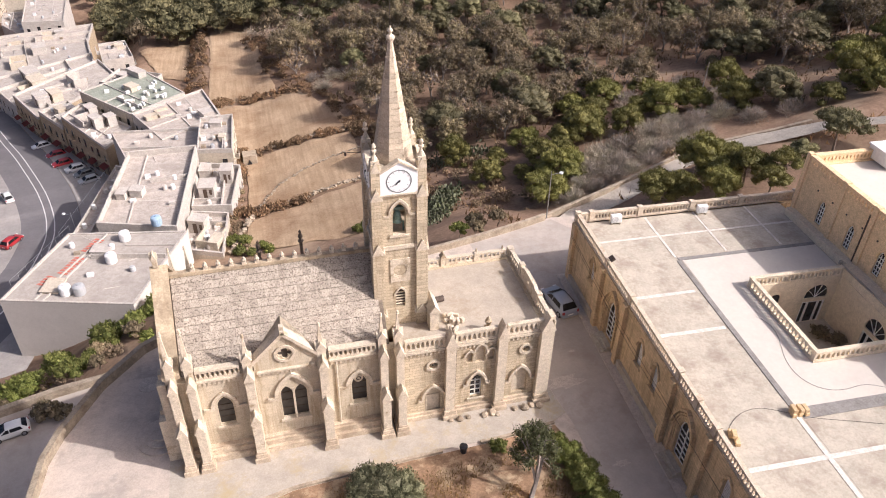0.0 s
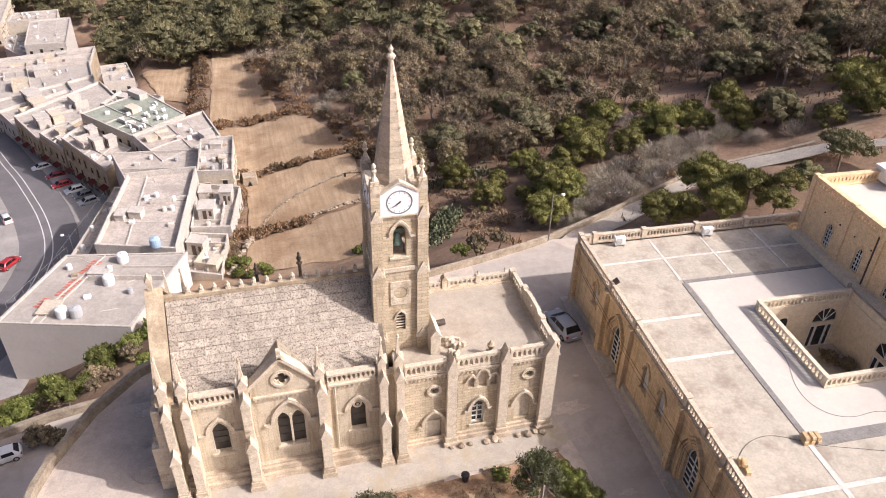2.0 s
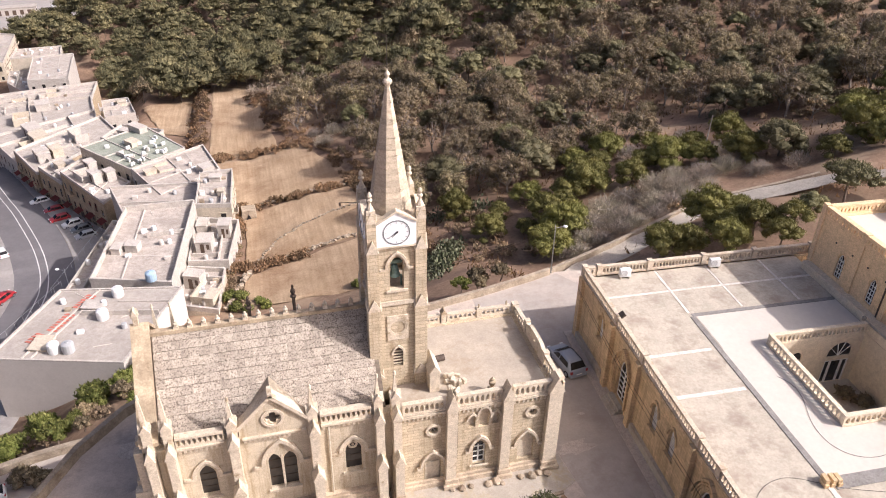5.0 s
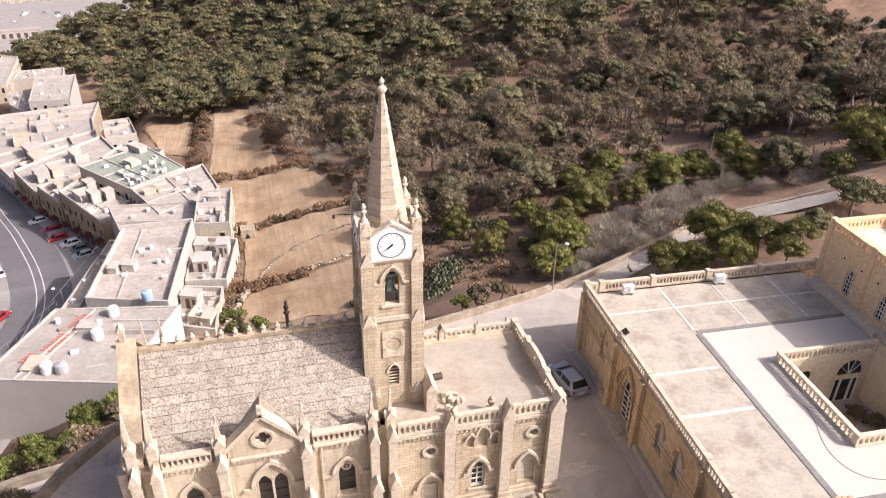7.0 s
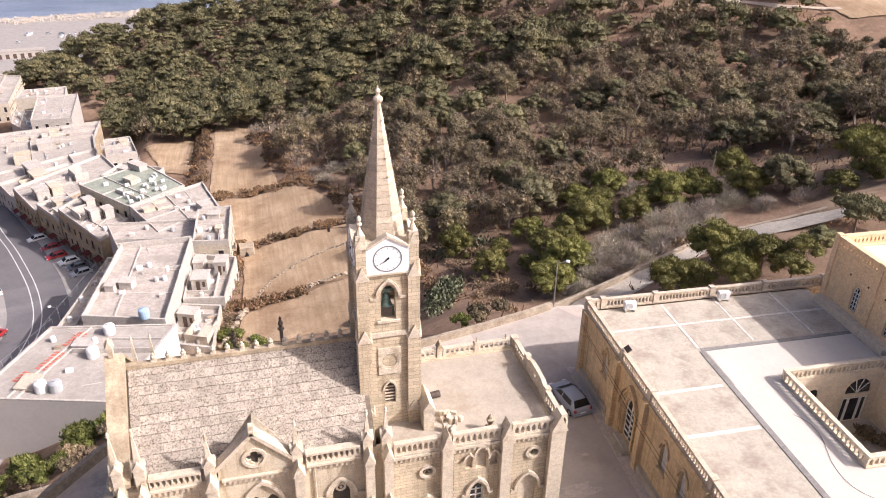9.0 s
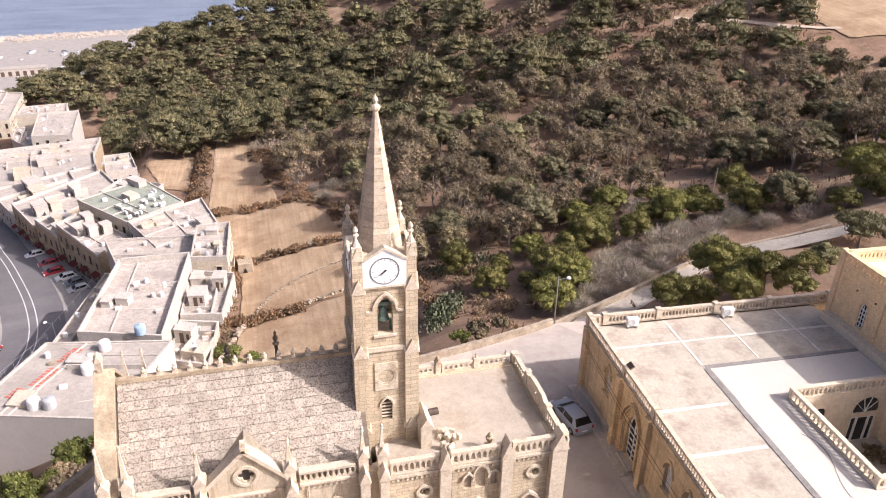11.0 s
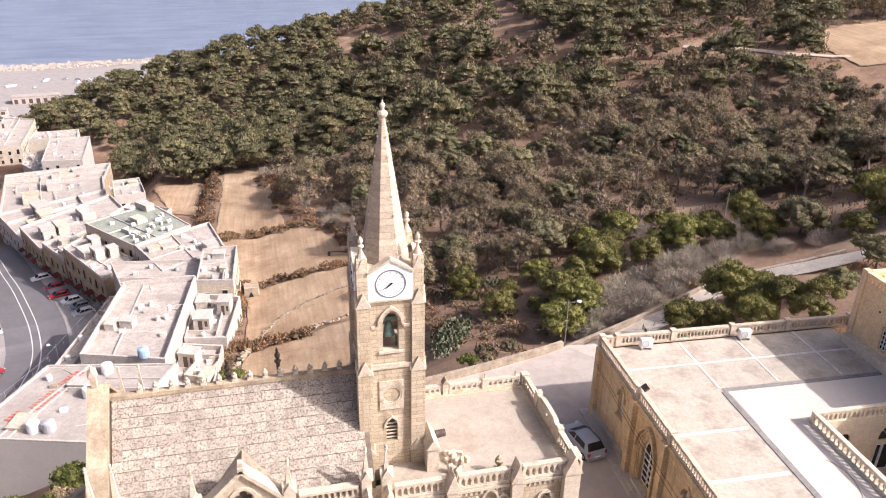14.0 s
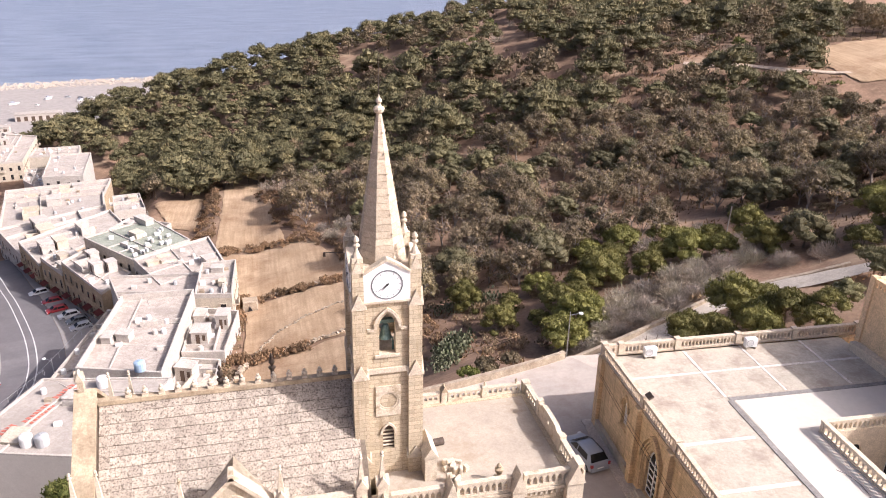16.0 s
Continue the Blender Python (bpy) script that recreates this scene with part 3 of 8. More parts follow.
# nave front wall with its windows
bm = bmesh.new()
win1, win3 = pointed(-23.9, 0.54, 2.95, 4.85), pointed(-14.4, 0.55, 2.9, 4.8)
mid_l, mid_r = pointed(-19.62, 0.42, 2.5, 5.05), pointed(-18.62, 0.42, 2.5, 5.05)
gable_line = [(NX0, 0), (NX1, 0), (NX1, 7.75), (-17.2, 7.75), (-17.2, 8.5), (-19.38, 10.75), (-21.56, 8.5), (-21.56, 7.75), (NX0, 7.75)]
quatre = []
for k in range(4):
    a0 = math.pi / 2 * k
    for t in (-1.9, -1.2, -0.6, 0, 0.6, 1.2, 1.9):
        quatre.append((-19.38 + 0.27 * math.cos(a0) + 0.215 * math.cos(a0 + t), 8.95 + 0.27 * math.sin(a0) + 0.215 * math.sin(a0 + t)))
plate(bm, gable_line, [win1, win3, mid_l, mid_r, quatre], NY, NY + 0.7)
part("wall", bm, M_CHURCH, church)
bm = bmesh.new()
for a, hf, s in ((-23.9, 0.62, 4.85), (-14.4, 0.66, 4.75)):
    arch_band(bm, a, hf + 0.12, s, 0.22, NY - 0.16, NY + 0.05)
    box(bm, a - hf - 0.85, a - hf - 0.1, NY - 0.17, NY, s - 0.14, s + 0.06)
    box(bm, a + hf + 0.1, a + hf + 0.85, NY - 0.17, NY, s - 0.14, s + 0.06)
arch_band(bm, -19.12, 1.12, 4.9, 0.26, NY - 0.22, NY + 0.05)
box(bm, -20.95, -20.2, NY - 0.2, NY, 4.72, 4.95)
box(bm, -18.0, -17.3, NY - 0.2, NY, 4.72, 4.95)
pieces("hood_mould", bm, M_TRIM, church, "carved stone hood moulds over the windows")
bm = bmesh.new()
plate(bm, circle(-19.38, 8.95, 0.74, 24), [circle(-19.38, 8.95, 0.55, 24)], NY - 0.1, NY + 0.05)
box(bm, -19.19, -19.05, NY - 0.06, NY + 0.3, 2.55, 5.6)
for a, wd, v in ((-23.9, 0.75, 2.8), (-14.4, 0.78, 2.75), (-19.12, 1.1, 2.4)):
    box(bm, a - wd, a + wd, NY - 0.14, NY + 0.2, v - 0.1, v + 0.12)
pieces("window_surround", bm, M_TRIM, church)
for cu, hf, v0, vs in ((-23.9, 0.54, 2.95, 4.85), (-14.4, 0.55, 2.9, 4.8), (-19.62, 0.42, 2.5, 5.05), (-18.62, 0.42, 2.5, 5.05)):
    bm = bmesh.new()
    plate(bm, pointed(cu, hf, v0, vs), [], NY + 0.34, NY + 0.37)
    w = part("window", bm, M_LEADED, church, "dark leaded church window")
    bm = bmesh.new()
    for j in range(1, 4):
        v = v0 + (vs - v0) * j / 3.2
        box(bm, cu - hf, cu + hf, NY + 0.3, NY + 0.335, v - 0.02, v + 0.02)
    pieces("glazing_bar", bm, M_IRON, w)
bm = bmesh.new()
plate(bm, circle(-14.4, 5.05, 0.34, 20), [circle(-14.4, 5.05, 0.2, 16)], NY + 0.28, NY + 0.335)
plate(bm, circle(-14.4, 5.05, 0.1, 10), [], NY + 0.28, NY + 0.335)
part("window_roundel", bm, M_TRIM, church, "pale roundel in the lancet window")
bm = bmesh.new()
plate(bm, circle(-19.38, 8.95, 0.6, 20), [], NY + 0.16, NY + 0.18)
part("window", bm, M_LEADED, church, "dark quatrefoil window")

# plinth in steps
bm = bmesh.new()
box(bm, NX0, NX1, -0.45, NY, 0, 0.55)
box(bm, NX0, NX1, -0.2, NY, 0.55, 1.0)
box(bm, NX0, NX1, -0.02, NY, 1.0, 1.2)
part("plinth", bm, M_BASE, church, "stepped weathered stone plinth")

# cornice, corbels and pierced parapets of the nave
for x0, x1 in ((-25.4, -22.5), (-16.4, -13.1)):
    bm = bmesh.new()
    holes, n = [], int((x1 - x0) / 0.31)
    for i in range(n):
        u = x0 + (i + 0.5) * (x1 - x0) / n
        holes.append([(u - 0.115, 8.08), (u, 7.9), (u + 0.115, 8.08), (u + 0.11, 8.32), (u, 8.44), (u - 0.11, 8.32)])
    plate(bm, rect(x0, x1, 7.75, 8.5), holes, NY - 0.1, NY + 0.26)
    box(bm, x0, x1, NY - 0.2, NY + 0.32, 8.5, 8.66)
    box(bm, x0, x1, NY - 0.24, NY - 0.002, 7.6, 7.76)
    part("parapet", bm, M_TRIM, church, "pierced stone parapet")
bm = bmesh.new()
for x0, x1 in ((-25.4, -22.5), (-21.4, -17.4), (-16.4, -13.1)):
    n = int((x1 - x0) / 0.3)
    for i in range(n):
        u = x0 + (i + 0.5) * (x1 - x0) / n
        box(bm, u - 0.075, u + 0.075, NY - 0.16, NY - 0.002, 7.28, 7.52)
box(bm, -21.4, -17.4, NY - 0.2, NY - 0.002, 7.52, 7.66)
pieces("corbel", bm, M_TRIM, church)

# gable coping over the middle bay and the little roof behind it
bm = bmesh.new()
for s in (-1, 1):
    p = [(-19.38, 10.66), (-19.38, 10.98), (-19.38 + s * 2.5, 8.45), (-19.38 + s * 2.35, 8.25)]
    plate(bm, p if s < 0 else p[::-1], [], NY - 0.2, NY + 0.6)
box(bm, -19.53, -19.23, NY - 0.2, NY + 0.6, 10.75, 11.1)
part("gable_coping", bm, M_TRIM, church)
bm = bmesh.new()
for s in (-1, 1):
    v = [bm.verts.new(p) for p in ((-19.38, NY + 0.58, 10.05), (-19.38 + s * 2.2, NY + 0.58, 8.2), (-19.38 + s * 2.2, 1.45, 8.2), (-19.38, 3.2, 10.05))]
    bm.faces.new(v)
bmesh.ops.solidify(bm, geom=bm.faces[:], thickness=0.12)
part("gable_roof", bm, M_TRIM, church, "pale weathered stone slabs behind the gable")

# west gable wall, back wall, roof bed
bm = bmesh.new()
west = [(NY, 0), (NAVE_BACK, 0), (NAVE_BACK, 8.3), (RIDGE_Y, RIDGE_Z + 0.75), (NY, 8.3)]
plate(bm, west, [round_arch(RIDGE_Y, 1.3, 6.4, 7.5), pointed(RIDGE_Y, 0.9, 0.0, 3.0)], NX0, NX0 + 0.75, SIDE)
box(bm, NX0, NX1, NAVE_BACK - 0.7, NAVE_BACK, 0, 7.9)
box(bm, NX1, -11.2, NY + 0.05, NY + 0.7, 0, 7.7)
box(bm, NX1 - 0.3, NX1 + 0.1, NY + 0.7, NAVE_BACK - 0.7, 0, 7.6)
pieces("wall", bm, M_CHURCH, church)
bm = bmesh.new()
for a, b in (((NY - 0.1, 8.25), (RIDGE_Y, RIDGE_Z + 0.7)), ((NAVE_BACK + 0.1, 8.25), (RIDGE_Y, RIDGE_Z + 0.7))):
    plate(bm, [(a[0], a[1]), (b[0], b[1]), (b[0], b[1] + 0.28), (a[0], a[1] + 0.28)], [], NX0 - 0.1, NX0 + 1.05, SIDE)
part("gable_coping", bm, M_RIDGE, church, "broad stained coping of the west gable")
bm = bmesh.new()
for a, b in (((0.75, EAVE_Z - 0.1), (RIDGE_Y, RIDGE_Z - 0.12)), ((NAVE_BACK - 0.3, EAVE_Z - 0.1), (RIDGE_Y, RIDGE_Z - 0.12))):
    plate(bm, [(a[0], a[1]), (b[0], b[1]), (b[0], b[1] - 0.3), (a[0], a[1] - 0.3)], [], NX0 + 0.7, NX1 + 0.2, SIDE)
roof = part("roof", bm, M_MORTAR, church, "steep nave roof of lichen-spotted stone slabs")

# ridge crest
bm = bmesh.new()
box(bm, NX0 + 1.0, NX1, RIDGE_Y - 0.22, RIDGE_Y + 0.22, RIDGE_Z - 0.1, RIDGE_Z + 0.16)
part("ridge", bm, M_RIDGE, church)
crest = bmesh.new()
box(crest, -0.16, 0.16, -0.1, 0.1, 0, 0.18)
lathe(crest, 0, 0, [(0.08, 0.18), (0.17, 0.3), (0.17, 0.4), (0.06, 0.46), (0.1, 0.55), (0.02, 0.64)], 7)
first = part("crest_finial", crest, M_TRIM, church)
first.location = (NX0 + 2.6, RIDGE_Y, RIDGE_Z + 0.16)
for i in range(1, 14):
    c = new("crest_finial", first.data)
    c.parent, c.location = church, (NX0 + 2.6 + i * 0.88, RIDGE_Y, RIDGE_Z + 0.16)


def pinnacle(parent, x, y, z, s=0.3, h=1.9, mat=None, shaft=0.7):
    """A square shaft with gablets and a tapering point."""
    bm = bmesh.new()
    box(bm, x - s, x + s, y - s, y + s, z, z + shaft)
    gablet(bm, x - s - 0.06, x + s + 0.06, y - s - 0.08, y + s + 0.08, z + shaft, 0.6)
    m = Matrix.Translation((x, y, 0)) @ Matrix.Rotation(math.pi / 2, 4, "Z") @ Matrix.Translation((-x, -y, 0))
    gablet(bm, x - s - 0.06, x + s + 0.06, y - s - 0.08, y + s + 0.08, z + shaft, 0.6, m)
    prism(bm, ring_pts(x, y, s * 0.95, 4, math.pi / 4), z + shaft + 0.05, z + h, ring_pts(x, y, 0.07, 4, math.pi / 4))
    finial(bm, x, y, z + h - 0.05, 0.75)
    return part("pinnacle", bm, mat or M_TRIM, parent)


def buttress(x, wall_y, front, half, top, mid, caps=True, pin=True, tall=3.1):
    """A stepped buttress: pedestal, two shafts with gabled set-offs, and a pinnacle."""
    bm = bmesh.new()
    f1, f2 = front + 0.25, front + 0.25 + (wall_y - front - 0.25) * 0.42
    box(bm, x - half, x + half, f1, wall_y, 0.9, mid)
    box(bm, x - half * 0.9, x + half * 0.9, f2, wall_y, mid, top)
    b = part("buttress", bm, M_TRIM, church, "stepped limestone buttress")
    bm = bmesh.new()
    box(bm, x - half - 0.2, x + half + 0.2, front, wall_y, 0, 0.42)
    box(bm, x - half - 0.1, x + half + 0.1, front + 0.12, wall_y, 0.42, 0.78)
    box(bm, x - half - 0.05, x + half + 0.05, front + 0.2, wall_y, 0.78, 0.92)
    part("pedestal", bm, M_BASE, b)
    bm = bmesh.new()
    gablet(bm, x - half - 0.1, x + half + 0.1, f1 - 0.12, f2 + 0.25, mid - 0.02, 0.95)
    gablet(bm, x - half - 0.06, x + half + 0.06, f2 - 0.12, wall_y + 0.1, top - 0.02, 0.95)
    pieces("gablet", bm, M_TRIM, b)
    if pin:
        pinnacle(b, x, wall_y + 0.1, top, half * 0.95, tall, shaft=tall * 0.45)
    return b


for x in (-26.95, -25.75):
    buttress(x, NY, -1.3, 0.3, 7.6, 4.0, tall=4.3)
for x in (-21.95, -16.9):
    buttress(x, NY, -1.3, 0.33, 7.6, 4.0)
for x in (-12.62, -11.45):
    buttress(x, NY, -1.3, 0.31, 7.6, 4.0)
# west front buttresses and the far corner's pinnacles
for yy, top in ((NY + 0.5, 7.6), (1.9, 7.6), (9.6, 7.6), (10.9, 7.6)):
    bm = bmesh.new()
    box(bm, NX0 - 1.1, NX0, yy - 0.33, yy + 0.33, 0, 4.2)
    box(bm, NX0 - 0.6, NX0, yy - 0.3, yy + 0.3, 4.2, top)
    b = part("buttress", bm, M_TRIM, church)
for x in (-26.95, -25.75):
    pinnacle(church, x, NAVE_BACK - 0.2, 8.0, 0.3, 3.0)
pinnacle(church, NX0 + 0.3, RIDGE_Y, RIDGE_Z + 0.85, 0.16, 0.9)
# small stone lantern posts beyond the ridge
for x, hh in ((-20.3, -0.75), (-17.0, -0.25)):
    bm = bmesh.new()
    box(bm, x - 0.12, x + 0.12, NAVE_BACK - 0.3, NAVE_BACK - 0.06, 7.8, 10.75 + hh)
    lathe(bm, x, NAVE_BACK - 0.18, [(0.24, 10.75 + hh), (0.24, 10.85 + hh), (0.08, 10.95 + hh), (0.2, 11.2 + hh), (0.16, 11.4 + hh), (0.07, 11.5 + hh), (0.12, 11.65 + hh), (0.03, 11.85 + hh)], 8)
    part("pinnacle", bm, M_IRONSTONE, church, "dark weathered pinnacle of the far wall")

# drain pipes
for x in (-15.95,):
    bm = bmesh.new()
    tube(bm, (x, NY - 0.12, 1.2), (x, NY - 0.12, 7.4), 0.06, 8)
    part("drainpipe", bm, M_CREAM, church, "cream painted drainpipe")

# ---- side wing
bm = bmesh.new()
holes = [pointed(-8.85, 0.62, 0.0, 1.95), pointed(-5.4, 0.48, 1.2, 2.75), pointed(-1.85, 0.62, 0.9, 2.35),
         circle(-8.85, 5.45, 0.34, 14), circle(-1.6, 5.55, 0.34, 14),
         pointed(-5.2, 0.36, 4.9, 6.1), pointed(-6.05, 0.24, 5.0, 5.75), pointed(-4.35, 0.24, 5.0, 5.75)]
plate(bm, rect(-11.2, WX1, 0, 7.2), holes, WY, WY + 0.6)
box(bm, WX1 - 0.6, WX1, WY + 0.6, WBACK, 0, 7.2)
box(bm, -11.2, WX1 - 0.6, WBACK - 0.6, WBACK, 0, 7.2)
box(bm, -11.2, WX1 - 0.6, WY + 0.6, WBACK - 0.6, 6.8, 7.05)
pieces("wall", bm, M_WING, church)
bm = bmesh.new()
box(bm, -11.2, WX1 - 0.32, WY + 0.3, WBACK - 0.3, 7.05, TER_Z)
part("terrace", bm, M_TERRACE, church, "sun-bleached roof terrace with damp stains")
bm = bmesh.new()
plate(bm, rect(-9.5, -8.2, 0.0, 3.1), [], WY + 0.3, WY + 0.36)
plate(bm, rect(-2.5, -1.2, 0.8, 3.6), [], WY + 0.22, WY + 0.3)
for a, b in ((-5.6, -4.8), (-6.4, -5.75), (-4.65, -4.05)):
    plate(bm, rect(a, b, 4.8, 6.9), [], WY + 0.28, WY + 0.34)
pieces("blind_panel", bm, M_TRIM, church, "pale stone filling of a blind arch")
bm = bmesh.new()
box(bm, -9.36, -8.34, WY + 0.2, WY + 0.298, 0.0, 2.1)
part("door", bm, M_CREAM, church, "closed pale door under a pointed arch")
bm = bmesh.new()
for a, hf, s in ((-8.85, 0.75, 2.0), (-5.4, 0.66, 2.8), (-1.85, 0.78, 2.4)):
    arch_band(bm, a, hf, s, 0.2, WY - 0.22, WY + 0.05)
    for sd in (-1, 1):
        e = a + sd * (hf + 0.1)
        box(bm, min(e, e + sd * 0.3), max(e, e + sd * 0.3), WY - 0.2, WY, s - 0.16, s + 0.03)
for a, hf, s in ((-5.2, 0.42, 6.1), (-6.05, 0.3, 5.75), (-4.35, 0.3, 5.75)):
    arch_band(bm, a, hf, s, 0.14, WY - 0.18, WY + 0.05)
pieces("hood_mould", bm, M_TRIM, church)
for cx, cz in ((-8.85, 5.45), (-1.6, 5.55)):
    bm = bmesh.new()
    plate(bm, circle(cx, cz, 0.55, 18), [circle(cx, cz, 0.35, 14)], WY - 0.12, WY + 0.08)
    for k in range(3):
        a = math.pi * k / 3
        du, dv = 0.36 * math.cos(a), 0.36 * math.sin(a)
        nx, nz = -0.03 * math.sin(a), 0.03 * math.cos(a)
        plate(bm, [(cx - du - nx, cz - dv - nz), (cx + du - nx, cz + dv - nz), (cx + du + nx, cz + dv + nz), (cx - du + nx, cz - dv + nz)], [], WY + 0.15, WY + 0.22)
    r = part("rose_window", bm, M_TRIM, church, "small round tracery window")
    bm = bmesh.new()
    plate(bm, circle(cx, cz, 0.4, 14), [], WY + 0.3, WY + 0.33)
    part("pane", bm, M_GLASS, r)
bm = bmesh.new()
plate(bm, pointed(-5.4, 0.48, 1.2, 2.75), [], WY + 0.34, WY + 0.37)
w = part("window", bm, M_GLASS, church, "white-framed window with dark panes")
bm = bmesh.new()
for u in (-5.84, -5.4, -4.96):
    box(bm, u - 0.05, u + 0.05, WY + 0.27, WY + 0.335, 1.2, 2.9)
for v in (1.24, 1.75, 2.25, 2.75):
    box(bm, -5.84, -4.96, WY + 0.272, WY + 0.333, v - 0.04, v + 0.04)
part("window_frame", bm, M_FRAME, w)
bm = bmesh.new()
box(bm, -11.2, WX1 + 0.12, WY - 0.35, WY, 0, 0.4)
box(bm, -11.2, WX1 + 0.05, WY - 0.18, WY, 0.4, 0.62)
box(bm, WX1, WX1 + 0.3, WY, WBACK, 0, 0.45)
part("plinth", bm, M_BASE, church)
bm = bmesh.new()
box(bm, -6.1, -4.7, WY - 0.12, WY + 0.1, 1.06, 1.2)
part("sill", bm, M_TRIM, church)


def pierced(x0, x1, y, z, h, along="x", step=0.34, thick=0.24, slim=1.0):
    """A parapet panel with a row of pointed holes, between posts."""
    bm = bmesh.new()
    m = FRONT if along == "x" else SIDE
    n = max(1, int((x1 - x0 - 0.2) / step))
    holes, hw = [], step * 0.36 * slim
    for i in range(n):
        u = x0 + 0.1 + (i + 0.5) * (x1 - x0 - 0.2) / n
        holes.append([(u - hw, z + 0.24 + 0.2 * (1 - slim)), (u + hw, z + 0.24 + 0.2 * (1 - slim)), (u + hw, z + h * 0.62), (u, z + h * (0.62 + 0.18 * slim)), (u - hw, z + h * 0.62)])
    plate(bm, rect(x0, x1, z, z + h - 0.12), holes, y - thick / 2, y + thick / 2, m)
    plate(bm, rect(x0, x1, z + h - 0.12, z + h), [], y - thick / 2 - 0.05, y + thick / 2 + 0.05, m)
    plate(bm, rect(x0, x1, z, z + 0.13), [], y - thick / 2 - 0.04, y + thick / 2 + 0.04, m)
    return bm


BZ, BH = 7.2, 1.05
for x0, x1 in ((-11.0, -8.0), (-7.2, -4.0), (-3.2, -0.3)):
    part("parapet", pierced(x0, x1, WY + 0.02, BZ, BH), M_TRIM, church)
for y0, y1, hh in ((0.7, 3.0, BH), (6.9, 9.4, 0.82)):
    part("parapet", pierced(y0, y1, WX1 - 0.15, BZ, hh, "y"), M_TRIM, church)
bm = bmesh.new()
plate(bm, [(3.0, BZ), (6.9, BZ), (6.9, BZ + 1.05), (6.4, BZ + 1.1), (6.1, BZ + 1.3), (5.0, BZ + 1.35), (3.9, BZ + 1.3), (3.5, BZ + 1.1), (3.0, BZ + 1.05)],
      [circle(5.0, BZ + 0.75, 0.16, 10)], WX1 - 0.3, WX1, SIDE)
part("parapet", bm, M_TRIM, church, "raised stepped middle of the east parapet")
for x0, x1 in ((-8.4, -6.0), (-5.4, -2.9), (-2.7, -0.2)):
    part("parapet", pierced(x0, x1, WBACK - 0.15, BZ, 0.75), M_TRIM, church)
bm = bmesh.new()
for x in (-5.7, -2.8):
    box(bm, x - 0.2, x + 0.2, WBACK - 0.38, WBACK + 0.1, 7.2, 8.05)
box(bm, WX1 - 0.42, WX1 + 0.1, WBACK - 0.42, WBACK + 0.1, 7.2, 8.05)
for yy in (3.0, 6.9):
    box(bm, WX1 - 0.36, WX1 + 0.06, yy - 0.2, yy + 0.2, 7.2, 8.45)
pieces("parapet_post", bm, M_TRIM, church)
bm = bmesh.new()
gablet(bm, -5.95, -5.45, WBACK - 0.42, WBACK + 0.14, 8.05, 0.4)
finial(bm, -5.7, WBACK - 0.15, 8.3, 0.5)
finial(bm, -2.8, WBACK - 0.15, 8.05, 0.55)
finial(bm, -0.5, WBACK - 0.15, 7.95, 0.6)
pieces("parapet_finial", bm, M_RIDGE, church)
bm = bmesh.new()
for x0, x1 in ((-11.0, -8.0), (-7.2, -4.0), (-3.2, -0.3)):
    n = int((x1 - x0) / 0.3)
    for i in range(n):
        u = x0 + (i + 0.5) * (x1 - x0) / n
        box(bm, u - 0.07, u + 0.07, WY - 0.15, WY - 0.002, 6.65, 6.88)
    box(bm, x0, x1, WY - 0.2, WY - 0.002, 6.95, 7.16)
pieces("corbel", bm, M_TRIM, church)


def wing_buttress(x, half):
    bm = bmesh.new()
    box(bm, x - half, x + half, WY - 0.5, WY - 0.002, 0.7, 7.47)
    b = part("buttress", bm, M_TRIM, church)
    bm = bmesh.new()
    box(bm, x - half - 0.22, x + half + 0.22, WY - 0.85, WY, 0, 0.36)
    box(bm, x - half - 0.1, x + half + 0.1, WY - 0.66, WY, 0.36, 0.72)
    part("pedestal", bm, M_BASE, b)
    bm = bmesh.new()
    gablet(bm, x - half - 0.1, x + half + 0.1, WY - 0.62, WY + 0.3, 7.45, 1.35)
    box(bm, x - half * 0.8, x + half * 0.8, WY - 0.1, WY + 0.32, 7.2, 8.1)
    pieces("gablet", bm, M_TRIM, b)
    bm = bmesh.new()
    tube(bm, (x + half + 0.09, WY - 0.1, 2.4), (x + half + 0.09, WY - 0.1, 6.6), 0.05, 6)
    part("drainpipe", bm, M_IRON, b)


for x in (-7.6, -3.6):
    wing_buttress(x, 0.36)
wing_buttress(-0.1, 0.5)
bm = bmesh.new()
box(bm, WX1, WX1 + 0.12, WY - 0.3, WY + 0.8, 0, 8.1)
box(bm, WX1 - 0.4, WX1 + 0.16, WY - 0.05, WY + 0.85, 8.1, 8.35)
part("buttress", bm, M_TRIM, church)

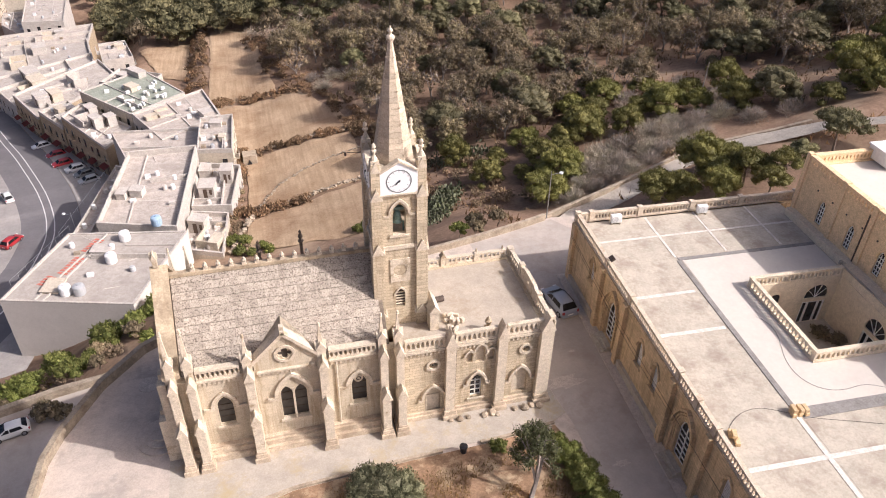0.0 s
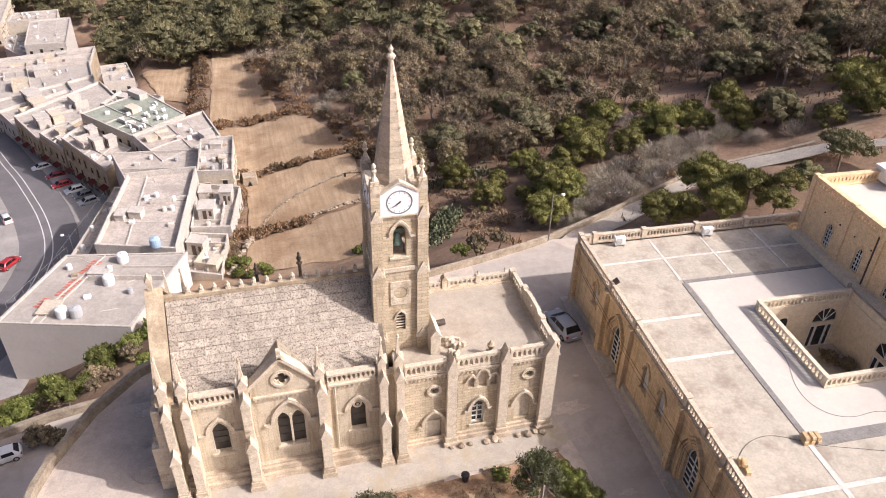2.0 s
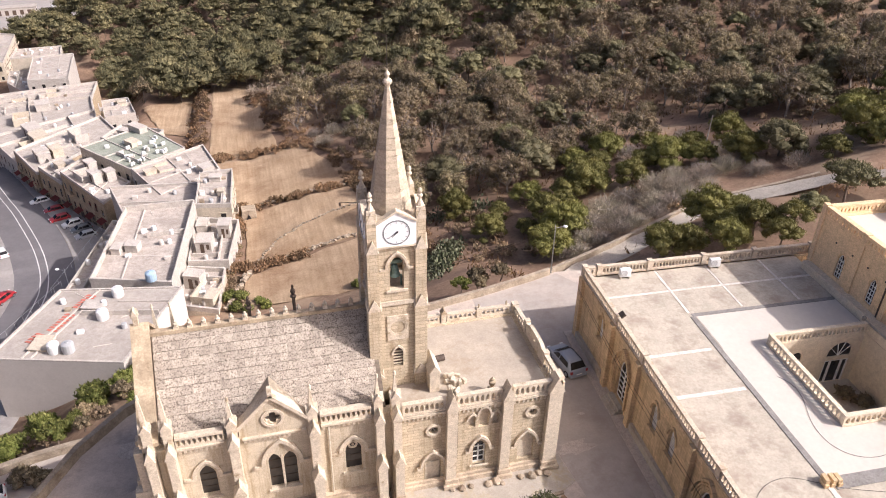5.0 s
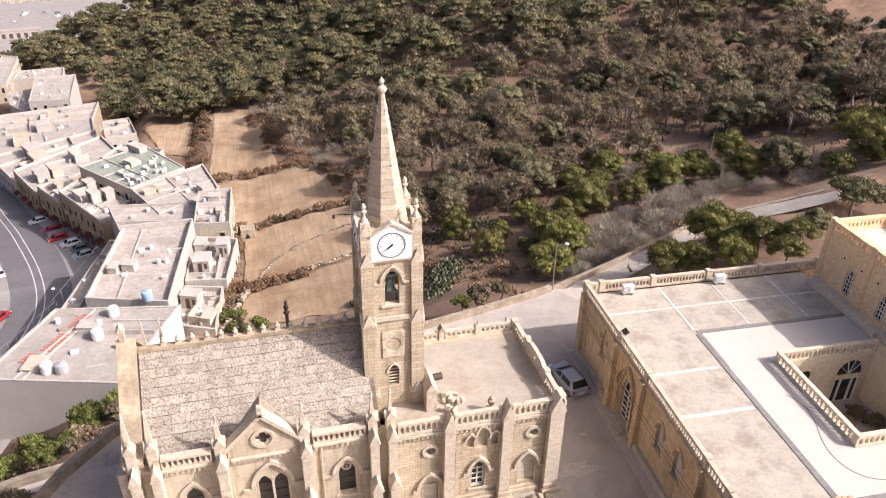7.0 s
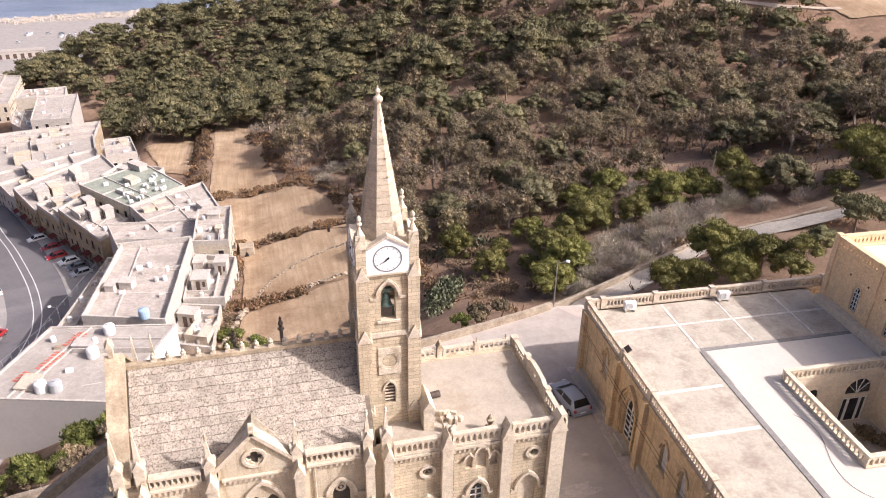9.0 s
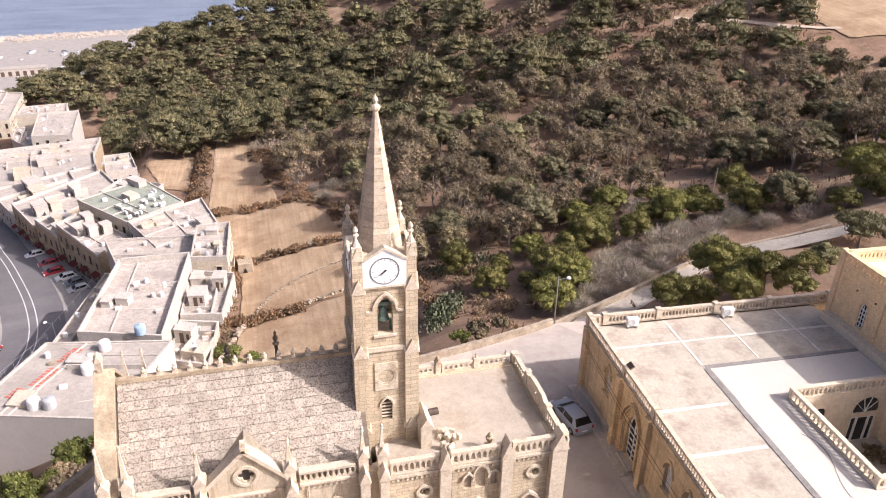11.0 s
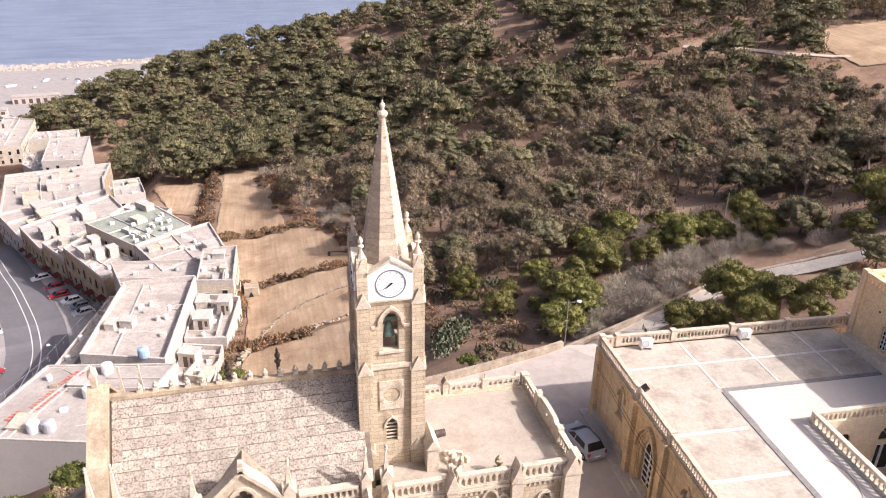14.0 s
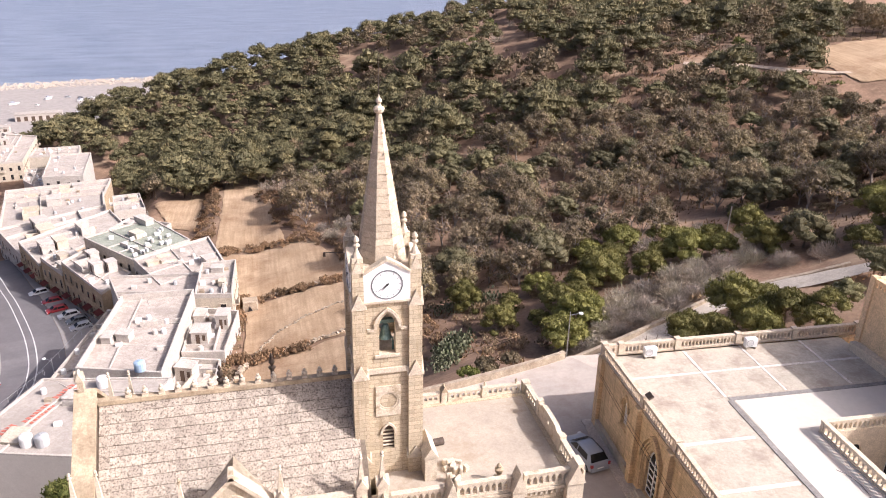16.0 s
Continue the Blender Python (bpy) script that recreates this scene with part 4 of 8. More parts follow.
# ---- tower
SIDES = [Matrix.Translation((TX, TY, 0)) @ Matrix.Rotation(math.pi / 2 * k, 4, "Z") for k in range(4)]
CORE = 1.72
for k, m in enumerate(SIDES):
    bm = bmesh.new()
    mm = m @ FRONT
    holes = [pointed(0, 0.46, 15.35, 17.1)] + ([pointed(0, 0.34, 8.9, 10.0)] if k == 0 else [])
    plate(bm, rect(-CORE + 0.45 * (k % 2), CORE - 0.45 * (k % 2), 0 if k else 6.0, 20.4), holes, -CORE, -CORE + 0.45, mm)
    part("tower_wall", bm, M_WING, church)
    bm = bmesh.new()
    arch_band(bm, 0, 0.62, 17.05, 0.16, -CORE - 0.14, -CORE + 0.05, mm)
    for sd in (-1, 1):
        e = sd * 0.78
        plate(bm, rect(min(e - 0.04, e + sd * 0.34), max(e + 0.04, e + sd * 0.34), 16.93, 17.08), [], -CORE - 0.13, -CORE + 0.03, mm)
    plate(bm, rect(-CORE, CORE, 14.2, 14.5), [], -CORE - 0.12, -CORE + 0.02, mm)
    plate(bm, rect(-CORE, CORE, 20.3, 20.5), [], -CORE - 0.1, -CORE + 0.02, mm)
    plate(bm, rect(-0.7, 0.7, 15.2, 15.36), [], -CORE - 0.1, -CORE + 0.3, mm)
    plate(bm, rect(-0.72, 0.72, 11.3, 13.3), [circle(0, 12.3, 0.62, 22)], -CORE - 0.08, -CORE + 0.0, mm)
    plate(bm, circle(0, 12.3, 0.62, 22), [circle(0, 12.3, 0.5, 22)], -CORE - 0.05, -CORE + 0.0, mm)
    if k == 0:
        arch_band(bm, 0, 0.36, 10.0, 0.13, -CORE - 0.1, -CORE + 0.05, mm)
    pieces("tower_moulding", bm, M_TRIM, church)
    # gabled clock panel
    bm = bmesh.new()
    plate(bm, [(-1.26, 18.75), (1.26, 18.75), (1.26, 20.4), (0, 21.15), (-1.26, 20.4)], [], -CORE - 0.14, -CORE - 0.002, mm)
    clock = part("clock", bm, M_DIAL, church, "white clock face with two black pointers in a gabled panel")
    bm = bmesh.new()
    for sd in (-1, 1):
        p = [(0, 21.12), (sd * 1.3, 20.36), (sd * 1.3, 20.51), (0, 21.28)]
        plate(bm, p, [], -CORE - 0.22, -CORE + 0.2, mm)
    plate(bm, rect(-1.3, 1.3, 18.66, 18.78), [], -CORE - 0.2, -CORE + 0.02, mm)
    pieces("clock_coping", bm, M_TRIM, clock)
    bm = bmesh.new()
    plate(bm, circle(0, 19.72, 0.86, 40), [circle(0, 19.72, 0.8, 40)], -CORE - 0.165, -CORE - 0.13, mm)
    for i in range(12):
        a = math.pi / 6 * i
        for r0, r1 in ((0.64, 0.74),):
            du, dv = math.sin(a), math.cos(a)
            plate(bm, [(r0 * du - 0.012 * dv, 19.72 + r0 * dv + 0.012 * du), (r1 * du - 0.012 * dv, 19.72 + r1 * dv + 0.012 * du),
                       (r1 * du + 0.012 * dv, 19.72 + r1 * dv - 0.012 * du), (r0 * du + 0.012 * dv, 19.72 + r0 * dv - 0.012 * du)], [], -CORE - 0.16, -CORE - 0.13, mm)
    part("dial_ring", bm, M_CARGREY, clock)
    bm = bmesh.new()
    for a, ln, wd in ((radians(236), 0.62, 0.025), (radians(222), 0.4, 0.035)):
        du, dv = math.sin(a), math.cos(a)
        plate(bm, [(-0.12 * du - wd * dv, 19.72 - 0.12 * dv + wd * du), (ln * du, 19.72 + ln * dv), (-0.12 * du + wd * dv, 19.72 - 0.12 * dv - wd * du)], [], -CORE - 0.2, -CORE - 0.17, mm)
    plate(bm, circle(0, 19.72, 0.06, 10), [], -CORE - 0.21, -CORE - 0.16, mm)
    part("clock_hand", bm, M_BLACK, clock)

# corner piers of the tower with set-offs, and their pinnacles
for sx in (-1, 1):
    for sy in (-1, 1):
        cx, cy = TX + sx * 1.56, TY + sy * 1.56
        bm = bmesh.new()
        box(bm, cx - 0.42, cx + 0.42, cy - 0.42, cy + 0.42, 0 if sy > 0 else 6.0, 14.0)
        box(bm, cx - 0.37, cx + 0.37, cy - 0.37, cy + 0.37, 14.0, 18.4)
        box(bm, cx - 0.3, cx + 0.3, cy - 0.3, cy + 0.3, 18.4, 21.1)
        pier = part("tower_buttress", bm, M_WING, church)
        bm = bmesh.new()
        for z, s, r in ((14.0, 0.46, 0.95), (18.4, 0.41, 0.95), (8.3, 0.5, 0.8)):
            if z < 9 and sy > 0:
                continue
            gablet(bm, cx - s, cx + s, cy - s - 0.02, cy + s + 0.02, z - 0.02, r)
            m = Matrix.Translation((cx, cy, 0)) @ Matrix.Rotation(math.pi / 2, 4, "Z") @ Matrix.Translation((-cx, -cy, 0))
            gablet(bm, cx - s, cx + s, cy - s - 0.02, cy + s + 0.02, z - 0.02, r, m)
        pieces("gablet", bm, M_TRIM, pier)
        bm = bmesh.new()
        box(bm, cx - 0.27, cx + 0.27, cy - 0.27, cy + 0.27, 21.1, 21.35)
        s = 0.33
        gablet(bm, cx - s, cx + s, cy - s, cy + s, 20.5, 0.8)
        gablet(bm, cx - s, cx + s, cy - s, cy + s, 20.5, 0.8, Matrix.Translation((cx, cy, 0)) @ Matrix.Rotation(math.pi / 2, 4, "Z") @ Matrix.Translation((-cx, -cy, 0)))
        prism(bm, ring_pts(cx, cy, 0.24, 8), 21.35, 21.7, ring_pts(cx, cy, 0.12, 8))
        finial(bm, cx, cy, 21.65, 1.25)
        part("pinnacle", bm, M_TRIM, pier)

# bell, frame and louvre window
bm = bmesh.new()
box(bm, TX - CORE + 0.4, TX + CORE - 0.4, TY - CORE + 0.4, TY + CORE - 0.4, 14.9, 15.2)
box(bm, TX - CORE + 0.4, TX + CORE - 0.4, TY - CORE + 0.4, TY + CORE - 0.4, 18.3, 18.6)
pieces("belfry_floor", bm, M_BASE, church)
bm = bmesh.new()
lathe(bm, TX, TY - 1.0, [(0.38, 16.05), (0.32, 16.18), (0.25, 16.5), (0.21, 16.75), (0.14, 16.88), (0.03, 16.92)], 18)
bell = part("bell", bm, M_BRONZE, church, "green bronze bell in the belfry arch")
bm = bmesh.new()
box(bm, TX - 0.95, TX + 0.95, TY - 1.12, TY - 0.85, 17.0, 17.22)
box(bm, TX - 0.06, TX + 0.06, TY - 1.05, TY - 0.95, 16.85, 17.1)
for sx in (-0.42, 0.42):
    box(bm, TX + sx - 0.05, TX + sx + 0.05, TY - 1.05, TY - 0.95, 15.2, 16.0)
part("headstock", bm, M_BRONZE, bell)
bm = bmesh.new()
box(bm, TX - 0.4, TX + 0.4, TY - CORE + 0.2, TY - CORE + 0.26, 8.8, 10.8)
lv = part("louvre", bm, M_WOODDARK, church, "louvred stair window")
bm = bmesh.new()
for i in range(5):
    z = 9.05 + i * 0.26
    box(bm, TX - 0.34, TX + 0.34, TY - CORE + 0.1, TY - CORE + 0.19, z, z + 0.06)
pieces("slat", bm, M_TRIM, lv)

# parapet at the spire's foot and lamp arms
bm = bmesh.new()
box(bm, TX - CORE, TX + CORE, TY - CORE, TY + CORE, 20.3, 20.6)
part("tower_roof", bm, M_TRIM, church)
for sx, zz in ((-1, 20.35), (1, 20.45)):
    bm = bmesh.new()
    tube(bm, (TX + sx * 1.6, TY + 1.4, zz), (TX + sx * 3.0, TY + 1.5, zz + 0.05), 0.022, 6)
    box(bm, TX + sx * 3.0 - 0.07, TX + sx * 3.0 + 0.07, TY + 1.44, TY + 1.56, zz - 0.18, zz + 0.05)
    part("floodlight_arm", bm, M_IRON, church, "floodlight on a thin steel arm")

# tip
bm = bmesh.new()
lathe(bm, TX, TY, [(0.17, 28.35), (0.13, 28.5), (0.25, 28.62), (0.29, 28.74), (0.24, 28.86), (0.11, 28.94), (0.1, 29.06), (0.17, 29.14), (0.15, 29.24), (0.06, 29.34), (0.02, 29.5)], 10)
part("spire_finial", bm, M_TRIM, church)
bm = bmesh.new()
tube(bm, (TX, TY, 29.4), (TX, TY, 31.6), 0.025, 5, 0.012)
part("lightning_rod", bm, M_IRON, church)


# ---------------------------------------------------------------- the convent
convent = thing("convent", (8.34, 14.4, 0), "ochre limestone convent with flat roofs and pierced parapets", "building", turn=-2.6)
RZ = 6.4


def post(x, y, h=1.0, s=0.2, z=RZ):
    bm = bmesh.new()
    box(bm, x - s, x + s, y - s, y + s, z, z + h)
    box(bm, x - s - 0.04, x + s + 0.04, y - s - 0.04, y + s + 0.04, z + h, z + h + 0.08)
    return part("parapet_post", bm, M_PARAPET, convent)


# west front, x = 0, pierced by its windows and two portals
openings = [pointed(-4.9, 0.5, 3.1, 4.7), pointed(-15.3, 0.5, 2.5, 4.3), pointed(-18.0, 0.5, 2.5, 4.3), pointed(-28.6, 0.5, 2.7, 4.5),
            pointed(-9.8, 0.82, 0.55, 3.2), pointed(-23.1, 0.82, 0.55, 3.2), pointed(-36.0, 0.5, 2.7, 4.5)]
bm = bmesh.new()
plate(bm, rect(-60, 0, 0, RZ), openings, 0.0, 0.7, SIDE)
part("wall", bm, M_CONVENT, convent)
bm = bmesh.new()
box(bm, 0.7, 20, -0.7, 0, 0, RZ)
box(bm, 20, 34, -0.7, 0, 0, RZ)
part("wall", bm, M_CONVENT, convent)
bm = bmesh.new()
for y in (-4.9, -15.3, -18.0, -28.6, -36.0):
    vs = 4.7 if y == -4.9 else (4.5 if y < -28 else 4.3)
    arch_band(bm, y, 0.58, vs, 0.16, -0.12, 0.03, SIDE)
    plate(bm, rect(y - 0.62, y + 0.62, vs - 1.75, vs - 1.62), [], -0.12, 0.1, SIDE)
for y in (-9.8, -23.1):
    for k in range(3):
        arch_band(bm, y, 0.9 + 0.17 * k, 3.2, 0.11, -0.05 - 0.06 * k, 0.03, SIDE, drop=2.6)
    arch_band(bm, y, 1.42, 3.25, 0.14, -0.3, 0.03, SIDE)
pieces("hood_mould", bm, M_CONVENT, convent)
bm = bmesh.new()
for y0, y1 in ((-12.2, -7.3), (-25.9, -20.7)):
    for y in (y0, y1):
        box(bm, -0.42, 0.0, y - 0.3, y + 0.3, 0, RZ + 0.1)
for y in (-0.35, -31.0):
    box(bm, -0.3, 0.0, y - 0.35, y + 0.35, 0, RZ)
box(bm, 0.0, 0.7, 0, 0.25, 0, RZ)
pieces("pilaster", bm, M_CONVENT, convent)
bm = bmesh.new()
box(bm, -0.3, 0, -60, -26.3, 0, 0.75)
box(bm, -0.3, 0, -20.3, -12.6, 0, 0.75)
box(bm, -0.3, 0, -6.9, -0.7, 0, 0.75)
pieces("plinth", bm, M_ROOFDECK, convent, "grey cement-rendered plinth")
bm = bmesh.new()
box(bm, -0.16, 0, -60, 0, RZ - 0.22, RZ + 0.02)
box(bm, 0, 30, 0, 0.16, RZ - 0.22, RZ + 0.02)
pieces("cornice", bm, M_CONVENT, convent)
for y, v0, vs in ((-4.9, 3.1, 4.7), (-15.3, 2.5, 4.3), (-18.0, 2.5, 4.3), (-28.6, 2.7, 4.5)):
    bm = bmesh.new()
    plate(bm, pointed(y, 0.5, v0, vs), [], 0.28, 0.32, SIDE)
    w = part("window", bm, M_FRAME, convent, "white louvred window shutter")
    bm = bmesh.new()
    for i in range(9):
        v = v0 + 0.1 + i * (vs - v0) / 9
        plate(bm, rect(y - 0.42, y + 0.42, v, v + 0.05), [], 0.24, 0.28, SIDE)
    pieces("slat", bm, M_GREYWALL, w)
for y in (-9.8, -23.1):
    door = pane_set(convent, y, 0.82, 0.55, 3.2, 0.3, SIDE, 2, 5, bar=0.05)
    door.name = "portal_glass"
for y in (-9.8, -23.1):
    bm = bmesh.new()
    for i in range(3):
        box(bm, -1.0 + 0.28 * i, 0.3, y - 1.15 + 0.05 * i, y + 1.15 - 0.05 * i, 0.18 * i, 0.18 * (i + 1))
    part("step", bm, M_ROOFDECK, convent, "grey stone steps before the portal")

# roof deck, courtyard opening, white screed
bm = bmesh.new()
box(bm, 0.3, 10.7, -60, -0.3, RZ - 0.3, RZ)
box(bm, 10.7, 20.8, -11.85, -0.3, RZ - 0.3, RZ)
box(bm, 10.7, 34, -60, -20.95, RZ - 0.3, RZ)
box(bm, 19.8, 20.8, -20.95, -11.85, RZ - 0.3, RZ)
pieces("roof_deck", bm, M_ROOFDECK, convent, "weathered grey-brown roof screed with stains")
# separate bays of screed, each a little different
random.seed(11)
bays = [(0.4, 6.45, -3.57, -0.5), (6.8, 11.4, -3.57, -0.5), (11.7, 16.8, -3.57, -0.5), (17.1, 20.6, -3.57, -0.5),
        (0.4, 6.45, -7.0, -3.85), (6.8, 11.4, -7.0, -3.85), (11.7, 16.8, -7.0, -3.85), (17.1, 20.6, -7.0, -3.85),
        (0.4, 6.2, -11.4, -7.1), (0.4, 6.2, -16.0, -11.8), (0.4, 6.2, -20.9, -16.4), (0.4, 6.3, -28.6, -21.0),
        (6.9, 13.0, -28.6, -25.9), (13.4, 19.0, -28.6, -25.9), (0.4, 6.3, -34.5, -29.1), (6.9, 13.0, -34.5, -29.1), (13.4, 19.0, -34.5, -29.1)]
for x0, x1, y0, y1 in bays:
    bm = bmesh.new()
    box(bm, x0, x1, y0, y1, RZ - 0.01, RZ + 0.012 + random.uniform(0, 0.012))
    part("roof_bay", bm, M_ROOFDECK, convent)
bm = bmesh.new()
for x0, x1, y0, y1 in ((0.4, 20.6, -3.82, -3.6), (6.5, 6.75, -7.0, -0.5), (11.45, 11.65, -6.9, -0.5), (16.85, 17.05, -6.9, -0.5), (0.4, 6.1, -11.78, -11.45), (0.4, 6.3, -16.35, -16.02),
                       (0.4, 19.0, -29.05, -28.7), (6.4, 6.75, -40, -25.4), (13.05, 13.35, -40, -25.9)):
    box(bm, x0, x1, y0, y1, RZ - 0.01, RZ + (0.042 if x1 - x0 > 2 else 0.036))
pieces("joint_strip", bm, M_STRIP, convent, "white cement strips over the roof joints")
bm = bmesh.new()
for x0, x1, y0, y1 in ((0.4, 6.2, -7.1, -6.92), (0.4, 6.2, -21.05, -20.85)):
    box(bm, x0, x1, y0, y1, RZ, RZ + 0.035)
pieces("joint_strip", bm, M_ROOFDECK, convent)
bm = bmesh.new()
for x0, x1, y0, y1 in ((7.05, 20.0, -11.75, -7.5), (6.95, 10.7, -24.7, -11.75), (10.7, 34, -24.7, -21.05)):
    box(bm, x0, x1, y0, y1, RZ - 0.01, RZ + 0.02)
pieces("roof_screed", bm, M_SCREED, convent, "bright white new roof screed")
bm = bmesh.new()
for x0, x1, y0, y1 in ((6.75, 20.0, -7.48, -7.1), (6.5, 6.93, -24.9, -7.48), (6.93, 34, -25.7, -24.72)):
    box(bm, x0, x1, y0, y1, RZ - 0.01, RZ + 0.05)
pieces("membrane_band", bm, M_GREYBAND, convent, "dark grey waterproofing band")

# parapets
ys = [0.0, -7.3, -12.2, -20.7, -23.4, -25.9, -34, -42, -50]
for a, b in zip(ys, ys[1:]):
    ob = part("parapet", pierced(b + 0.25, a - 0.25, 0.12, RZ, 0.95, "y", 0.3), M_PARAPET, convent)
for y in ys:
    post(0.12, y)
xs = [0.12, 1.4, 6.2, 11.5, 16.6, 22.5]
for a, b in zip(xs, xs[1:]):
    part("parapet", pierced(a + 0.24, b - 0.24, -0.12, RZ, 0.95, "x", 0.3), M_PARAPET, convent)
for x in xs[1:]:
    post(x, -0.12)

# courtyard: walls, parapets, windows, floor
CX0, CX1, CY0, CY1, CFLOOR = 11.0, 19.4, -20.7, -12.1, 1.6
bm = bmesh.new()
plate(bm, rect(CX0, CX1, 0, RZ), [round_arch(17.6, 1.1, 4.3, 4.62), rect(16.5, 18.75, CFLOOR, 3.95), round_arch(13.6, 0.55, 4.2, 4.7)], CY1, CY1 + 0.3)
plate(bm, rect(CY0, CY1, 0, RZ), [round_arch(-17.3, 1.1, 4.3, 4.62), rect(-18.4, -16.2, CFLOOR, 3.95)], CX1, CX1 + 0.4, SIDE)
box(bm, CX0 - 0.3, CX0, CY0, CY1, 0, RZ)
box(bm, CX0 - 0.3, CX1, CY0 - 0.3, CY0, 0, RZ)
part("courtyard_wall", bm, M_CONVENT_PLAIN, convent, "cream rendered courtyard wall")
bm = bmesh.new()
box(bm, CX0, CX1, CY0, CY1, 0.0, CFLOOR)
part("courtyard_floor", bm, M_ROOFDECK, convent)
bm = bmesh.new()
plate(bm, round_arch(13.6, 0.55, 4.2, 4.7), [], CY1 + 0.14, CY1 + 0.17)
part("window", bm, M_GLASS, convent, "small dark arched window in the courtyard")
for m, cu, w in ((FRONT, 17.62, CY1 + 0.12), (SIDE, -17.3, CX1 + 0.12)):
    bm = bmesh.new()
    plate(bm, round_arch(cu, 1.1, 4.3, 4.62), [], w, w + 0.03, m)
    plate(bm, rect(cu - 1.1, cu + 1.1, CFLOOR, 3.95), [], w, w + 0.03, m)
    win = part("window", bm, M_GLASS, convent, "tall courtyard doors with a fanlight")
    for u0, u1 in ((-1.1, -0.98), (-0.62, -0.42), (0.42, 0.62), (0.98, 1.1)):
        bm = bmesh.new()
        plate(bm, rect(cu + u0, cu + u1, CFLOOR, 3.95), [], w - 0.06, w + 0.0, m)
        part("window_frame", bm, M_FRAME, win)
    bm = bmesh.new()
    plate(bm, rect(cu - 1.1, cu + 1.1, 3.82, 3.95), [], w - 0.07, w + 0.0, m)
    part("window_frame", bm, M_FRAME, win)
    bm = bmesh.new()
    for k in range(1, 5):
        a = math.pi * k / 5
        du, dv = 1.1 * math.cos(a), 1.1 * math.sin(a)
        plate(bm, [(cu - 0.03, 4.3), (cu + 0.03, 4.3), (cu + du * 0.97 + 0.03, 4.55 + dv * 0.97), (cu + du * 0.97 - 0.03, 4.55 + dv * 0.97)], [], w - 0.05, w + 0.0, m)
    pieces("glazing_bar", bm, M_FRAME, win)
for bmx in (pierced(CY0, CY1, CX0 - 0.15, RZ, 1.0, "y", 0.42),):
    part("parapet", bmx, M_CONVENT_PLAIN, convent, "smooth cream pierced parapet")
part("parapet", pierced(CX0 - 0.3, 19.3, CY1 + 0.15, RZ, 1.0, "x", 0.36), M_CONVENT_PLAIN, convent)
part("parapet", pierced(CX0 - 0.3, 22, CY0 - 0.15, RZ, 1.0, "x", 0.4), M_CONVENT_PLAIN, convent)
bm = bmesh.new()
box(bm, 19.45, 20.8, -60, -11.5, RZ, RZ + 0.75)
box(bm, 20.1, 20.8, -11.5, -2.4, RZ, RZ + 0.75)
pieces("ledge", bm, M_CONVENT_PLAIN, convent)
bm = bmesh.new()
lathe(bm, 19.6, -11.3, [(0.16, RZ + 0.7), (0.16, RZ + 1.0), (0.05, RZ + 1.1)], 8)
tube(bm, (19.55, -11.5, RZ + 0.85), (19.55, -40, RZ + 0.85), 0.06, 6)
part("drainpipe", bm, M_ROOFDECK, convent)

# upper storey block
UZ = 11.9
UP = 20.8
upper_windows = [(-5.9, 7.5), (-9.85, 7.55), (-13.75, 7.55), (-17.7, 7.5), (-21.6, 7.5)]
bm = bmesh.new()
plate(bm, rect(-60, -2.4, RZ - 0.1, UZ), [pointed(y, 0.42, v, v + 1.6) for y, v in upper_windows], UP, UP + 0.6, SIDE)
box(bm, UP + 0.6, 34, -3.0, -2.4, RZ - 0.1, UZ)
part("wall", bm, M_OCHRE, convent, "smooth ochre upper storey")
bm = bmesh.new()
box(bm, UP + 0.3, 34, -60, -2.7, UZ - 0.4, UZ - 0.1)
part("roof_deck", bm, M_SCREED, convent, "white upper roof")
uy = [-2.4, -7.6, -11.6, -15.6, -19.6, -25]
for a, b in zip(uy, uy[1:]):
    part("parapet", pierced(b + 0.2, a - 0.2, UP + 0.15, UZ - 0.1, 1.0, "y", 0.36, thick=0.4, slim=0.6), M_OCHRE, convent)
    bm = bmesh.new()
    box(bm, UP - 0.14, UP + 0.35, a - 0.25, a + 0.25, RZ + 0.75, UZ + 1.0)
    pieces("pilaster", bm, M_OCHRE, convent)
part("parapet", pierced(UP + 0.3, 27.0, -2.55, UZ - 0.1, 1.0, "x", 0.36, thick=0.4, slim=0.6), M_OCHRE, convent)
part("parapet", pierced(27.6, 34.0, -2.55, UZ - 0.1, 1.0, "x", 0.36, thick=0.4, slim=0.6), M_OCHRE, convent)
for y, v in upper_windows:
    pane_set(convent, y, 0.42, v, v + 1.6, UP + 0.2, SIDE, 3, 4, bar=0.035)
for y in (-4.8, -6.9, -8.8, -10.9, -12.8):
    bm = bmesh.new()
    plate(bm, circle(y, 10.35, 0.09, 8), [], UP - 0.05, UP - 0.002, SIDE)
    part("wall_vent", bm, M_IRON, convent, "small dark round vent")
bm = bmesh.new()
for y, v in upper_windows:
    arch_band(bm, y, 0.5, v + 1.6, 0.1, UP - 0.06, UP + 0.03, SIDE)
pieces("hood_mould", bm, M_OCHRE, convent)
bm = bmesh.new()
box(bm, 27.0, 29.6, -5.0, -2.2, UZ + 0.1, UZ + 1.25)
box(bm, 26.9, 29.7, -5.1, -2.1, UZ + 1.25, UZ + 1.4)
part("stair_hatch", bm, M_PLASTIC, convent, "pale stair head on the upper roof")
bm = bmesh.new()
tube(bm, (UP - 0.08, -11.2, RZ + 0.7), (UP - 0.08, -11.2, UZ), 0.07, 6)
part("drainpipe", bm, M_WOODDARK, convent)


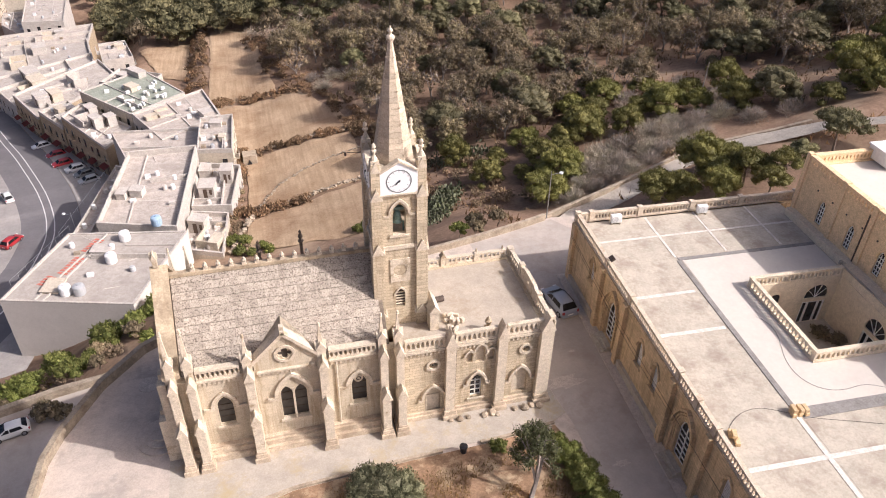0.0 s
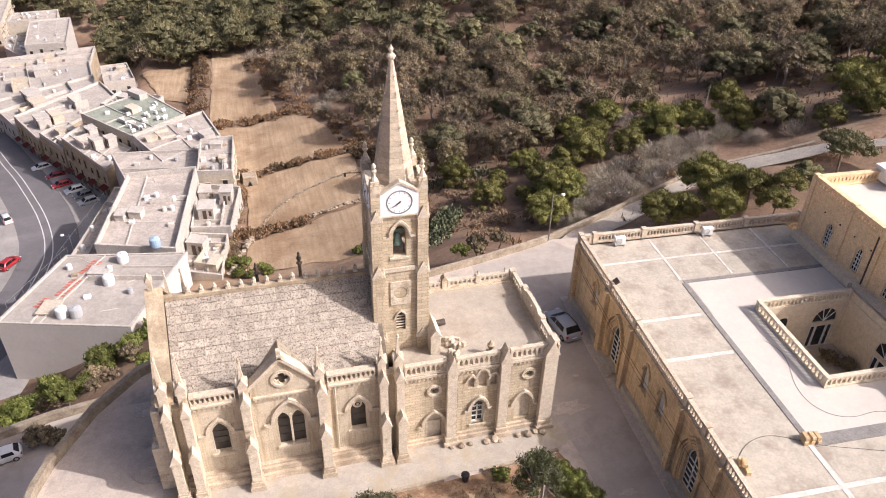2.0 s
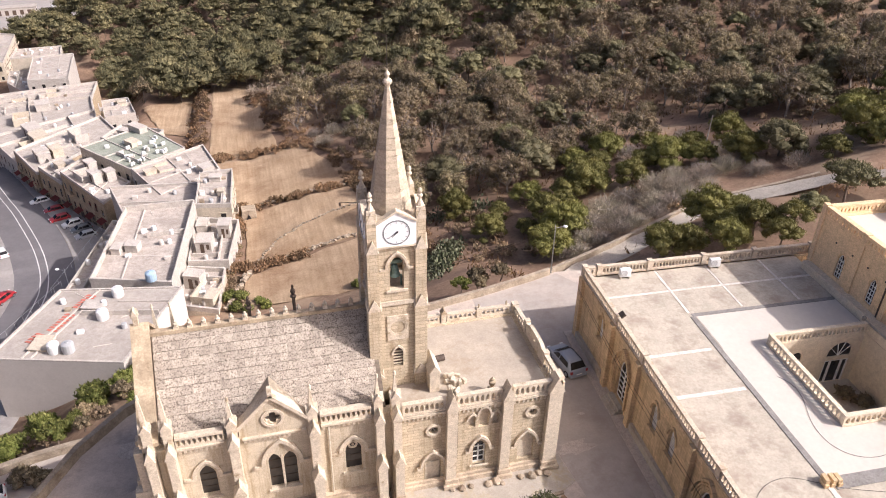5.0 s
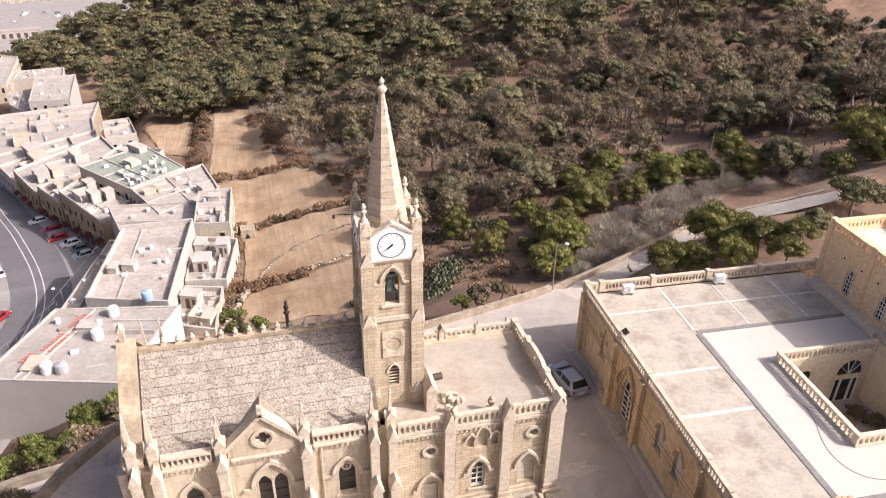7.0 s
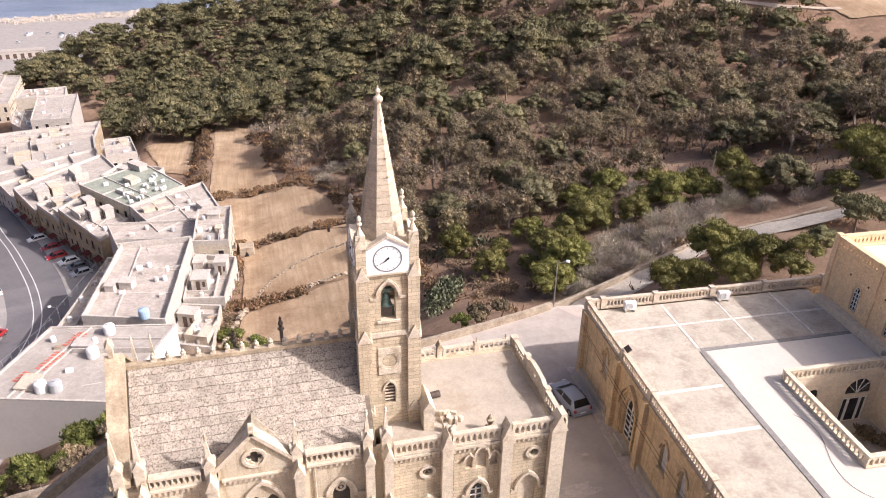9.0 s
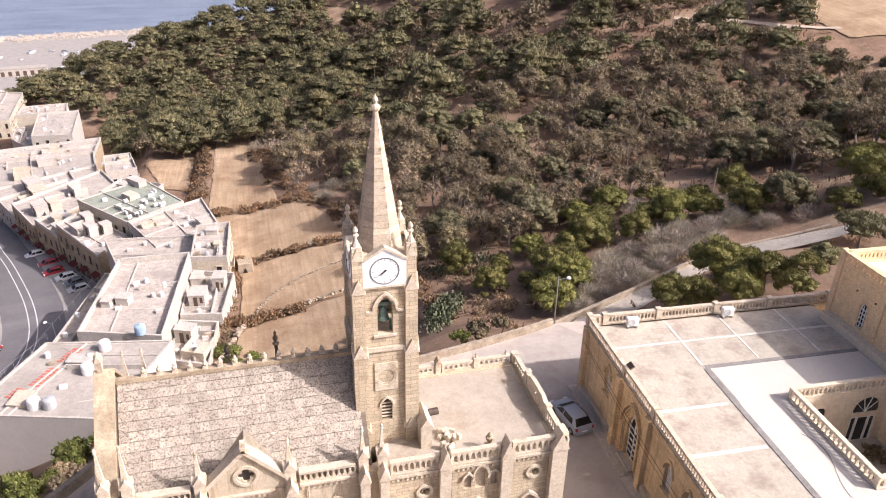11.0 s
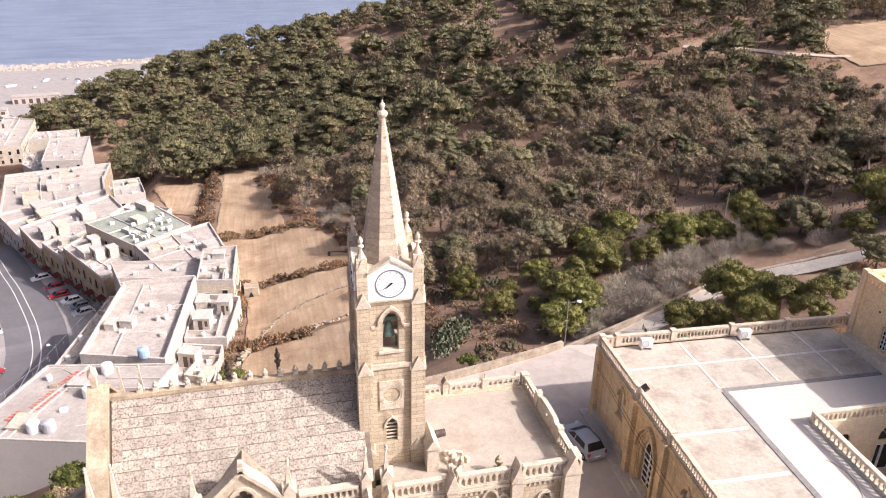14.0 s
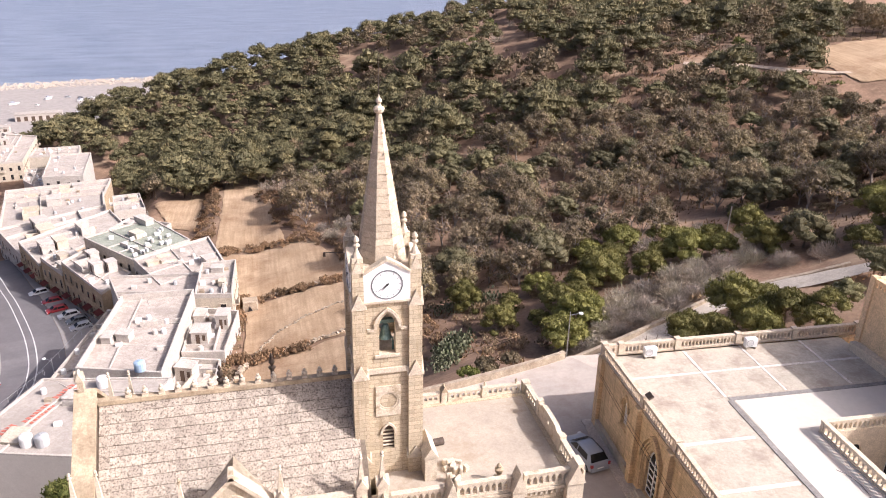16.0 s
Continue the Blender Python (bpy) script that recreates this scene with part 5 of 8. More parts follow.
# ---------------------------------------------------------------- things on the roofs
def at_convent(lx, ly, z, turn=0.0):
    return convent.matrix_world @ pose(lx, ly, z, 0, 0, turn)


def ac_unit(m, label):
    t = new("air_conditioner")
    t.matrix_world = m
    tagged(t, label, "air conditioner", "roof air conditioners")
    bm = bmesh.new()
    box(bm, -0.5, 0.5, -0.22, 0.22, 0.18, 0.95)
    bmesh.ops.bevel(bm, geom=bm.edges[:], offset=0.03, segments=1, affect="EDGES")
    part("casing", bm, M_PLASTIC, t)
    bm = bmesh.new()
    plate(bm, circle(-0.15, 0.56, 0.3, 18), [circle(-0.15, 0.56, 0.26, 18)], -0.245, -0.22)
    for k in range(4):
        box(bm, -0.42, 0.12, -0.24, -0.225, 0.38 + 0.1 * k, 0.4 + 0.1 * k)
    part("fan_grille", bm, M_STEEL, t)
    for x in (-0.38, 0.38):
        bm = bmesh.new()
        box(bm, x - 0.06, x + 0.06, -0.25, 0.25, 0, 0.18)
        part("foot", bm, M_ROOFDECK, t)
    return t


ac_unit(at_convent(3.5, -1.0, RZ + 0.02, -3), "white air conditioner on the convent roof beside the parapet")
ac_unit(at_convent(12.2, -0.95, RZ + 0.02, -3), "white air conditioner on the convent roof beside the parapet")

random.seed(3)
stack = bmesh.new()
box(stack, -0.32, 0.32, -0.15, 0.15, 0, 0.28)
bmesh.ops.bevel(stack, geom=stack.edges[:], offset=0.015, segments=1, affect="EDGES")
proto = part("building_block", stack, M_BLOCK)
tagged(proto, "cut yellow limestone block stacked on the roof", "stone block", "stacked stone blocks")
proto.matrix_world = at_convent(6.3, -25.2, RZ + 0.03, 85)
for lx, ly, z, a in ((6.75, -25.2, 0, 88), (7.2, -25.25, 0, 92), (6.35, -25.1, 0.29, 84), (6.8, -25.15, 0.29, 90), (7.15, -25.2, 0.29, 87), (1.2, -26.0, 0, 70), (1.28, -26.7, 0, 72), (1.22, -26.3, 0.29, 70)):
    copy_thing(proto, at_convent(lx, ly, RZ + 0.035 + z, a))

cu = bpy.data.curves.new("roof_cable", "CURVE")
cu.dimensions, cu.bevel_depth = "3D", 0.012
for pts in (((9.3, -15.5), (10.0, -16.3), (9.9, -18.0), (8.9, -19.8), (8.6, -22.0), (9.6, -23.6), (11.5, -24.0), (13.2, -23.4), (15.5, -25.0), (17.5, -26.5), (21, -25)),
            ((1.3, -25.6), (2.2, -24.6), (4.0, -24.0), (5.4, -24.6), (7.5, -25.9), (10.0, -26.5), (12, -27.2))):
    sp = cu.splines.new("NURBS")
    sp.points.add(len(pts) - 1)
    sp.use_endpoint_u, sp.order_u = True, 4
    for p, (x, y) in zip(sp.points, pts):
        p.co = (x, y, RZ + 0.05, 1)
cu.materials.append(M_BLACK)
cable = new("roof_cable", cu)
cable.matrix_world = convent.matrix_world.copy()
tagged(cable, "thin dark cable lying in loops on the roof", "cable")

for y0, z0, y1, z1, sag in ((-0.6, 5.4, -21.0, 4.4, 0.35), (-0.6, 5.2, -21.0, 4.0, 0.5), (-21.0, 4.4, -36.0, 4.9, 0.3)):
    cu = bpy.data.curves.new("facade_cable", "CURVE")
    cu.dimensions, cu.bevel_depth = "3D", 0.014
    sp = cu.splines.new("POLY")
    sp.points.add(10)
    for i, q in enumerate(sp.points):
        f = i / 10
        q.co = (-0.48, y0 + (y1 - y0) * f, z0 + (z1 - z0) * f - 4 * sag * f * (1 - f), 1)
    cu.materials.append(M_BLACK)
    cable = new("facade_cable", cu)
    cable.matrix_world = convent.matrix_world.copy()
    tagged(cable, "thin black cable strung along the convent front", "cable", "facade cables")

fl = thing("floodlight", (0, 0, 0), "dark floodlight on the convent parapet facing the lane", "floodlight")
fl.matrix_world = at_convent(0.2, -7.75, RZ + 0.98)
bm = bmesh.new()
box(bm, -0.22, 0.22, -0.3, 0.3, 0.28, 0.42)
bmesh.ops.rotate(bm, verts=bm.verts, cent=(0, 0, 0.35), matrix=Matrix.Rotation(radians(-35), 3, "Y"))
part("lamp_head", bm, M_IRON, fl)
bm = bmesh.new()
tube(bm, (0, 0, 0), (0, 0, 0.3), 0.03)
part("bracket", bm, M_IRON, fl)

# clutter on the church terrace
jar = thing("terracotta_barrel", (-7.1, 5.2, TER_Z), "dark rusty drum lying on the terrace floor", "drum")
bm = bmesh.new()
tube(bm, (-0.35, 0, 0.26), (0.3, 0.08, 0.26), 0.25, 12)
part("body", bm, M_IRON, jar)
bm = bmesh.new()
tube(bm, (-0.75, -0.25, 0.14), (-0.45, -0.3, 0.14), 0.13, 8)
part("lid", bm, M_BLACK, jar)
random.seed(8)
pro2 = None
for i in range(13):
    x, y = random.uniform(-7.4, -5.9), random.uniform(1.3, 3.4)
    if pro2 is None:
        bm = bmesh.new()
        box(bm, -0.22, 0.22, -0.15, 0.15, 0, 0.3)
        bmesh.ops.bevel(bm, geom=bm.edges[:], offset=0.04, segments=1, affect="EDGES")
        pro2 = part("carved_stone", bm, M_TRIM)
        tagged(pro2, "loose pale carved stone on the church terrace", "stone", "loose stones on the terrace")
        pro2.matrix_world = pose(x, y, TER_Z, 0, 0, 20)
    else:
        c = copy_thing(pro2, pose(x, y, TER_Z, 0, 0, random.uniform(0, 180)))
        c.scale = (random.uniform(0.6, 1.5), random.uniform(0.6, 1.2), random.uniform(0.6, 2.2))
urn = thing("stone_urn", (-4.4, 1.2, TER_Z), "weathered stone urn standing on the terrace", "urn")
bm = bmesh.new()
box(bm, -0.24, 0.24, -0.24, 0.24, 0, 0.35)
lathe(bm, 0, 0, [(0.14, 0.35), (0.1, 0.5), (0.24, 0.75), (0.27, 0.95), (0.12, 1.05), (0.17, 1.15), (0.03, 1.35)], 10)
part("body", bm, M_RIDGE, urn)
shed = thing("stair_turret", (-8.3, 3.0, TER_Z), "small gabled stone stair head against the tower", "stair turret")
bm = bmesh.new()
box(bm, -0.35, 0.35, -0.9, 0.9, 0, 1.7)
gablet(bm, -0.45, 0.45, -1.0, 1.0, 1.68, 0.7)
part("body", bm, M_TRIM, shed)

# round stone steps and a manhole by the west door
stairs = thing("round_steps", (-29.2, 2.9, 0), "round grey stone steps before the west door", "steps")
for i in range(3):
    bm = bmesh.new()
    prism(bm, ring_pts(0, 0, 1.75 - 0.55 * i, 28), 0.02 + 0.16 * i, 0.18 + 0.16 * i)
    part("step", bm, M_PAVE, stairs)
mh = thing("manhole_cover", (-30.4, 8.8, 0.004), "pale round manhole slab in the forecourt", "manhole")
bm = bmesh.new()
prism(bm, ring_pts(0, 0, 0.85, 24), 0, 0.03)
part("slab", bm, M_PATCH, mh)


# ---------------------------------------------------------------- cars
def car(m, mat, label, length=3.9, width=1.7, height=1.46):
    t = new("car")
    t.matrix_world = m
    tagged(t, label, "car", "parked cars")
    L, W = length / 2, width / 2
    # body lofted through cross sections: place, half width, sill, waist and top
    stations = ((-L, 0.8, 0.4, 0.72, 0.78), (-L + 0.06, 0.93, 0.26, 0.84, 0.93), (-L + 0.3, 0.98, 0.2, 0.92, 1.12), (-L + 0.7, 1.0, 0.2, 0.94, height - 0.07), (-L + 1.15, 1.0, 0.2, 0.94, height),
                (0.15, 1.0, 0.2, 0.93, height - 0.01), (L - 1.72, 1.0, 0.2, 0.92, height - 0.1), (L - 1.0, 0.99, 0.2, 0.9, 1.0), (L - 0.55, 0.96, 0.2, 0.82, 0.92), (L - 0.15, 0.9, 0.22, 0.7, 0.78), (L, 0.74, 0.34, 0.56, 0.62))
    bm = bmesh.new()
    rows = []
    for x, k, sill, waist, top in stations:
        w = W * k
        cab = 1.0 - 0.3 * clamp01((top - waist) / 0.5)
        half = [(w * 0.9, sill), (w, sill + 0.16), (w, waist - 0.12), (w * 0.97, waist), (w * cab, waist + (top - waist) * 0.8), (w * (cab - 0.12), waist + (top - waist) * 0.97), (w * 0.35, top)]
        rows.append([bm.verts.new((x, y, z)) for y, z in half] + [bm.verts.new((x, -y, z)) for y, z in half[::-1]])
    n = len(rows[0])
    for a, b in zip(rows, rows[1:]):
        for i in range(n):
            bm.faces.new((a[i], a[(i + 1) % n], b[(i + 1) % n], b[i]))
    bm.faces.new(rows[0])
    bm.faces.new(rows[-1][::-1])
    for f in bm.faces:
        f.smooth = True
    part("body", bm, mat, t)
    # glass
    bm = bmesh.new()
    def quad(*p):
        bm.faces.new([bm.verts.new(q) for q in p])
    e = 0.012
    w9, w8 = W * 0.84, W * 0.68
    quad((-L + 0.17, -w9, 1.03), (-L + 0.17, w9, 1.03), (-L + 0.62, w8 * 0.95, height - 0.09), (-L + 0.62, -w8 * 0.95, height - 0.09))
    quad((L - 0.98 + e, -w9, 1.03), (L - 0.98 + e, w9, 1.03), (L - 1.66 + e, w8, height - 0.09), (L - 1.66 + e, -w8, height - 0.09))
    for s in (-1, 1):
        yb, yt = s * (W * 0.965 + e), s * (W * 0.77 + e)
        quad((-L + 0.62, yb * 0.985, 0.99), (-0.1, yb * 0.985, 0.99), (-0.1, yt, height - 0.13), (-L + 0.8, yt, height - 0.13))
        quad((0.0, yb * 0.985, 0.99), (L - 1.15, yb * 0.985, 0.99), (L - 1.75, yt, height - 0.13), (0.0, yt, height - 0.13))
    bmesh.ops.solidify(bm, geom=bm.faces[:], thickness=0.01)
    pieces("window", bm, M_GLASS, t, "dark car window")
    for sx in (-L + 0.65, L - 0.75):
        for s in (-1, 1):
            bm = bmesh.new()
            tube(bm, (sx, s * (W - 0.2), 0.31), (sx, s * (W + 0.01), 0.31), 0.31, 16)
            wheel = part("wheel", bm, M_TYRE, t, "black tyre")
            bm = bmesh.new()
            tube(bm, (sx, s * (W - 0.02), 0.31), (sx, s * (W + 0.02), 0.31), 0.19, 12)
            part("rim", bm, M_STEEL, wheel)
    for s in (-1, 1):
        bm = bmesh.new()
        box(bm, -L - 0.01, -L + 0.12, s * W * 0.83 - 0.1, s * W * 0.83 + 0.1, 0.68, 0.92)
        part("tail_light", bm, M_CARRED, t, "red tail light")
        bm = bmesh.new()
        box(bm, L - 0.16, L + 0.01, s * W * 0.72 - 0.16, s * W * 0.72 + 0.16, 0.6, 0.76)
        part("headlight", bm, M_PLASTIC, t, "clear headlight")
    bm = bmesh.new()
    box(bm, -L - 0.02, -L + 0.05, -0.26, 0.26, 0.5, 0.61)
    part("number_plate", bm, M_PLASTIC, t, "blank pale number plate")
    bm = bmesh.new()
    box(bm, -L - 0.03, -L + 0.15, -W * 0.9, W * 0.9, 0.28, 0.46)
    box(bm, L - 0.15, L + 0.03, -W * 0.9, W * 0.9, 0.26, 0.44)
    pieces("bumper", bm, mat, t)
    return t


car(pose(5.75, 10.35, 0.012, 0, 0, 99), M_CARBLUE, "silver-blue hatchback parked in the lane beside the church", 4.1, 1.78, 1.52)


def on_ground(x, y, turn, lift=0.45):
    return pose(x, y, ground_z(x, y) + lift, 0, 0, turn)

bm = bmesh.new()
box(bm, -1.05, -0.02, -60, 0.3, 0.0, 0.09)
foot = part("pavement", bm, M_PATCH)
foot.matrix_world = convent.matrix_world.copy()
tagged(foot, "pale narrow pavement along the convent wall", "pavement", kind="structure")


# ---------------------------------------------------------------- the village street
def ribbon(name, centre, width, mat, label, lift, category="road", side=0.0):
    """A band along a plan line that lies on the ground."""
    pts = []
    for i in range(len(centre) - 1):
        a, b = centre[max(i - 1, 0)], centre[i]
        c, d = centre[i + 1], centre[min(i + 2, len(centre) - 1)]
        for k in range(8):
            t = k / 8
            pts.append(tuple(0.5 * (2 * b[j] + (c[j] - a[j]) * t + (2 * a[j] - 5 * b[j] + 4 * c[j] - d[j]) * t * t + (3 * b[j] - a[j] - 3 * c[j] + d[j]) * t ** 3) for j in range(2)))
    pts.append(centre[-1])
    verts, across = [], 6
    for i, p in enumerate(pts):
        q0, q1 = pts[max(i - 1, 0)], pts[min(i + 1, len(pts) - 1)]
        d = (Vector(q1) - Vector(q0)).normalized()
        nrm = Vector((-d.y, d.x))
        zc = ground_z(*p)
        for k in range(across + 1):
            o = side + width * (k / across - 0.5)
            x, y = p[0] + nrm.x * o, p[1] + nrm.y * o
            verts.append((x, y, zc + lift))
    w = across + 1
    faces = [(i * w + k, i * w + k + 1, (i + 1) * w + k + 1, (i + 1) * w + k) for i in range(len(pts) - 1) for k in range(across)]
    me = bpy.data.meshes.new(name)
    me.from_pydata(verts, [], faces)
    me.materials.append(mat)
    return tagged(new(name, me), label, category, kind="structure")


STREET = [(-94, 182), (-86, 164), (-75.5, 140.4), (-66.8, 118.8), (-62.8, 104.8), (-62.0, 93), (-64.5, 78), (-70.5, 61), (-80, 40)]
ribbon("road", STREET, 11.5, M_ASPHALT, "dark asphalt street curving through the village", 0.9)
ribbon("road", STREET, 0.22, M_LINE, "white painted road line", 0.93, "road line", 0.75)
ribbon("road", STREET, 0.22, M_LINE, "white painted road line", 0.93, "road line", -0.75)
ribbon("pavement", STREET, 5.5, M_SQUARE, "pale paved parking strip before the houses", 0.98, "pavement", -8.2)
ribbon("pavement", STREET, 16, M_SQUARE, "pale paved forecourt inside the bend", 0.98, "pavement", 13.8)

for x, y, a, mat, lab in ((-71.8, 147.4, 205, M_CARWHITE, "white car parked by the village street"), (-67.3, 140.2, 200, M_CARRED, "red car parked by the village street"),
                          (-64.8, 133.8, 205, M_CARRED, "red car parked by the village street"), (-61.2, 129.2, 205, M_CARWHITE, "white car parked by the village street"),
                          (-58.8, 125.6, 205, M_CARGREY, "grey car parked by the village street"), (-57.2, 121.4, 205, M_CARSILVER, "silver car parked by the village street"),
                          (-73.1, 117.3, 115, M_CARWHITE, "white car on the paved forecourt"), (-68.3, 97.4, 60, M_CARRED, "dark red car on the paved forecourt")):
    car(on_ground(x, y, a, 1.1), mat, lab, 4.5, 1.85, 1.6)
car(pose(-49.0, 24.6, -18.95, 0, 0, 195), M_CARWHITE, "white car parked on the lower ramp")

# lower ramp west of the forecourt
bm = bmesh.new()
prism(bm, [(-60, 0), (-38, 4), (-36.5, 14), (-31, 27), (-36, 31.2), (-45, 29.4), (-62, 24)], -30, -19.0)
tagged(part("road", bm, M_ROAD), "grey lower ramp road below the forecourt", "road", kind="structure")
wall_run([(-64, 23.5), (-50.4, 27.8), (-44.9, 29.5), (-38, 31.0)], -28, [-18.0, -18.0, -18.0, -18.2], 0.7, M_RUBBLE, "wall_west", "pale rubble parapet of the lower ramp")


# ---------------------------------------------------------------- village houses
def house(corners, roof_z, base_z, wall_mat, roof_mat, label, parapet=0.7, doors=(), cubes=(), thick=0.35, floors=0, faces=(0,), yards=1, rooms=1):
    """A flat-roofed house over a four-cornered plan: walls, roof, parapet, windows and roof rooms."""
    cx, cy = sum(p[0] for p in corners) / 4, sum(p[1] for p in corners) / 4
    t = thing("house", (cx, cy, base_z), label, "house", "village houses")
    loc = [(x - cx, y - cy) for x, y in corners]
    h = roof_z - base_z
    inner = []
    for i, p in enumerate(loc):
        v = Vector(p)
        inner.append(tuple(v * (1 - thick / max(v.length, 1) * 1.35)))
    bm = bmesh.new()
    prism(bm, loc, 0, h)
    part("wall", bm, wall_mat, t)
    bm = bmesh.new()
    lo_o, lo_i = [bm.verts.new((*p, h)) for p in loc], [bm.verts.new((*p, h)) for p in inner]
    hi_o, hi_i = [bm.verts.new((*p, h + parapet)) for p in loc], [bm.verts.new((*p, h + parapet)) for p in inner]
    for i in range(4):
        j = (i + 1) % 4
        bm.faces.new((lo_o[i], lo_o[j], hi_o[j], hi_o[i]))
        bm.faces.new((lo_i[j], lo_i[i], hi_i[i], hi_i[j]))
        bm.faces.new((hi_o[i], hi_o[j], hi_i[j], hi_i[i]))
    part("parapet", bm, M_WHITE, t)
    bm = bmesh.new()
    prism(bm, [tuple(Vector(p) * 0.985) for p in inner], h - 0.05, h + 0.04)
    part("roof", bm, roof_mat, t)
    for fx, fy, sx, sy, sz in cubes:
        # fx, fy: place between the corners; sizes in metres
        px = (loc[0][0] * (1 - fx) + loc[1][0] * fx) * (1 - fy) + (loc[3][0] * (1 - fx) + loc[2][0] * fx) * fy
        py = (loc[0][1] * (1 - fx) + loc[1][1] * fx) * (1 - fy) + (loc[3][1] * (1 - fx) + loc[2][1] * fx) * fy
        d = Vector((loc[1][0] - loc[0][0], loc[1][1] - loc[0][1]))
        ang = math.atan2(d.y, d.x)
        bm = bmesh.new()
        box(bm, -sx / 2, sx / 2, -sy / 2, sy / 2, 0, sz)
        box(bm, -sx / 2 - 0.12, sx / 2 + 0.12, -sy / 2 - 0.12, sy / 2 + 0.12, sz, sz + 0.16)
        bmesh.ops.transform(bm, matrix=pose(px, py, h + 0.03, 0, 0, math.degrees(ang)), verts=bm.verts)
        room = part("roof_room", bm, random.choice((M_WHITE, M_CREAM, M_WHITE)), t, "pale washroom on the flat roof")
        if sz > 1.8:
            bm = bmesh.new()
            box(bm, -sx * 0.2, sx * 0.05, -sy / 2 - 0.03, -sy / 2 + 0.02, 0.1, min(sz - 0.3, 2.1))
            box(bm, sx * 0.2, sx * 0.38, -sy / 2 - 0.03, -sy / 2 + 0.02, 0.9, min(sz - 0.3, 2.0))
            bmesh.ops.transform(bm, matrix=pose(px, py, h + 0.03, 0, 0, math.degrees(ang)), verts=bm.verts)
            part("door", bm, M_WOODDARK, room)
    # walled yards, stair heads, low dividing walls and clutter on the roof
    def on_roof(fx, fy):
        return Vector(inner[0]).lerp(Vector(inner[1]), fx).lerp(Vector(inner[3]).lerp(Vector(inner[2]), fx), fy)
    d = (Vector(loc[1]) - Vector(loc[0])).normalized()
    turn = math.degrees(math.atan2(d.y, d.x))
    for k in range(yards):
        p = on_roof(random.uniform(0.2, 0.8), random.uniform(0.2, 0.8))
        sx, sy, sz = random.uniform(1.6, 3.2), random.uniform(1.5, 2.8), random.choice((0.7, 1.1, 1.5, 2.2))
        bm = bmesh.new()
        box(bm, -sx, sx, -sy, -sy + 0.22, 0, sz)
        box(bm, -sx, -sx + 0.22, -sy + 0.22, sy, 0, sz)
        box(bm, sx - 0.22, sx, -sy + 0.22, sy, 0, sz * random.uniform(0.6, 1.0))
        bmesh.ops.transform(bm, matrix=pose(p.x, p.y, h + 0.03, 0, 0, turn), verts=bm.verts)
        part("yard_wall", bm, random.choice((M_WHITE, M_WHITE, M_CREAM)), t)
    for k in range(rooms):
        p = on_roof(random.uniform(0.15, 0.85), random.uniform(0.15, 0.85))
        sx, sy, sz = random.uniform(0.9, 1.8), random.uniform(0.9, 1.6), random.choice((1.2, 2.2, 2.5))
        bm = bmesh.new()
        box(bm, -sx, sx, -sy, sy, 0, sz)
        box(bm, -sx - 0.1, sx + 0.1, -sy - 0.1, sy + 0.1, sz, sz + 0.14)
        m = pose(p.x, p.y, h + 0.03, 0, 0, turn)
        bmesh.ops.transform(bm, matrix=m, verts=bm.verts)
        room = part("roof_room", bm, random.choice((M_WHITE, M_CREAM, M_WHITE)), t, "pale stair head on the flat roof")
        if sz > 2:
            bm = bmesh.new()
            box(bm, -0.45, 0.45, -sy - 0.03, -sy + 0.02, 0.05, 1.95)
            bmesh.ops.transform(bm, matrix=m, verts=bm.verts)
            part("door", bm, M_WOODDARK, room)
    for k in range(4 if h > 6 else 1):
        f = random.uniform(0.2, 0.8)
        i = random.choice((0, 1))
        p, q = Vector(inner[i]).lerp(Vector(inner[i + 1]), f), Vector(inner[(i + 3) % 4]).lerp(Vector(inner[(i + 2) % 4]), f + random.uniform(-0.1, 0.1))
        if random.random() < 0.5:
            q = p.lerp(q, random.uniform(0.3, 0.7))
        d = (q - p).normalized()
        nn = Vector((-d.y, d.x)) * 0.1
        bm = bmesh.new()
        prism(bm, [tuple(p - nn), tuple(q - nn), tuple(q + nn), tuple(p + nn)], h, h + random.choice((0.12, 0.3, 0.9)))
        part("dividing_wall", bm, M_WHITE, t)
    for k in range(9 if h > 6 else 4):
        fx, fy = random.uniform(0.1, 0.9), random.uniform(0.1, 0.9)
        p = Vector(inner[0]).lerp(Vector(inner[1]), fx).lerp(Vector(inner[3]).lerp(Vector(inner[2]), fx), fy)
        bm = bmesh.new()
        r = random.random()
        if r < 0.4:
            lathe(bm, p.x, p.y, [(0.42, h), (0.45, h + 0.6), (0.4, h + 0.9), (0.1, h + 1.0)], 10)
            part("roof_tank", bm, random.choice((M_PLASTIC, M_CARSILVER, M_GREYWALL)), t)
        elif r < 0.7:
            box(bm, p.x - 0.5, p.x + 0.5, p.y - 0.35, p.y + 0.35, h, h + random.uniform(0.4, 0.9))
            part("roof_box", bm, random.choice((M_PLASTIC, M_GREYWALL, M_RUBBLE)), t)
        else:
            a = random.uniform(0, 3.1)
            tube(bm, (p.x, p.y, h + 0.1), (p.x + 2.6 * math.cos(a), p.y + 2.6 * math.sin(a), h + 0.1), 0.07, 5)
            part("roof_pipe", bm, M_GREYWALL, t)
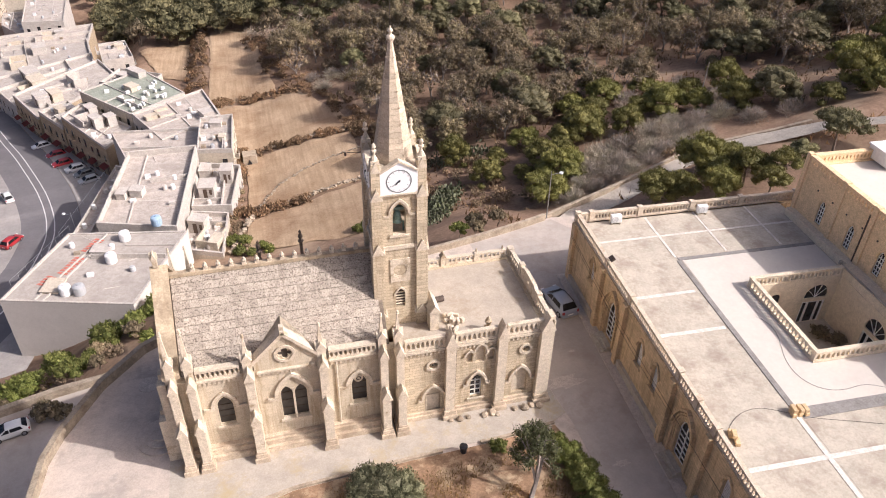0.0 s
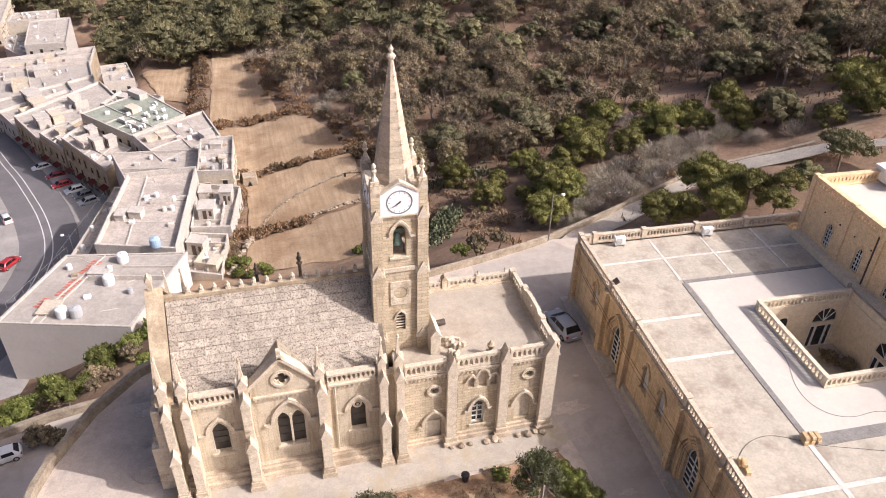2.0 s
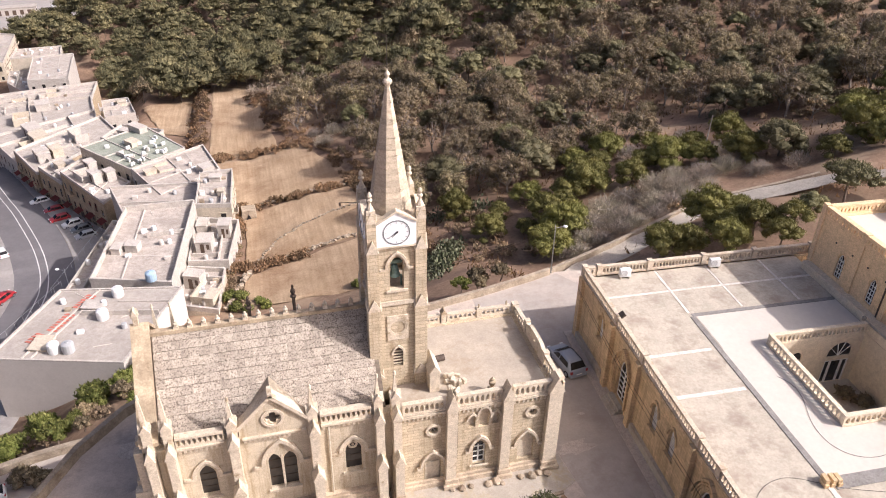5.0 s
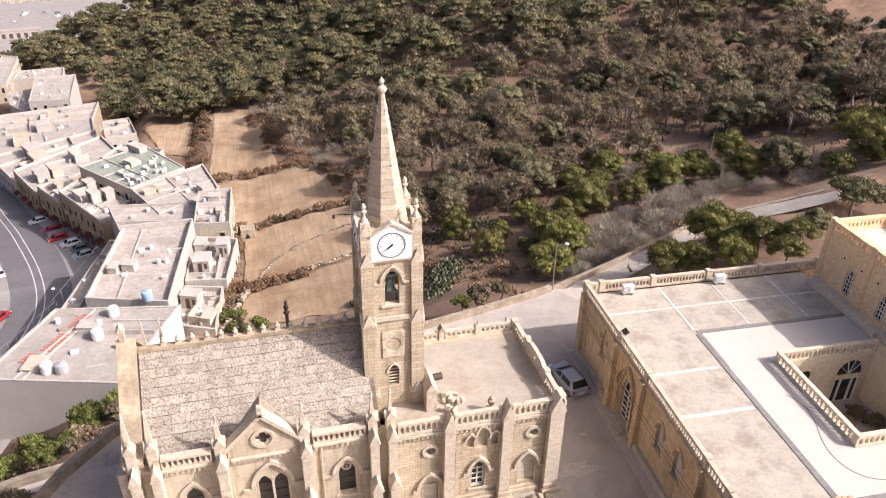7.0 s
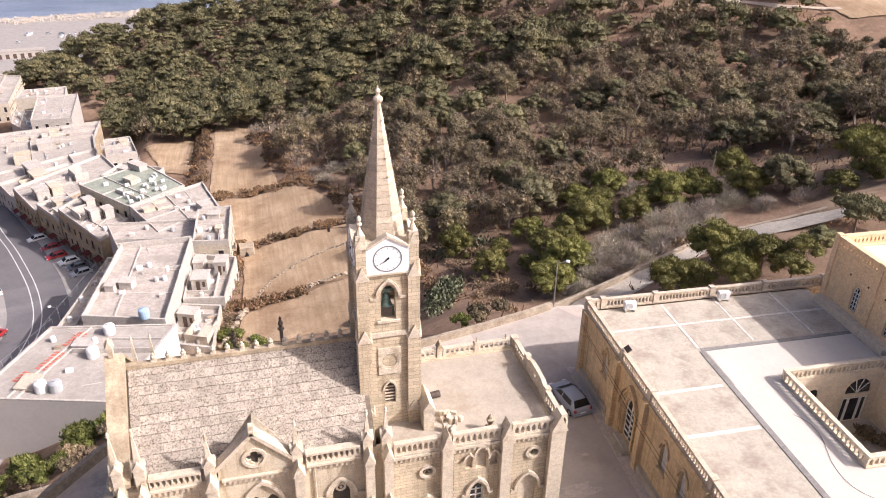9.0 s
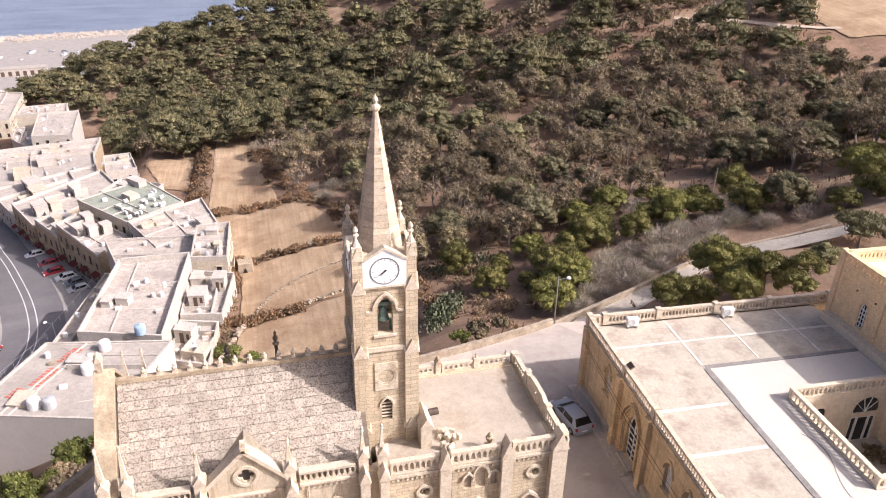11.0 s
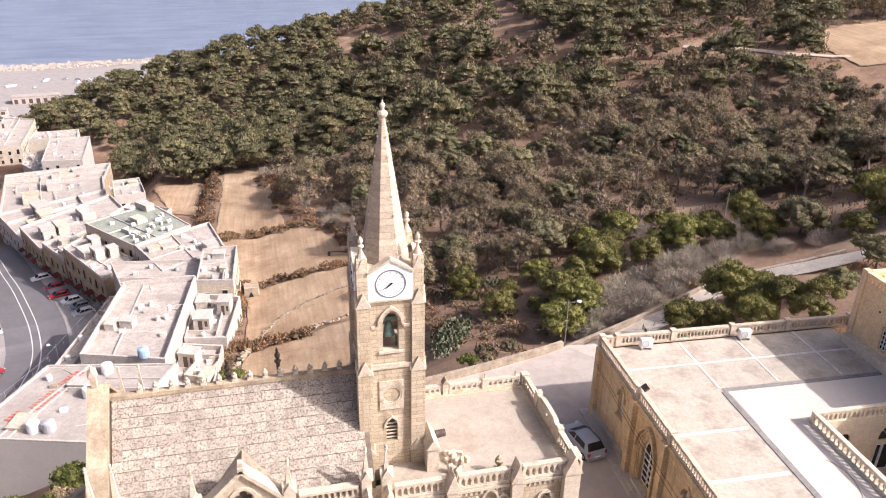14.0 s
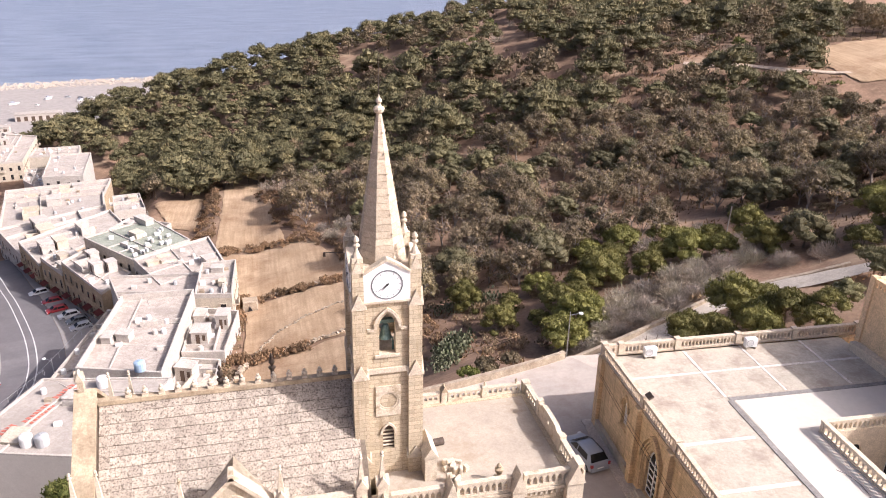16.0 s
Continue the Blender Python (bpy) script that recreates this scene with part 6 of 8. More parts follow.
    for k in faces:
        if not floors:
            break
        a, b = Vector(loc[k]), Vector(loc[(k + 1) % 4])
        d = (b - a)
        n = max(2, int(d.length / 3.0))
        dn = d.normalized()
        nrm = Vector((dn.y, -dn.x))
        if wall_mat == M_OLDSTONE and k == 0:
            # shop openings and awnings at the pavement
            for i in range(n):
                c = a + d * (i + 0.5) / n
                zs = ground_z(cx + c.x, cy + c.y) + 1.0 - base_z
                m = Matrix.Translation((c.x, c.y, zs)) @ Matrix(((dn.x, -nrm.x, 0, 0), (dn.y, -nrm.y, 0, 0), (0, 0, 1, 0), (0, 0, 0, 1)))
                bm = bmesh.new()
                box(bm, -0.95, 0.95, -0.04, 0.2, 0, 2.4)
                bmesh.ops.transform(bm, matrix=m, verts=bm.verts)
                part("shop_door", bm, M_WOODDARK, t, "dark shop doorway")
                if i % 2 == 0:
                    bm = bmesh.new()
                    v = [bm.verts.new(q) for q in ((-1.3, -0.03, 3.0), (1.3, -0.03, 3.0), (1.3, -1.5, 2.5), (-1.3, -1.5, 2.5))]
                    bm.faces.new(v)
                    bmesh.ops.solidify(bm, geom=bm.faces[:], thickness=0.05)
                    bmesh.ops.transform(bm, matrix=m, verts=bm.verts)
                    part("awning", bm, random.choice((M_AWNRED, M_AWNPALE)), t, "cloth awning over the pavement")
        for f in range(floors):
            z = h - 3.4 - f * 3.6
            for i in range(n):
                c = a + d * (i + 0.5) / n
                tall = 2.1 if (i + f) % 2 else 1.5
                bm = bmesh.new()
                m = Matrix.Translation((c.x, c.y, z)) @ Matrix(((dn.x, -nrm.x, 0, 0), (dn.y, -nrm.y, 0, 0), (0, 0, 1, 0), (0, 0, 0, 1)))
                box(bm, -0.5, 0.5, -0.03, 0.2, 0, tall)
                bmesh.ops.transform(bm, matrix=m, verts=bm.verts)
                w = part("window", bm, M_GLASS, t, "dark street window")
                bm = bmesh.new()
                box(bm, -0.68, 0.68, -0.14, 0.1, tall, tall + 0.18)
                box(bm, -0.68, 0.68, -0.18, 0.1, -0.16, 0.0)
                box(bm, -0.65, -0.5, -0.06, 0.1, 0, tall)
                box(bm, 0.5, 0.65, -0.06, 0.1, 0, tall)
                bmesh.ops.transform(bm, matrix=m, verts=bm.verts)
                part("window_surround", bm, wall_mat, w)
                if tall > 2 and f < 2 and i % 4 == 1:
                    bm = bmesh.new()
                    box(bm, -1.1, 1.1, -0.9, 0.0, -0.2, -0.02)
                    box(bm, -1.1, 1.1, -0.9, -0.84, -0.02, 0.9)
                    bmesh.ops.transform(bm, matrix=m, verts=bm.verts)
                    part("balcony", bm, wall_mat, w)
    return t


random.seed(21)
house([(-59.2, 59.6), (-40.2, 54.2), (-32.8, 72.0), (-51.8, 75.6)], -27.0, -46, M_GREYWALL, M_GREYROOF, "large grey rendered house with a flat screed roof", 0.25, cubes=((0.42, 0.72, 3.0, 2.2, 0.5), (0.3, 0.2, 2.6, 3.2, 0.35)), yards=0, rooms=0)
house([(-47.8, 78.2), (-34.6, 74.0), (-31.6, 103.2), (-44.4, 103.2)], -28.2, -46, M_WHITE, M_ROOFTOP, "white flat-roofed house with high parapets", 1.2, yards=0, rooms=0, cubes=((0.35, 0.42, 2.2, 2.0, 1.4), (0.16, 0.4, 1.6, 2.4, 1.2)))
house([(-53.4, 77.2), (-48.0, 78.4), (-44.6, 103.0), (-47.5, 104.0)], -31.0, -46, M_WHITE, M_ROOFTOP, "white street-side house with a terrace roof", 0.8, yards=0, rooms=0)
house([(-34.4, 73.8), (-27.8, 71.0), (-26.5, 84.0), (-33.2, 86.0)], -32.5, -46, M_CREAM, M_ROOFTOP, "cream house with a sunken back yard", floors=2, faces=(0, 1), parapet=0.9, yards=1, rooms=0, cubes=((0.3, 0.6, 3.0, 2.4, 2.6), (0.8, 0.25, 1.6, 3.0, 1.6)))
house([(-33.0, 86.2), (-25.8, 85.0), (-23.6, 100.0), (-31.8, 103.0)], -31.8, -46, M_WHITE, M_ROOFPALE, "white house with stepped roof terraces", floors=2, faces=(0, 1), parapet=1.0, yards=1, rooms=0, cubes=((0.35, 0.35, 2.8, 3.5, 2.4), (0.75, 0.7, 2.2, 3.0, 2.8), (0.2, 0.8, 2.0, 3.0, 1.6)))
house([(-31.8, 104.6), (-24.8, 103.4), (-24.2, 120.0), (-31.2, 119.6)], -29.8, -46, M_CREAM, M_ROOFPALE, "tall cream house beside the fields", floors=3, faces=(0, 1), parapet=0.9, yards=0, rooms=0, cubes=((0.5, 0.8, 2.4, 2.0, 1.0), (0.7, 0.35, 1.2, 1.6, 1.1)))
house([(-50.2, 121.6), (-45.0, 104.6), (-32.0, 104.4), (-31.6, 119.6)], -31.8, -48, M_WHITE, M_ROOFTOP, "broad house with a worn flat roof", 0.6, yards=0, rooms=0, cubes=((0.7, 0.7, 2.5, 3.0, 0.7),))
house([(-46.6, 130.6), (-39.4, 116.0), (-27.0, 126.0), (-31.0, 141.0)], -32.0, -48, M_WHITE, M_ROOFTOP, "flat-roofed house with a brown screed roof", floors=2, faces=(0, 1), parapet=0.5, yards=1, rooms=0, cubes=((0.3, 0.15, 1.5, 2.5, 0.8), (0.85, 0.8, 3.0, 2.5, 1.4)))
house([(-59.6, 146.6), (-46.8, 131.0), (-35.2, 140.8), (-45.8, 157.4)], -32.2, -50, M_CREAM, M_GREEN, "apartment house with a green membrane roof", floors=3, faces=(0, 1), parapet=0.3, yards=0, rooms=0, cubes=((0.42, 0.52, 3.0, 2.2, 1.2), (0.08, 0.85, 5.0, 2.2, 1.4)))
house([(-63.6, 139.5), (-52.0, 121.0), (-47.2, 130.4), (-59.8, 146.2)], -35.2, -50, M_OLDSTONE, M_ROOFPALE, "old limestone street house with balconies", 0.6, floors=3, cubes=((0.3, 0.8, 3.0, 2.0, 2.2), (0.7, 0.8, 2.4, 2.0, 2.4)), faces=(0, 3))
house([(-71.0, 150.5), (-64.0, 140.0), (-60.2, 146.6), (-65.0, 156.0)], -38.6, -51, M_OLDSTONE, M_ROOFTOP, "low old stone house with an open roof yard", 0.9, floors=2, cubes=((0.4, 0.5, 2.5, 2.0, 1.8),))
house([(-80.6, 168.0), (-72.0, 152.0), (-54.5, 174.0), (-61.5, 189.0)], -40.8, -53, M_OLDSTONE, M_ROOFPALE, "house with a broad white roof above the street", yards=3, rooms=2, parapet=0.7, floors=2, cubes=((0.7, 0.3, 3.5, 2.6, 2.4),))
house([(-58.5, 166.0), (-46.4, 158.0), (-42.5, 168.0), (-54.0, 174.5)], -38.5, -52, M_CREAM, M_ROOFTOP, "pale house behind the green roof", 0.8, cubes=((0.4, 0.4, 3, 2.5, 2.2),))
house([(-61.2, 192.8), (-52.6, 194.5), (-56.1, 209.0), (-63.9, 207.5)], -43.0, -56, M_WHITE, M_ROOFPALE, "white corner house by the field", floors=2, faces=(0, 1), parapet=0.8, yards=1, rooms=0, cubes=((0.7, 0.7, 2.4, 2.2, 1.2),))
house([(-92.5, 190.0), (-81.0, 169.0), (-63.0, 190.0), (-66.0, 206.0)], -45.0, -57, M_WHITE, M_ROOFPALE, "white house with pale roof rooms", yards=2, rooms=1, parapet=0.7, floors=3, cubes=((0.3, 0.35, 6.0, 4.0, 2.8), (0.62, 0.35, 5.0, 4.0, 2.6)))
house([(-98.0, 218.0), (-92.5, 191.5), (-66.5, 207.5), (-69.0, 221.0)], -45.8, -60, M_CREAM, M_GREYROOF, "long cream house with a grey roof", yards=2, rooms=1, parapet=0.9, floors=3, cubes=((0.3, 0.5, 5.0, 4.0, 2.2),))
house([(-101.2, 231.0), (-98.5, 219.0), (-69.2, 222.0), (-69.5, 238.5)], -47.0, -62, M_OLDSTONE, M_ROOFTOP, "row of old cream houses with walled roof yards", yards=5, rooms=1, parapet=1.0, floors=2)
house([(-93.9, 247.4), (-80.3, 246.8), (-82.9, 277.5), (-97.0, 275.4)], -47.5, -62, M_WHITE, M_ROOFPALE, "white block with a broad pale roof beside the pine wood", 0.5, floors=2, yards=0, rooms=0)
house([(-105.8, 278.6), (-87.8, 279.5), (-89.6, 292.1), (-106.1, 290.0)], -48.5, -64, M_CREAM, M_ROOFTOP, "cream house behind the white block", 0.6, yards=1, rooms=0)
house([(-104.5, 262.0), (-94.8, 248.0), (-97.6, 276.0), (-106.5, 276.0)], -53.0, -64, M_WHITE, M_ROOFTOP, "low white house with an open yard", 0.8, yards=1, rooms=0)
house([(-128.0, 301.0), (-115.5, 303.0), (-119.5, 345.0), (-134.0, 350.0)], -57.0, -72, M_CREAM, M_ROOFPALE, "long pale house by the harbour road", 0.7, floors=2, faces=(0, 1), yards=2, rooms=1)
aerial = thing("roof_aerial", (-89.0, 260.0, -47.45), "thin television aerial on the white roof", "aerial")
bm = bmesh.new()
tube(bm, (0, 0, 0), (0, 0, 2.2), 0.05, 5)
tube(bm, (-1.2, 0, 2.1), (1.2, 0.2, 2.1), 0.04, 5)
part("mast", bm, M_STEEL, aerial)


for i in range(12):
    x, y = -136 - 9 * (i % 4) + random.uniform(-2, 2), 338 + 19 * (i // 4) + 9 * (i % 4) + random.uniform(-3, 3)
    w, d = random.uniform(6, 9), random.uniform(6, 9)
    house([(x - w, y + 3), (x, y - d), (x + w, y - 3), (x, y + d)], random.uniform(-67, -63), -80, M_WHITE, random.choice((M_ROOFPALE, M_ROOFTOP)), "small white harbour house with a flat roof", 0.6, cubes=((0.5, 0.5, 3, 3, 1.6),))


def water_tank(x, y, z, mat, label):
    t = thing("water_tank", (x, y, z), label, "water tank", "roof water tanks")
    bm = bmesh.new()
    lathe(bm, 0, 0, [(0.85, 0.0), (0.9, 0.4), (0.88, 1.3), (0.8, 1.5)], 16)
    part("body", bm, mat, t)
    bm = bmesh.new()
    lathe(bm, 0, 0, [(0.82, 1.5), (0.6, 1.62), (0.25, 1.68), (0.22, 1.78)], 16)
    part("lid", bm, mat, t)


for x, y, z, mat, lab in ((-42.6, 71.8, -26.95, M_PLASTIC, "round white plastic water tank on a roof"), (-37.8, 75.3, -26.95, M_TANKBLUE, "round pale blue water tank on a roof"),
                          (-44.2, 66.0, -26.95, M_PLASTIC, "round white plastic water tank on a roof"), (-50.0, 59.2, -26.95, M_PLASTIC, "round white plastic water tank on a roof"),
                          (-48.0, 58.8, -26.95, M_CARSILVER, "round silver water tank on a roof")):
    water_tank(x, y, z, mat, lab)
random.seed(5)
for i in range(18):
    u, v = random.uniform(0.3, 0.95), random.uniform(0.1, 0.9)
    x = (-59.6 * (1 - u) - 46.8 * u) * (1 - v) + (-45.8 * (1 - u) - 35.2 * u) * v
    y = (146.6 * (1 - u) + 131 * u) * (1 - v) + (157.4 * (1 - u) + 140.8 * u) * v
    ac_unit(pose(x, y, -32.15, 0, 0, random.choice((40, 130, -50))), "white air conditioner on the green roof")
bm = bmesh.new()
for (x0, y0), (x1, y1), n, w in (((-51.4, 64.3), (-49.1, 68.4), 7, 0.42), ((-48.6, 69.6), (-46.6, 73.0), 6, 0.42), ((-54.0, 62.0), (-52.6, 64.2), 4, 0.4)):
    d = Vector((x1 - x0, y1 - y0)).normalized()
    q = Vector((-d.y, d.x)) * 0.85
    for k in range(n):
        c = Vector((x0, y0)).lerp(Vector((x1, y1)), (k + 0.5) / n)
        h = d * w * 0.5
        prism(bm, [tuple(c - h - q), tuple(c + h - q), tuple(c + h + q * random.uniform(0.6, 1)), tuple(c - h + q)], -26.955, -26.9)
tagged(part("roof_lettering", bm, M_REDBRICK), "row of faded red painted bars on the roof", "roof sign")
# railings on the street terraces
for a, b, z in (((-58.0, 62.5), (-51.5, 76.0), -26.6), ((-54.5, 80.0), (-49.0, 100.0), -30.2)):
    t = thing("railing", (a[0], a[1], z), "thin white roof railing above the street", "railing")
    d = Vector((b[0] - a[0], b[1] - a[1], 0))
    bm = bmesh.new()
    tube(bm, (0, 0, 1.0), (d.x, d.y, 1.0), 0.03, 5)
    part("rail", bm, M_STEEL, t)
    for i in range(9):
        bm = bmesh.new()
        p = d * i / 8
        tube(bm, (p.x, p.y, 0), (p.x, p.y, 1.0), 0.025, 5)
        part("post", bm, M_STEEL, t)

# ---------------------------------------------------------------- harbour
bm = bmesh.new()
prism(bm, [(-420, 395), (-150, 395), (-100, 430), (-60, 450), (-60, 606), (-76, 606), (-240, 566), (-420, 525)], -95, -77.2)
tagged(part("pavement", bm, M_SQUARE), "grey harbour quay with parked cars", "quay", kind="structure")
random.seed(9)
verts, faces = [], []
for i in range(3000):
    u = random.random()
    x = -76 - 240 * u
    y = 600 - 42 * u + random.uniform(-16, 8)
    s = random.uniform(0.25, 0.8)
    z = -77.5 + random.uniform(-1.5, 1.6)
    k = len(verts)
    for dx, dy, dz in ((-1, -1, -1), (1, -1, -1), (1, 1, -1), (-1, 1, -1), (-0.6, -0.7, 0.8), (0.7, -0.5, 1), (0.6, 0.7, 0.7), (-0.7, 0.5, 0.9)):
        verts.append((x + dx * s * random.uniform(0.7, 1.1), y + dy * s * random.uniform(0.7, 1.1), z + dz * s * 0.8))
    faces += [tuple(k + q for q in f) for f in ((4, 5, 6, 7), (0, 1, 5, 4), (1, 2, 6, 5), (2, 3, 7, 6), (3, 0, 4, 7))]
me = bpy.data.meshes.new("breakwater_rocks")
me.from_pydata(verts, [], faces)
me.materials.append(M_PALEROCK)
tagged(new("breakwater_rocks", me), "pale armour rocks of the harbour breakwater", "rocks", kind="stuff")
for i in range(6):
    x = -125 - random.uniform(0, 80)
    car(pose(x, 505 + (x + 125) * -0.12 + random.choice((0, 24, 40)) + random.uniform(-3, 3), -77.15, 0, 0, random.choice((80, 170, 10))), random.choice((M_CARWHITE, M_CARGREY, M_CARSILVER)), "car parked on the harbour quay")

for i in range(16):
    x = -118 - random.uniform(0, 130)
    car(pose(x, 418 + (x + 118) * -0.1 + random.choice((0, 6, 30, 36)) + random.uniform(-1, 1), -77.15, 0, 0, random.choice((80, 170, 350))), random.choice((M_CARWHITE, M_CARWHITE, M_CARGREY, M_CARSILVER, M_CARRED, M_CARBLUE)), "car parked on the harbour quay")
for x, y, w, d, hgt in ((-150, 470, 26, 7, 4.0), (-190, 462, 18, 9, 5.0), (-205, 500, 30, 6, 3.5), (-165, 440, 12, 6, 3.2)):
    t = thing("harbour_shed", (x, y, -77.2), "long low white harbour shed", "shed", "harbour sheds", turn=8)
    bm = bmesh.new()
    box(bm, -w / 2, w / 2, -d / 2, d / 2, 0, hgt)
    part("wall", bm, M_WHITE, t)
    bm = bmesh.new()
    box(bm, -w / 2 - 0.3, w / 2 + 0.3, -d / 2 - 0.3, d / 2 + 0.3, hgt, hgt + 0.35)
    part("roof", bm, M_ROOFPALE, t)
    for k in range(int(w / 4)):
        bm = bmesh.new()
        u = -w / 2 + 2 + 4 * k
        box(bm, u - 1, u + 1, -d / 2 - 0.05, -d / 2 + 0.05, 0.1, hgt * 0.7)
        part("door", bm, M_WOODDARK, t)
for x, y, a in ((-128, 482, 20), (-136, 520, 80), (-158, 530, 60), (-142, 452, 100), (-176, 515, 30), (-118, 500, 70)):
    t = thing("boat", (x, y, -77.15), "small white boat laid up on the quay", "boat", "laid-up boats", turn=a)
    bm = bmesh.new()
    prism(bm, [(-3, -0.6), (1.5, -0.7), (3.2, 0), (1.5, 0.7), (-3, 0.6)], 0.0, 1.3, [(-3.2, -1.1), (1.8, -1.15), (4.0, 0), (1.8, 1.15), (-3.2, 1.1)])
    part("hull", bm, M_CARWHITE, t)
    bm = bmesh.new()
    prism(bm, [(-1.6, -0.7), (0.8, -0.6), (0.8, 0.6), (-1.6, 0.7)], 1.3, 2.3, [(-1.4, -0.6), (0.3, -0.5), (0.3, 0.5), (-1.4, 0.6)])
    part("cabin", bm, M_CARBLUE, t)

# ---------------------------------------------------------------- stone walls in the fields
def rubble_wall(pts, n, size, label):
    """A tumbled dry-stone wall: single stones along a plan line."""
    t = thing("field_wall", (pts[0][0], pts[0][1], ground_z(*pts[0])), label, "dry-stone wall")
    base = []
    for k in range(4):
        bm = bmesh.new()
        vs = box(bm, -0.5, 0.5, -0.36, 0.36, 0, 0.62)
        for v in bm.verts:
            v.co += Vector((random.uniform(-0.14, 0.14), random.uniform(-0.1, 0.1), random.uniform(-0.1, 0.1)))
        me = bpy.data.meshes.new("stone")
        bmesh.ops.recalc_face_normals(bm, faces=bm.faces)
        bm.to_mesh(me)
        bm.free()
        me.materials.append(M_RUBBLE)
        base.append(me)
    lens = [math.dist(a, b) for a, b in zip(pts, pts[1:])]
    for i in range(n):
        s = sum(lens) * (i + random.random()) / n
        for (a, b), ln in zip(zip(pts, pts[1:]), lens):
            if s <= ln:
                break
            s -= ln
        f = min(1.0, s / ln)
        x, y = a[0] + (b[0] - a[0]) * f + random.uniform(-0.3, 0.3), a[1] + (b[1] - a[1]) * f + random.uniform(-0.3, 0.3)
        ob = new("stone", random.choice(base))
        ob.parent = t
        sc = size * random.uniform(0.5, 1.3)
        ob.location = (x - pts[0][0], y - pts[0][1], ground_z(x, y) - ground_z(*pts[0]) + 0.25 + random.choice((0, 0, 0.35)) * size)
        ob.rotation_euler = (random.uniform(-0.3, 0.3), random.uniform(-0.3, 0.3), random.uniform(0, 3.1))
        ob.scale = (sc, sc, sc)


random.seed(14)
rubble_wall([(-21.8, 85.0), (-13, 87.2), (-5, 88.4), (2, 89.5)], 150, 0.55, "tumbled dry-stone wall across the fields")
rubble_wall([(-21.5, 86.5), (-16.5, 95.5), (-8.6, 101.4), (1.8, 103.5)], 130, 0.38, "low pale dry-stone wall curving across the field")
rubble_wall([(-26.5, 72.0), (-24.5, 79.0), (-22.0, 85.2)], 90, 0.65, "pale dry-stone wall down the field edge")
rubble_wall([(-24.0, 115.0), (-12, 115.4), (2, 114.6)], 60, 0.55, "overgrown stone terrace edge")
hut = thing("stone_culvert", (-21.8, 110.5, ground_z(-21.8, 110.5)), "small ruined stone shelter at the field corner", "ruin")
bm = bmesh.new()
prism(bm, [(-1.6, -1.5), (1.6, -1.5), (1.6, 1.5), (-1.6, 1.5)], 0, 2.2, [(-1.3, -1.2), (1.3, -1.2), (1.5, 1.5), (-1.5, 1.5)])
part("wall", bm, M_RUBBLE, hut)
# the shelter is solid: a black plate stands in for the shade inside its doorway
bm = bmesh.new()
plate(bm, [(-0.7, 0.0), (0.7, 0.0), (0.0, 1.5)], [], -1.56, -1.2)
part("opening", bm, M_BLACK, hut)

# lower lane with its wall beyond the convent
ribbon("road", [(17.0, 39.5), (25.0, 46.6), (34.0, 49.2), (45.0, 52.4), (53.0, 53.2), (61.0, 50.2), (66.0, 46.8), (70.0, 41.5), (76, 34)], 3.6, M_LANE, "pale lower lane behind the convent", 0.5)
LW = [(14.0, 40.6), (21.3, 47.8), (24.7, 48.8), (32.6, 50.6), (44.0, 54.0), (47.5, 55.2)]
wall_run(LW, -30, [-11.9, -15.7, -15.4, -14.2, -12.6, -12.2], 0.5, M_RUBBLE, "wall_north", "rough pale stone wall along the lower lane")
LW = [(50.5, 57.2), (56.5, 55.4), (61.5, 53.6), (66.0, 51.4)]
wall_run(LW, -30, [ground_z(*p) + 1.0 for p in LW], 0.6, M_RUBBLE, "wall_north", "low rough stone wall beside the lane")
LANE_TREES = [(45.0, 47.7, "pine", 3.9), (37.9, 41.7, "pine", 3.2), (35.2, 42.6, "pine", 3.2), (47.0, 40.0, "pine", 3.5), (44.2, 40.7, "pine", 2.5), (40.5, 36.5, "pine", 2.7), (50.4, 37.1, "pine", 2.6), (45.5, 32.9, "pine", 2.3),
              (70.2, 66.3, "dark", 5.0), (53.1, 37.7, "dark", 2.6), (65.5, 69.5, "pine", 3.6), (48.5, 46.0, "pine", 2.8)]


def street_lamp(x, y, z, h, turn):
    t = thing("street_lamp", (x, y, z), "tall grey street lamp with a white head", "street lamp", turn=turn)
    bm = bmesh.new()
    tube(bm, (0, 0, 0), (0, 0, h), 0.11, 8, 0.06)
    part("pole", bm, M_STEEL, t)
    bm = bmesh.new()
    tube(bm, (0, 0, h - 0.5), (1.1, 0, h - 0.25), 0.035, 6)
    part("arm", bm, M_STEEL, t)
    bm = bmesh.new()
    lathe(bm, 1.35, 0, [(0.12, h - 0.42), (0.32, h - 0.3), (0.3, h - 0.16), (0.1, h - 0.08)], 10)
    part("lamp_head", bm, M_PLASTIC, t)


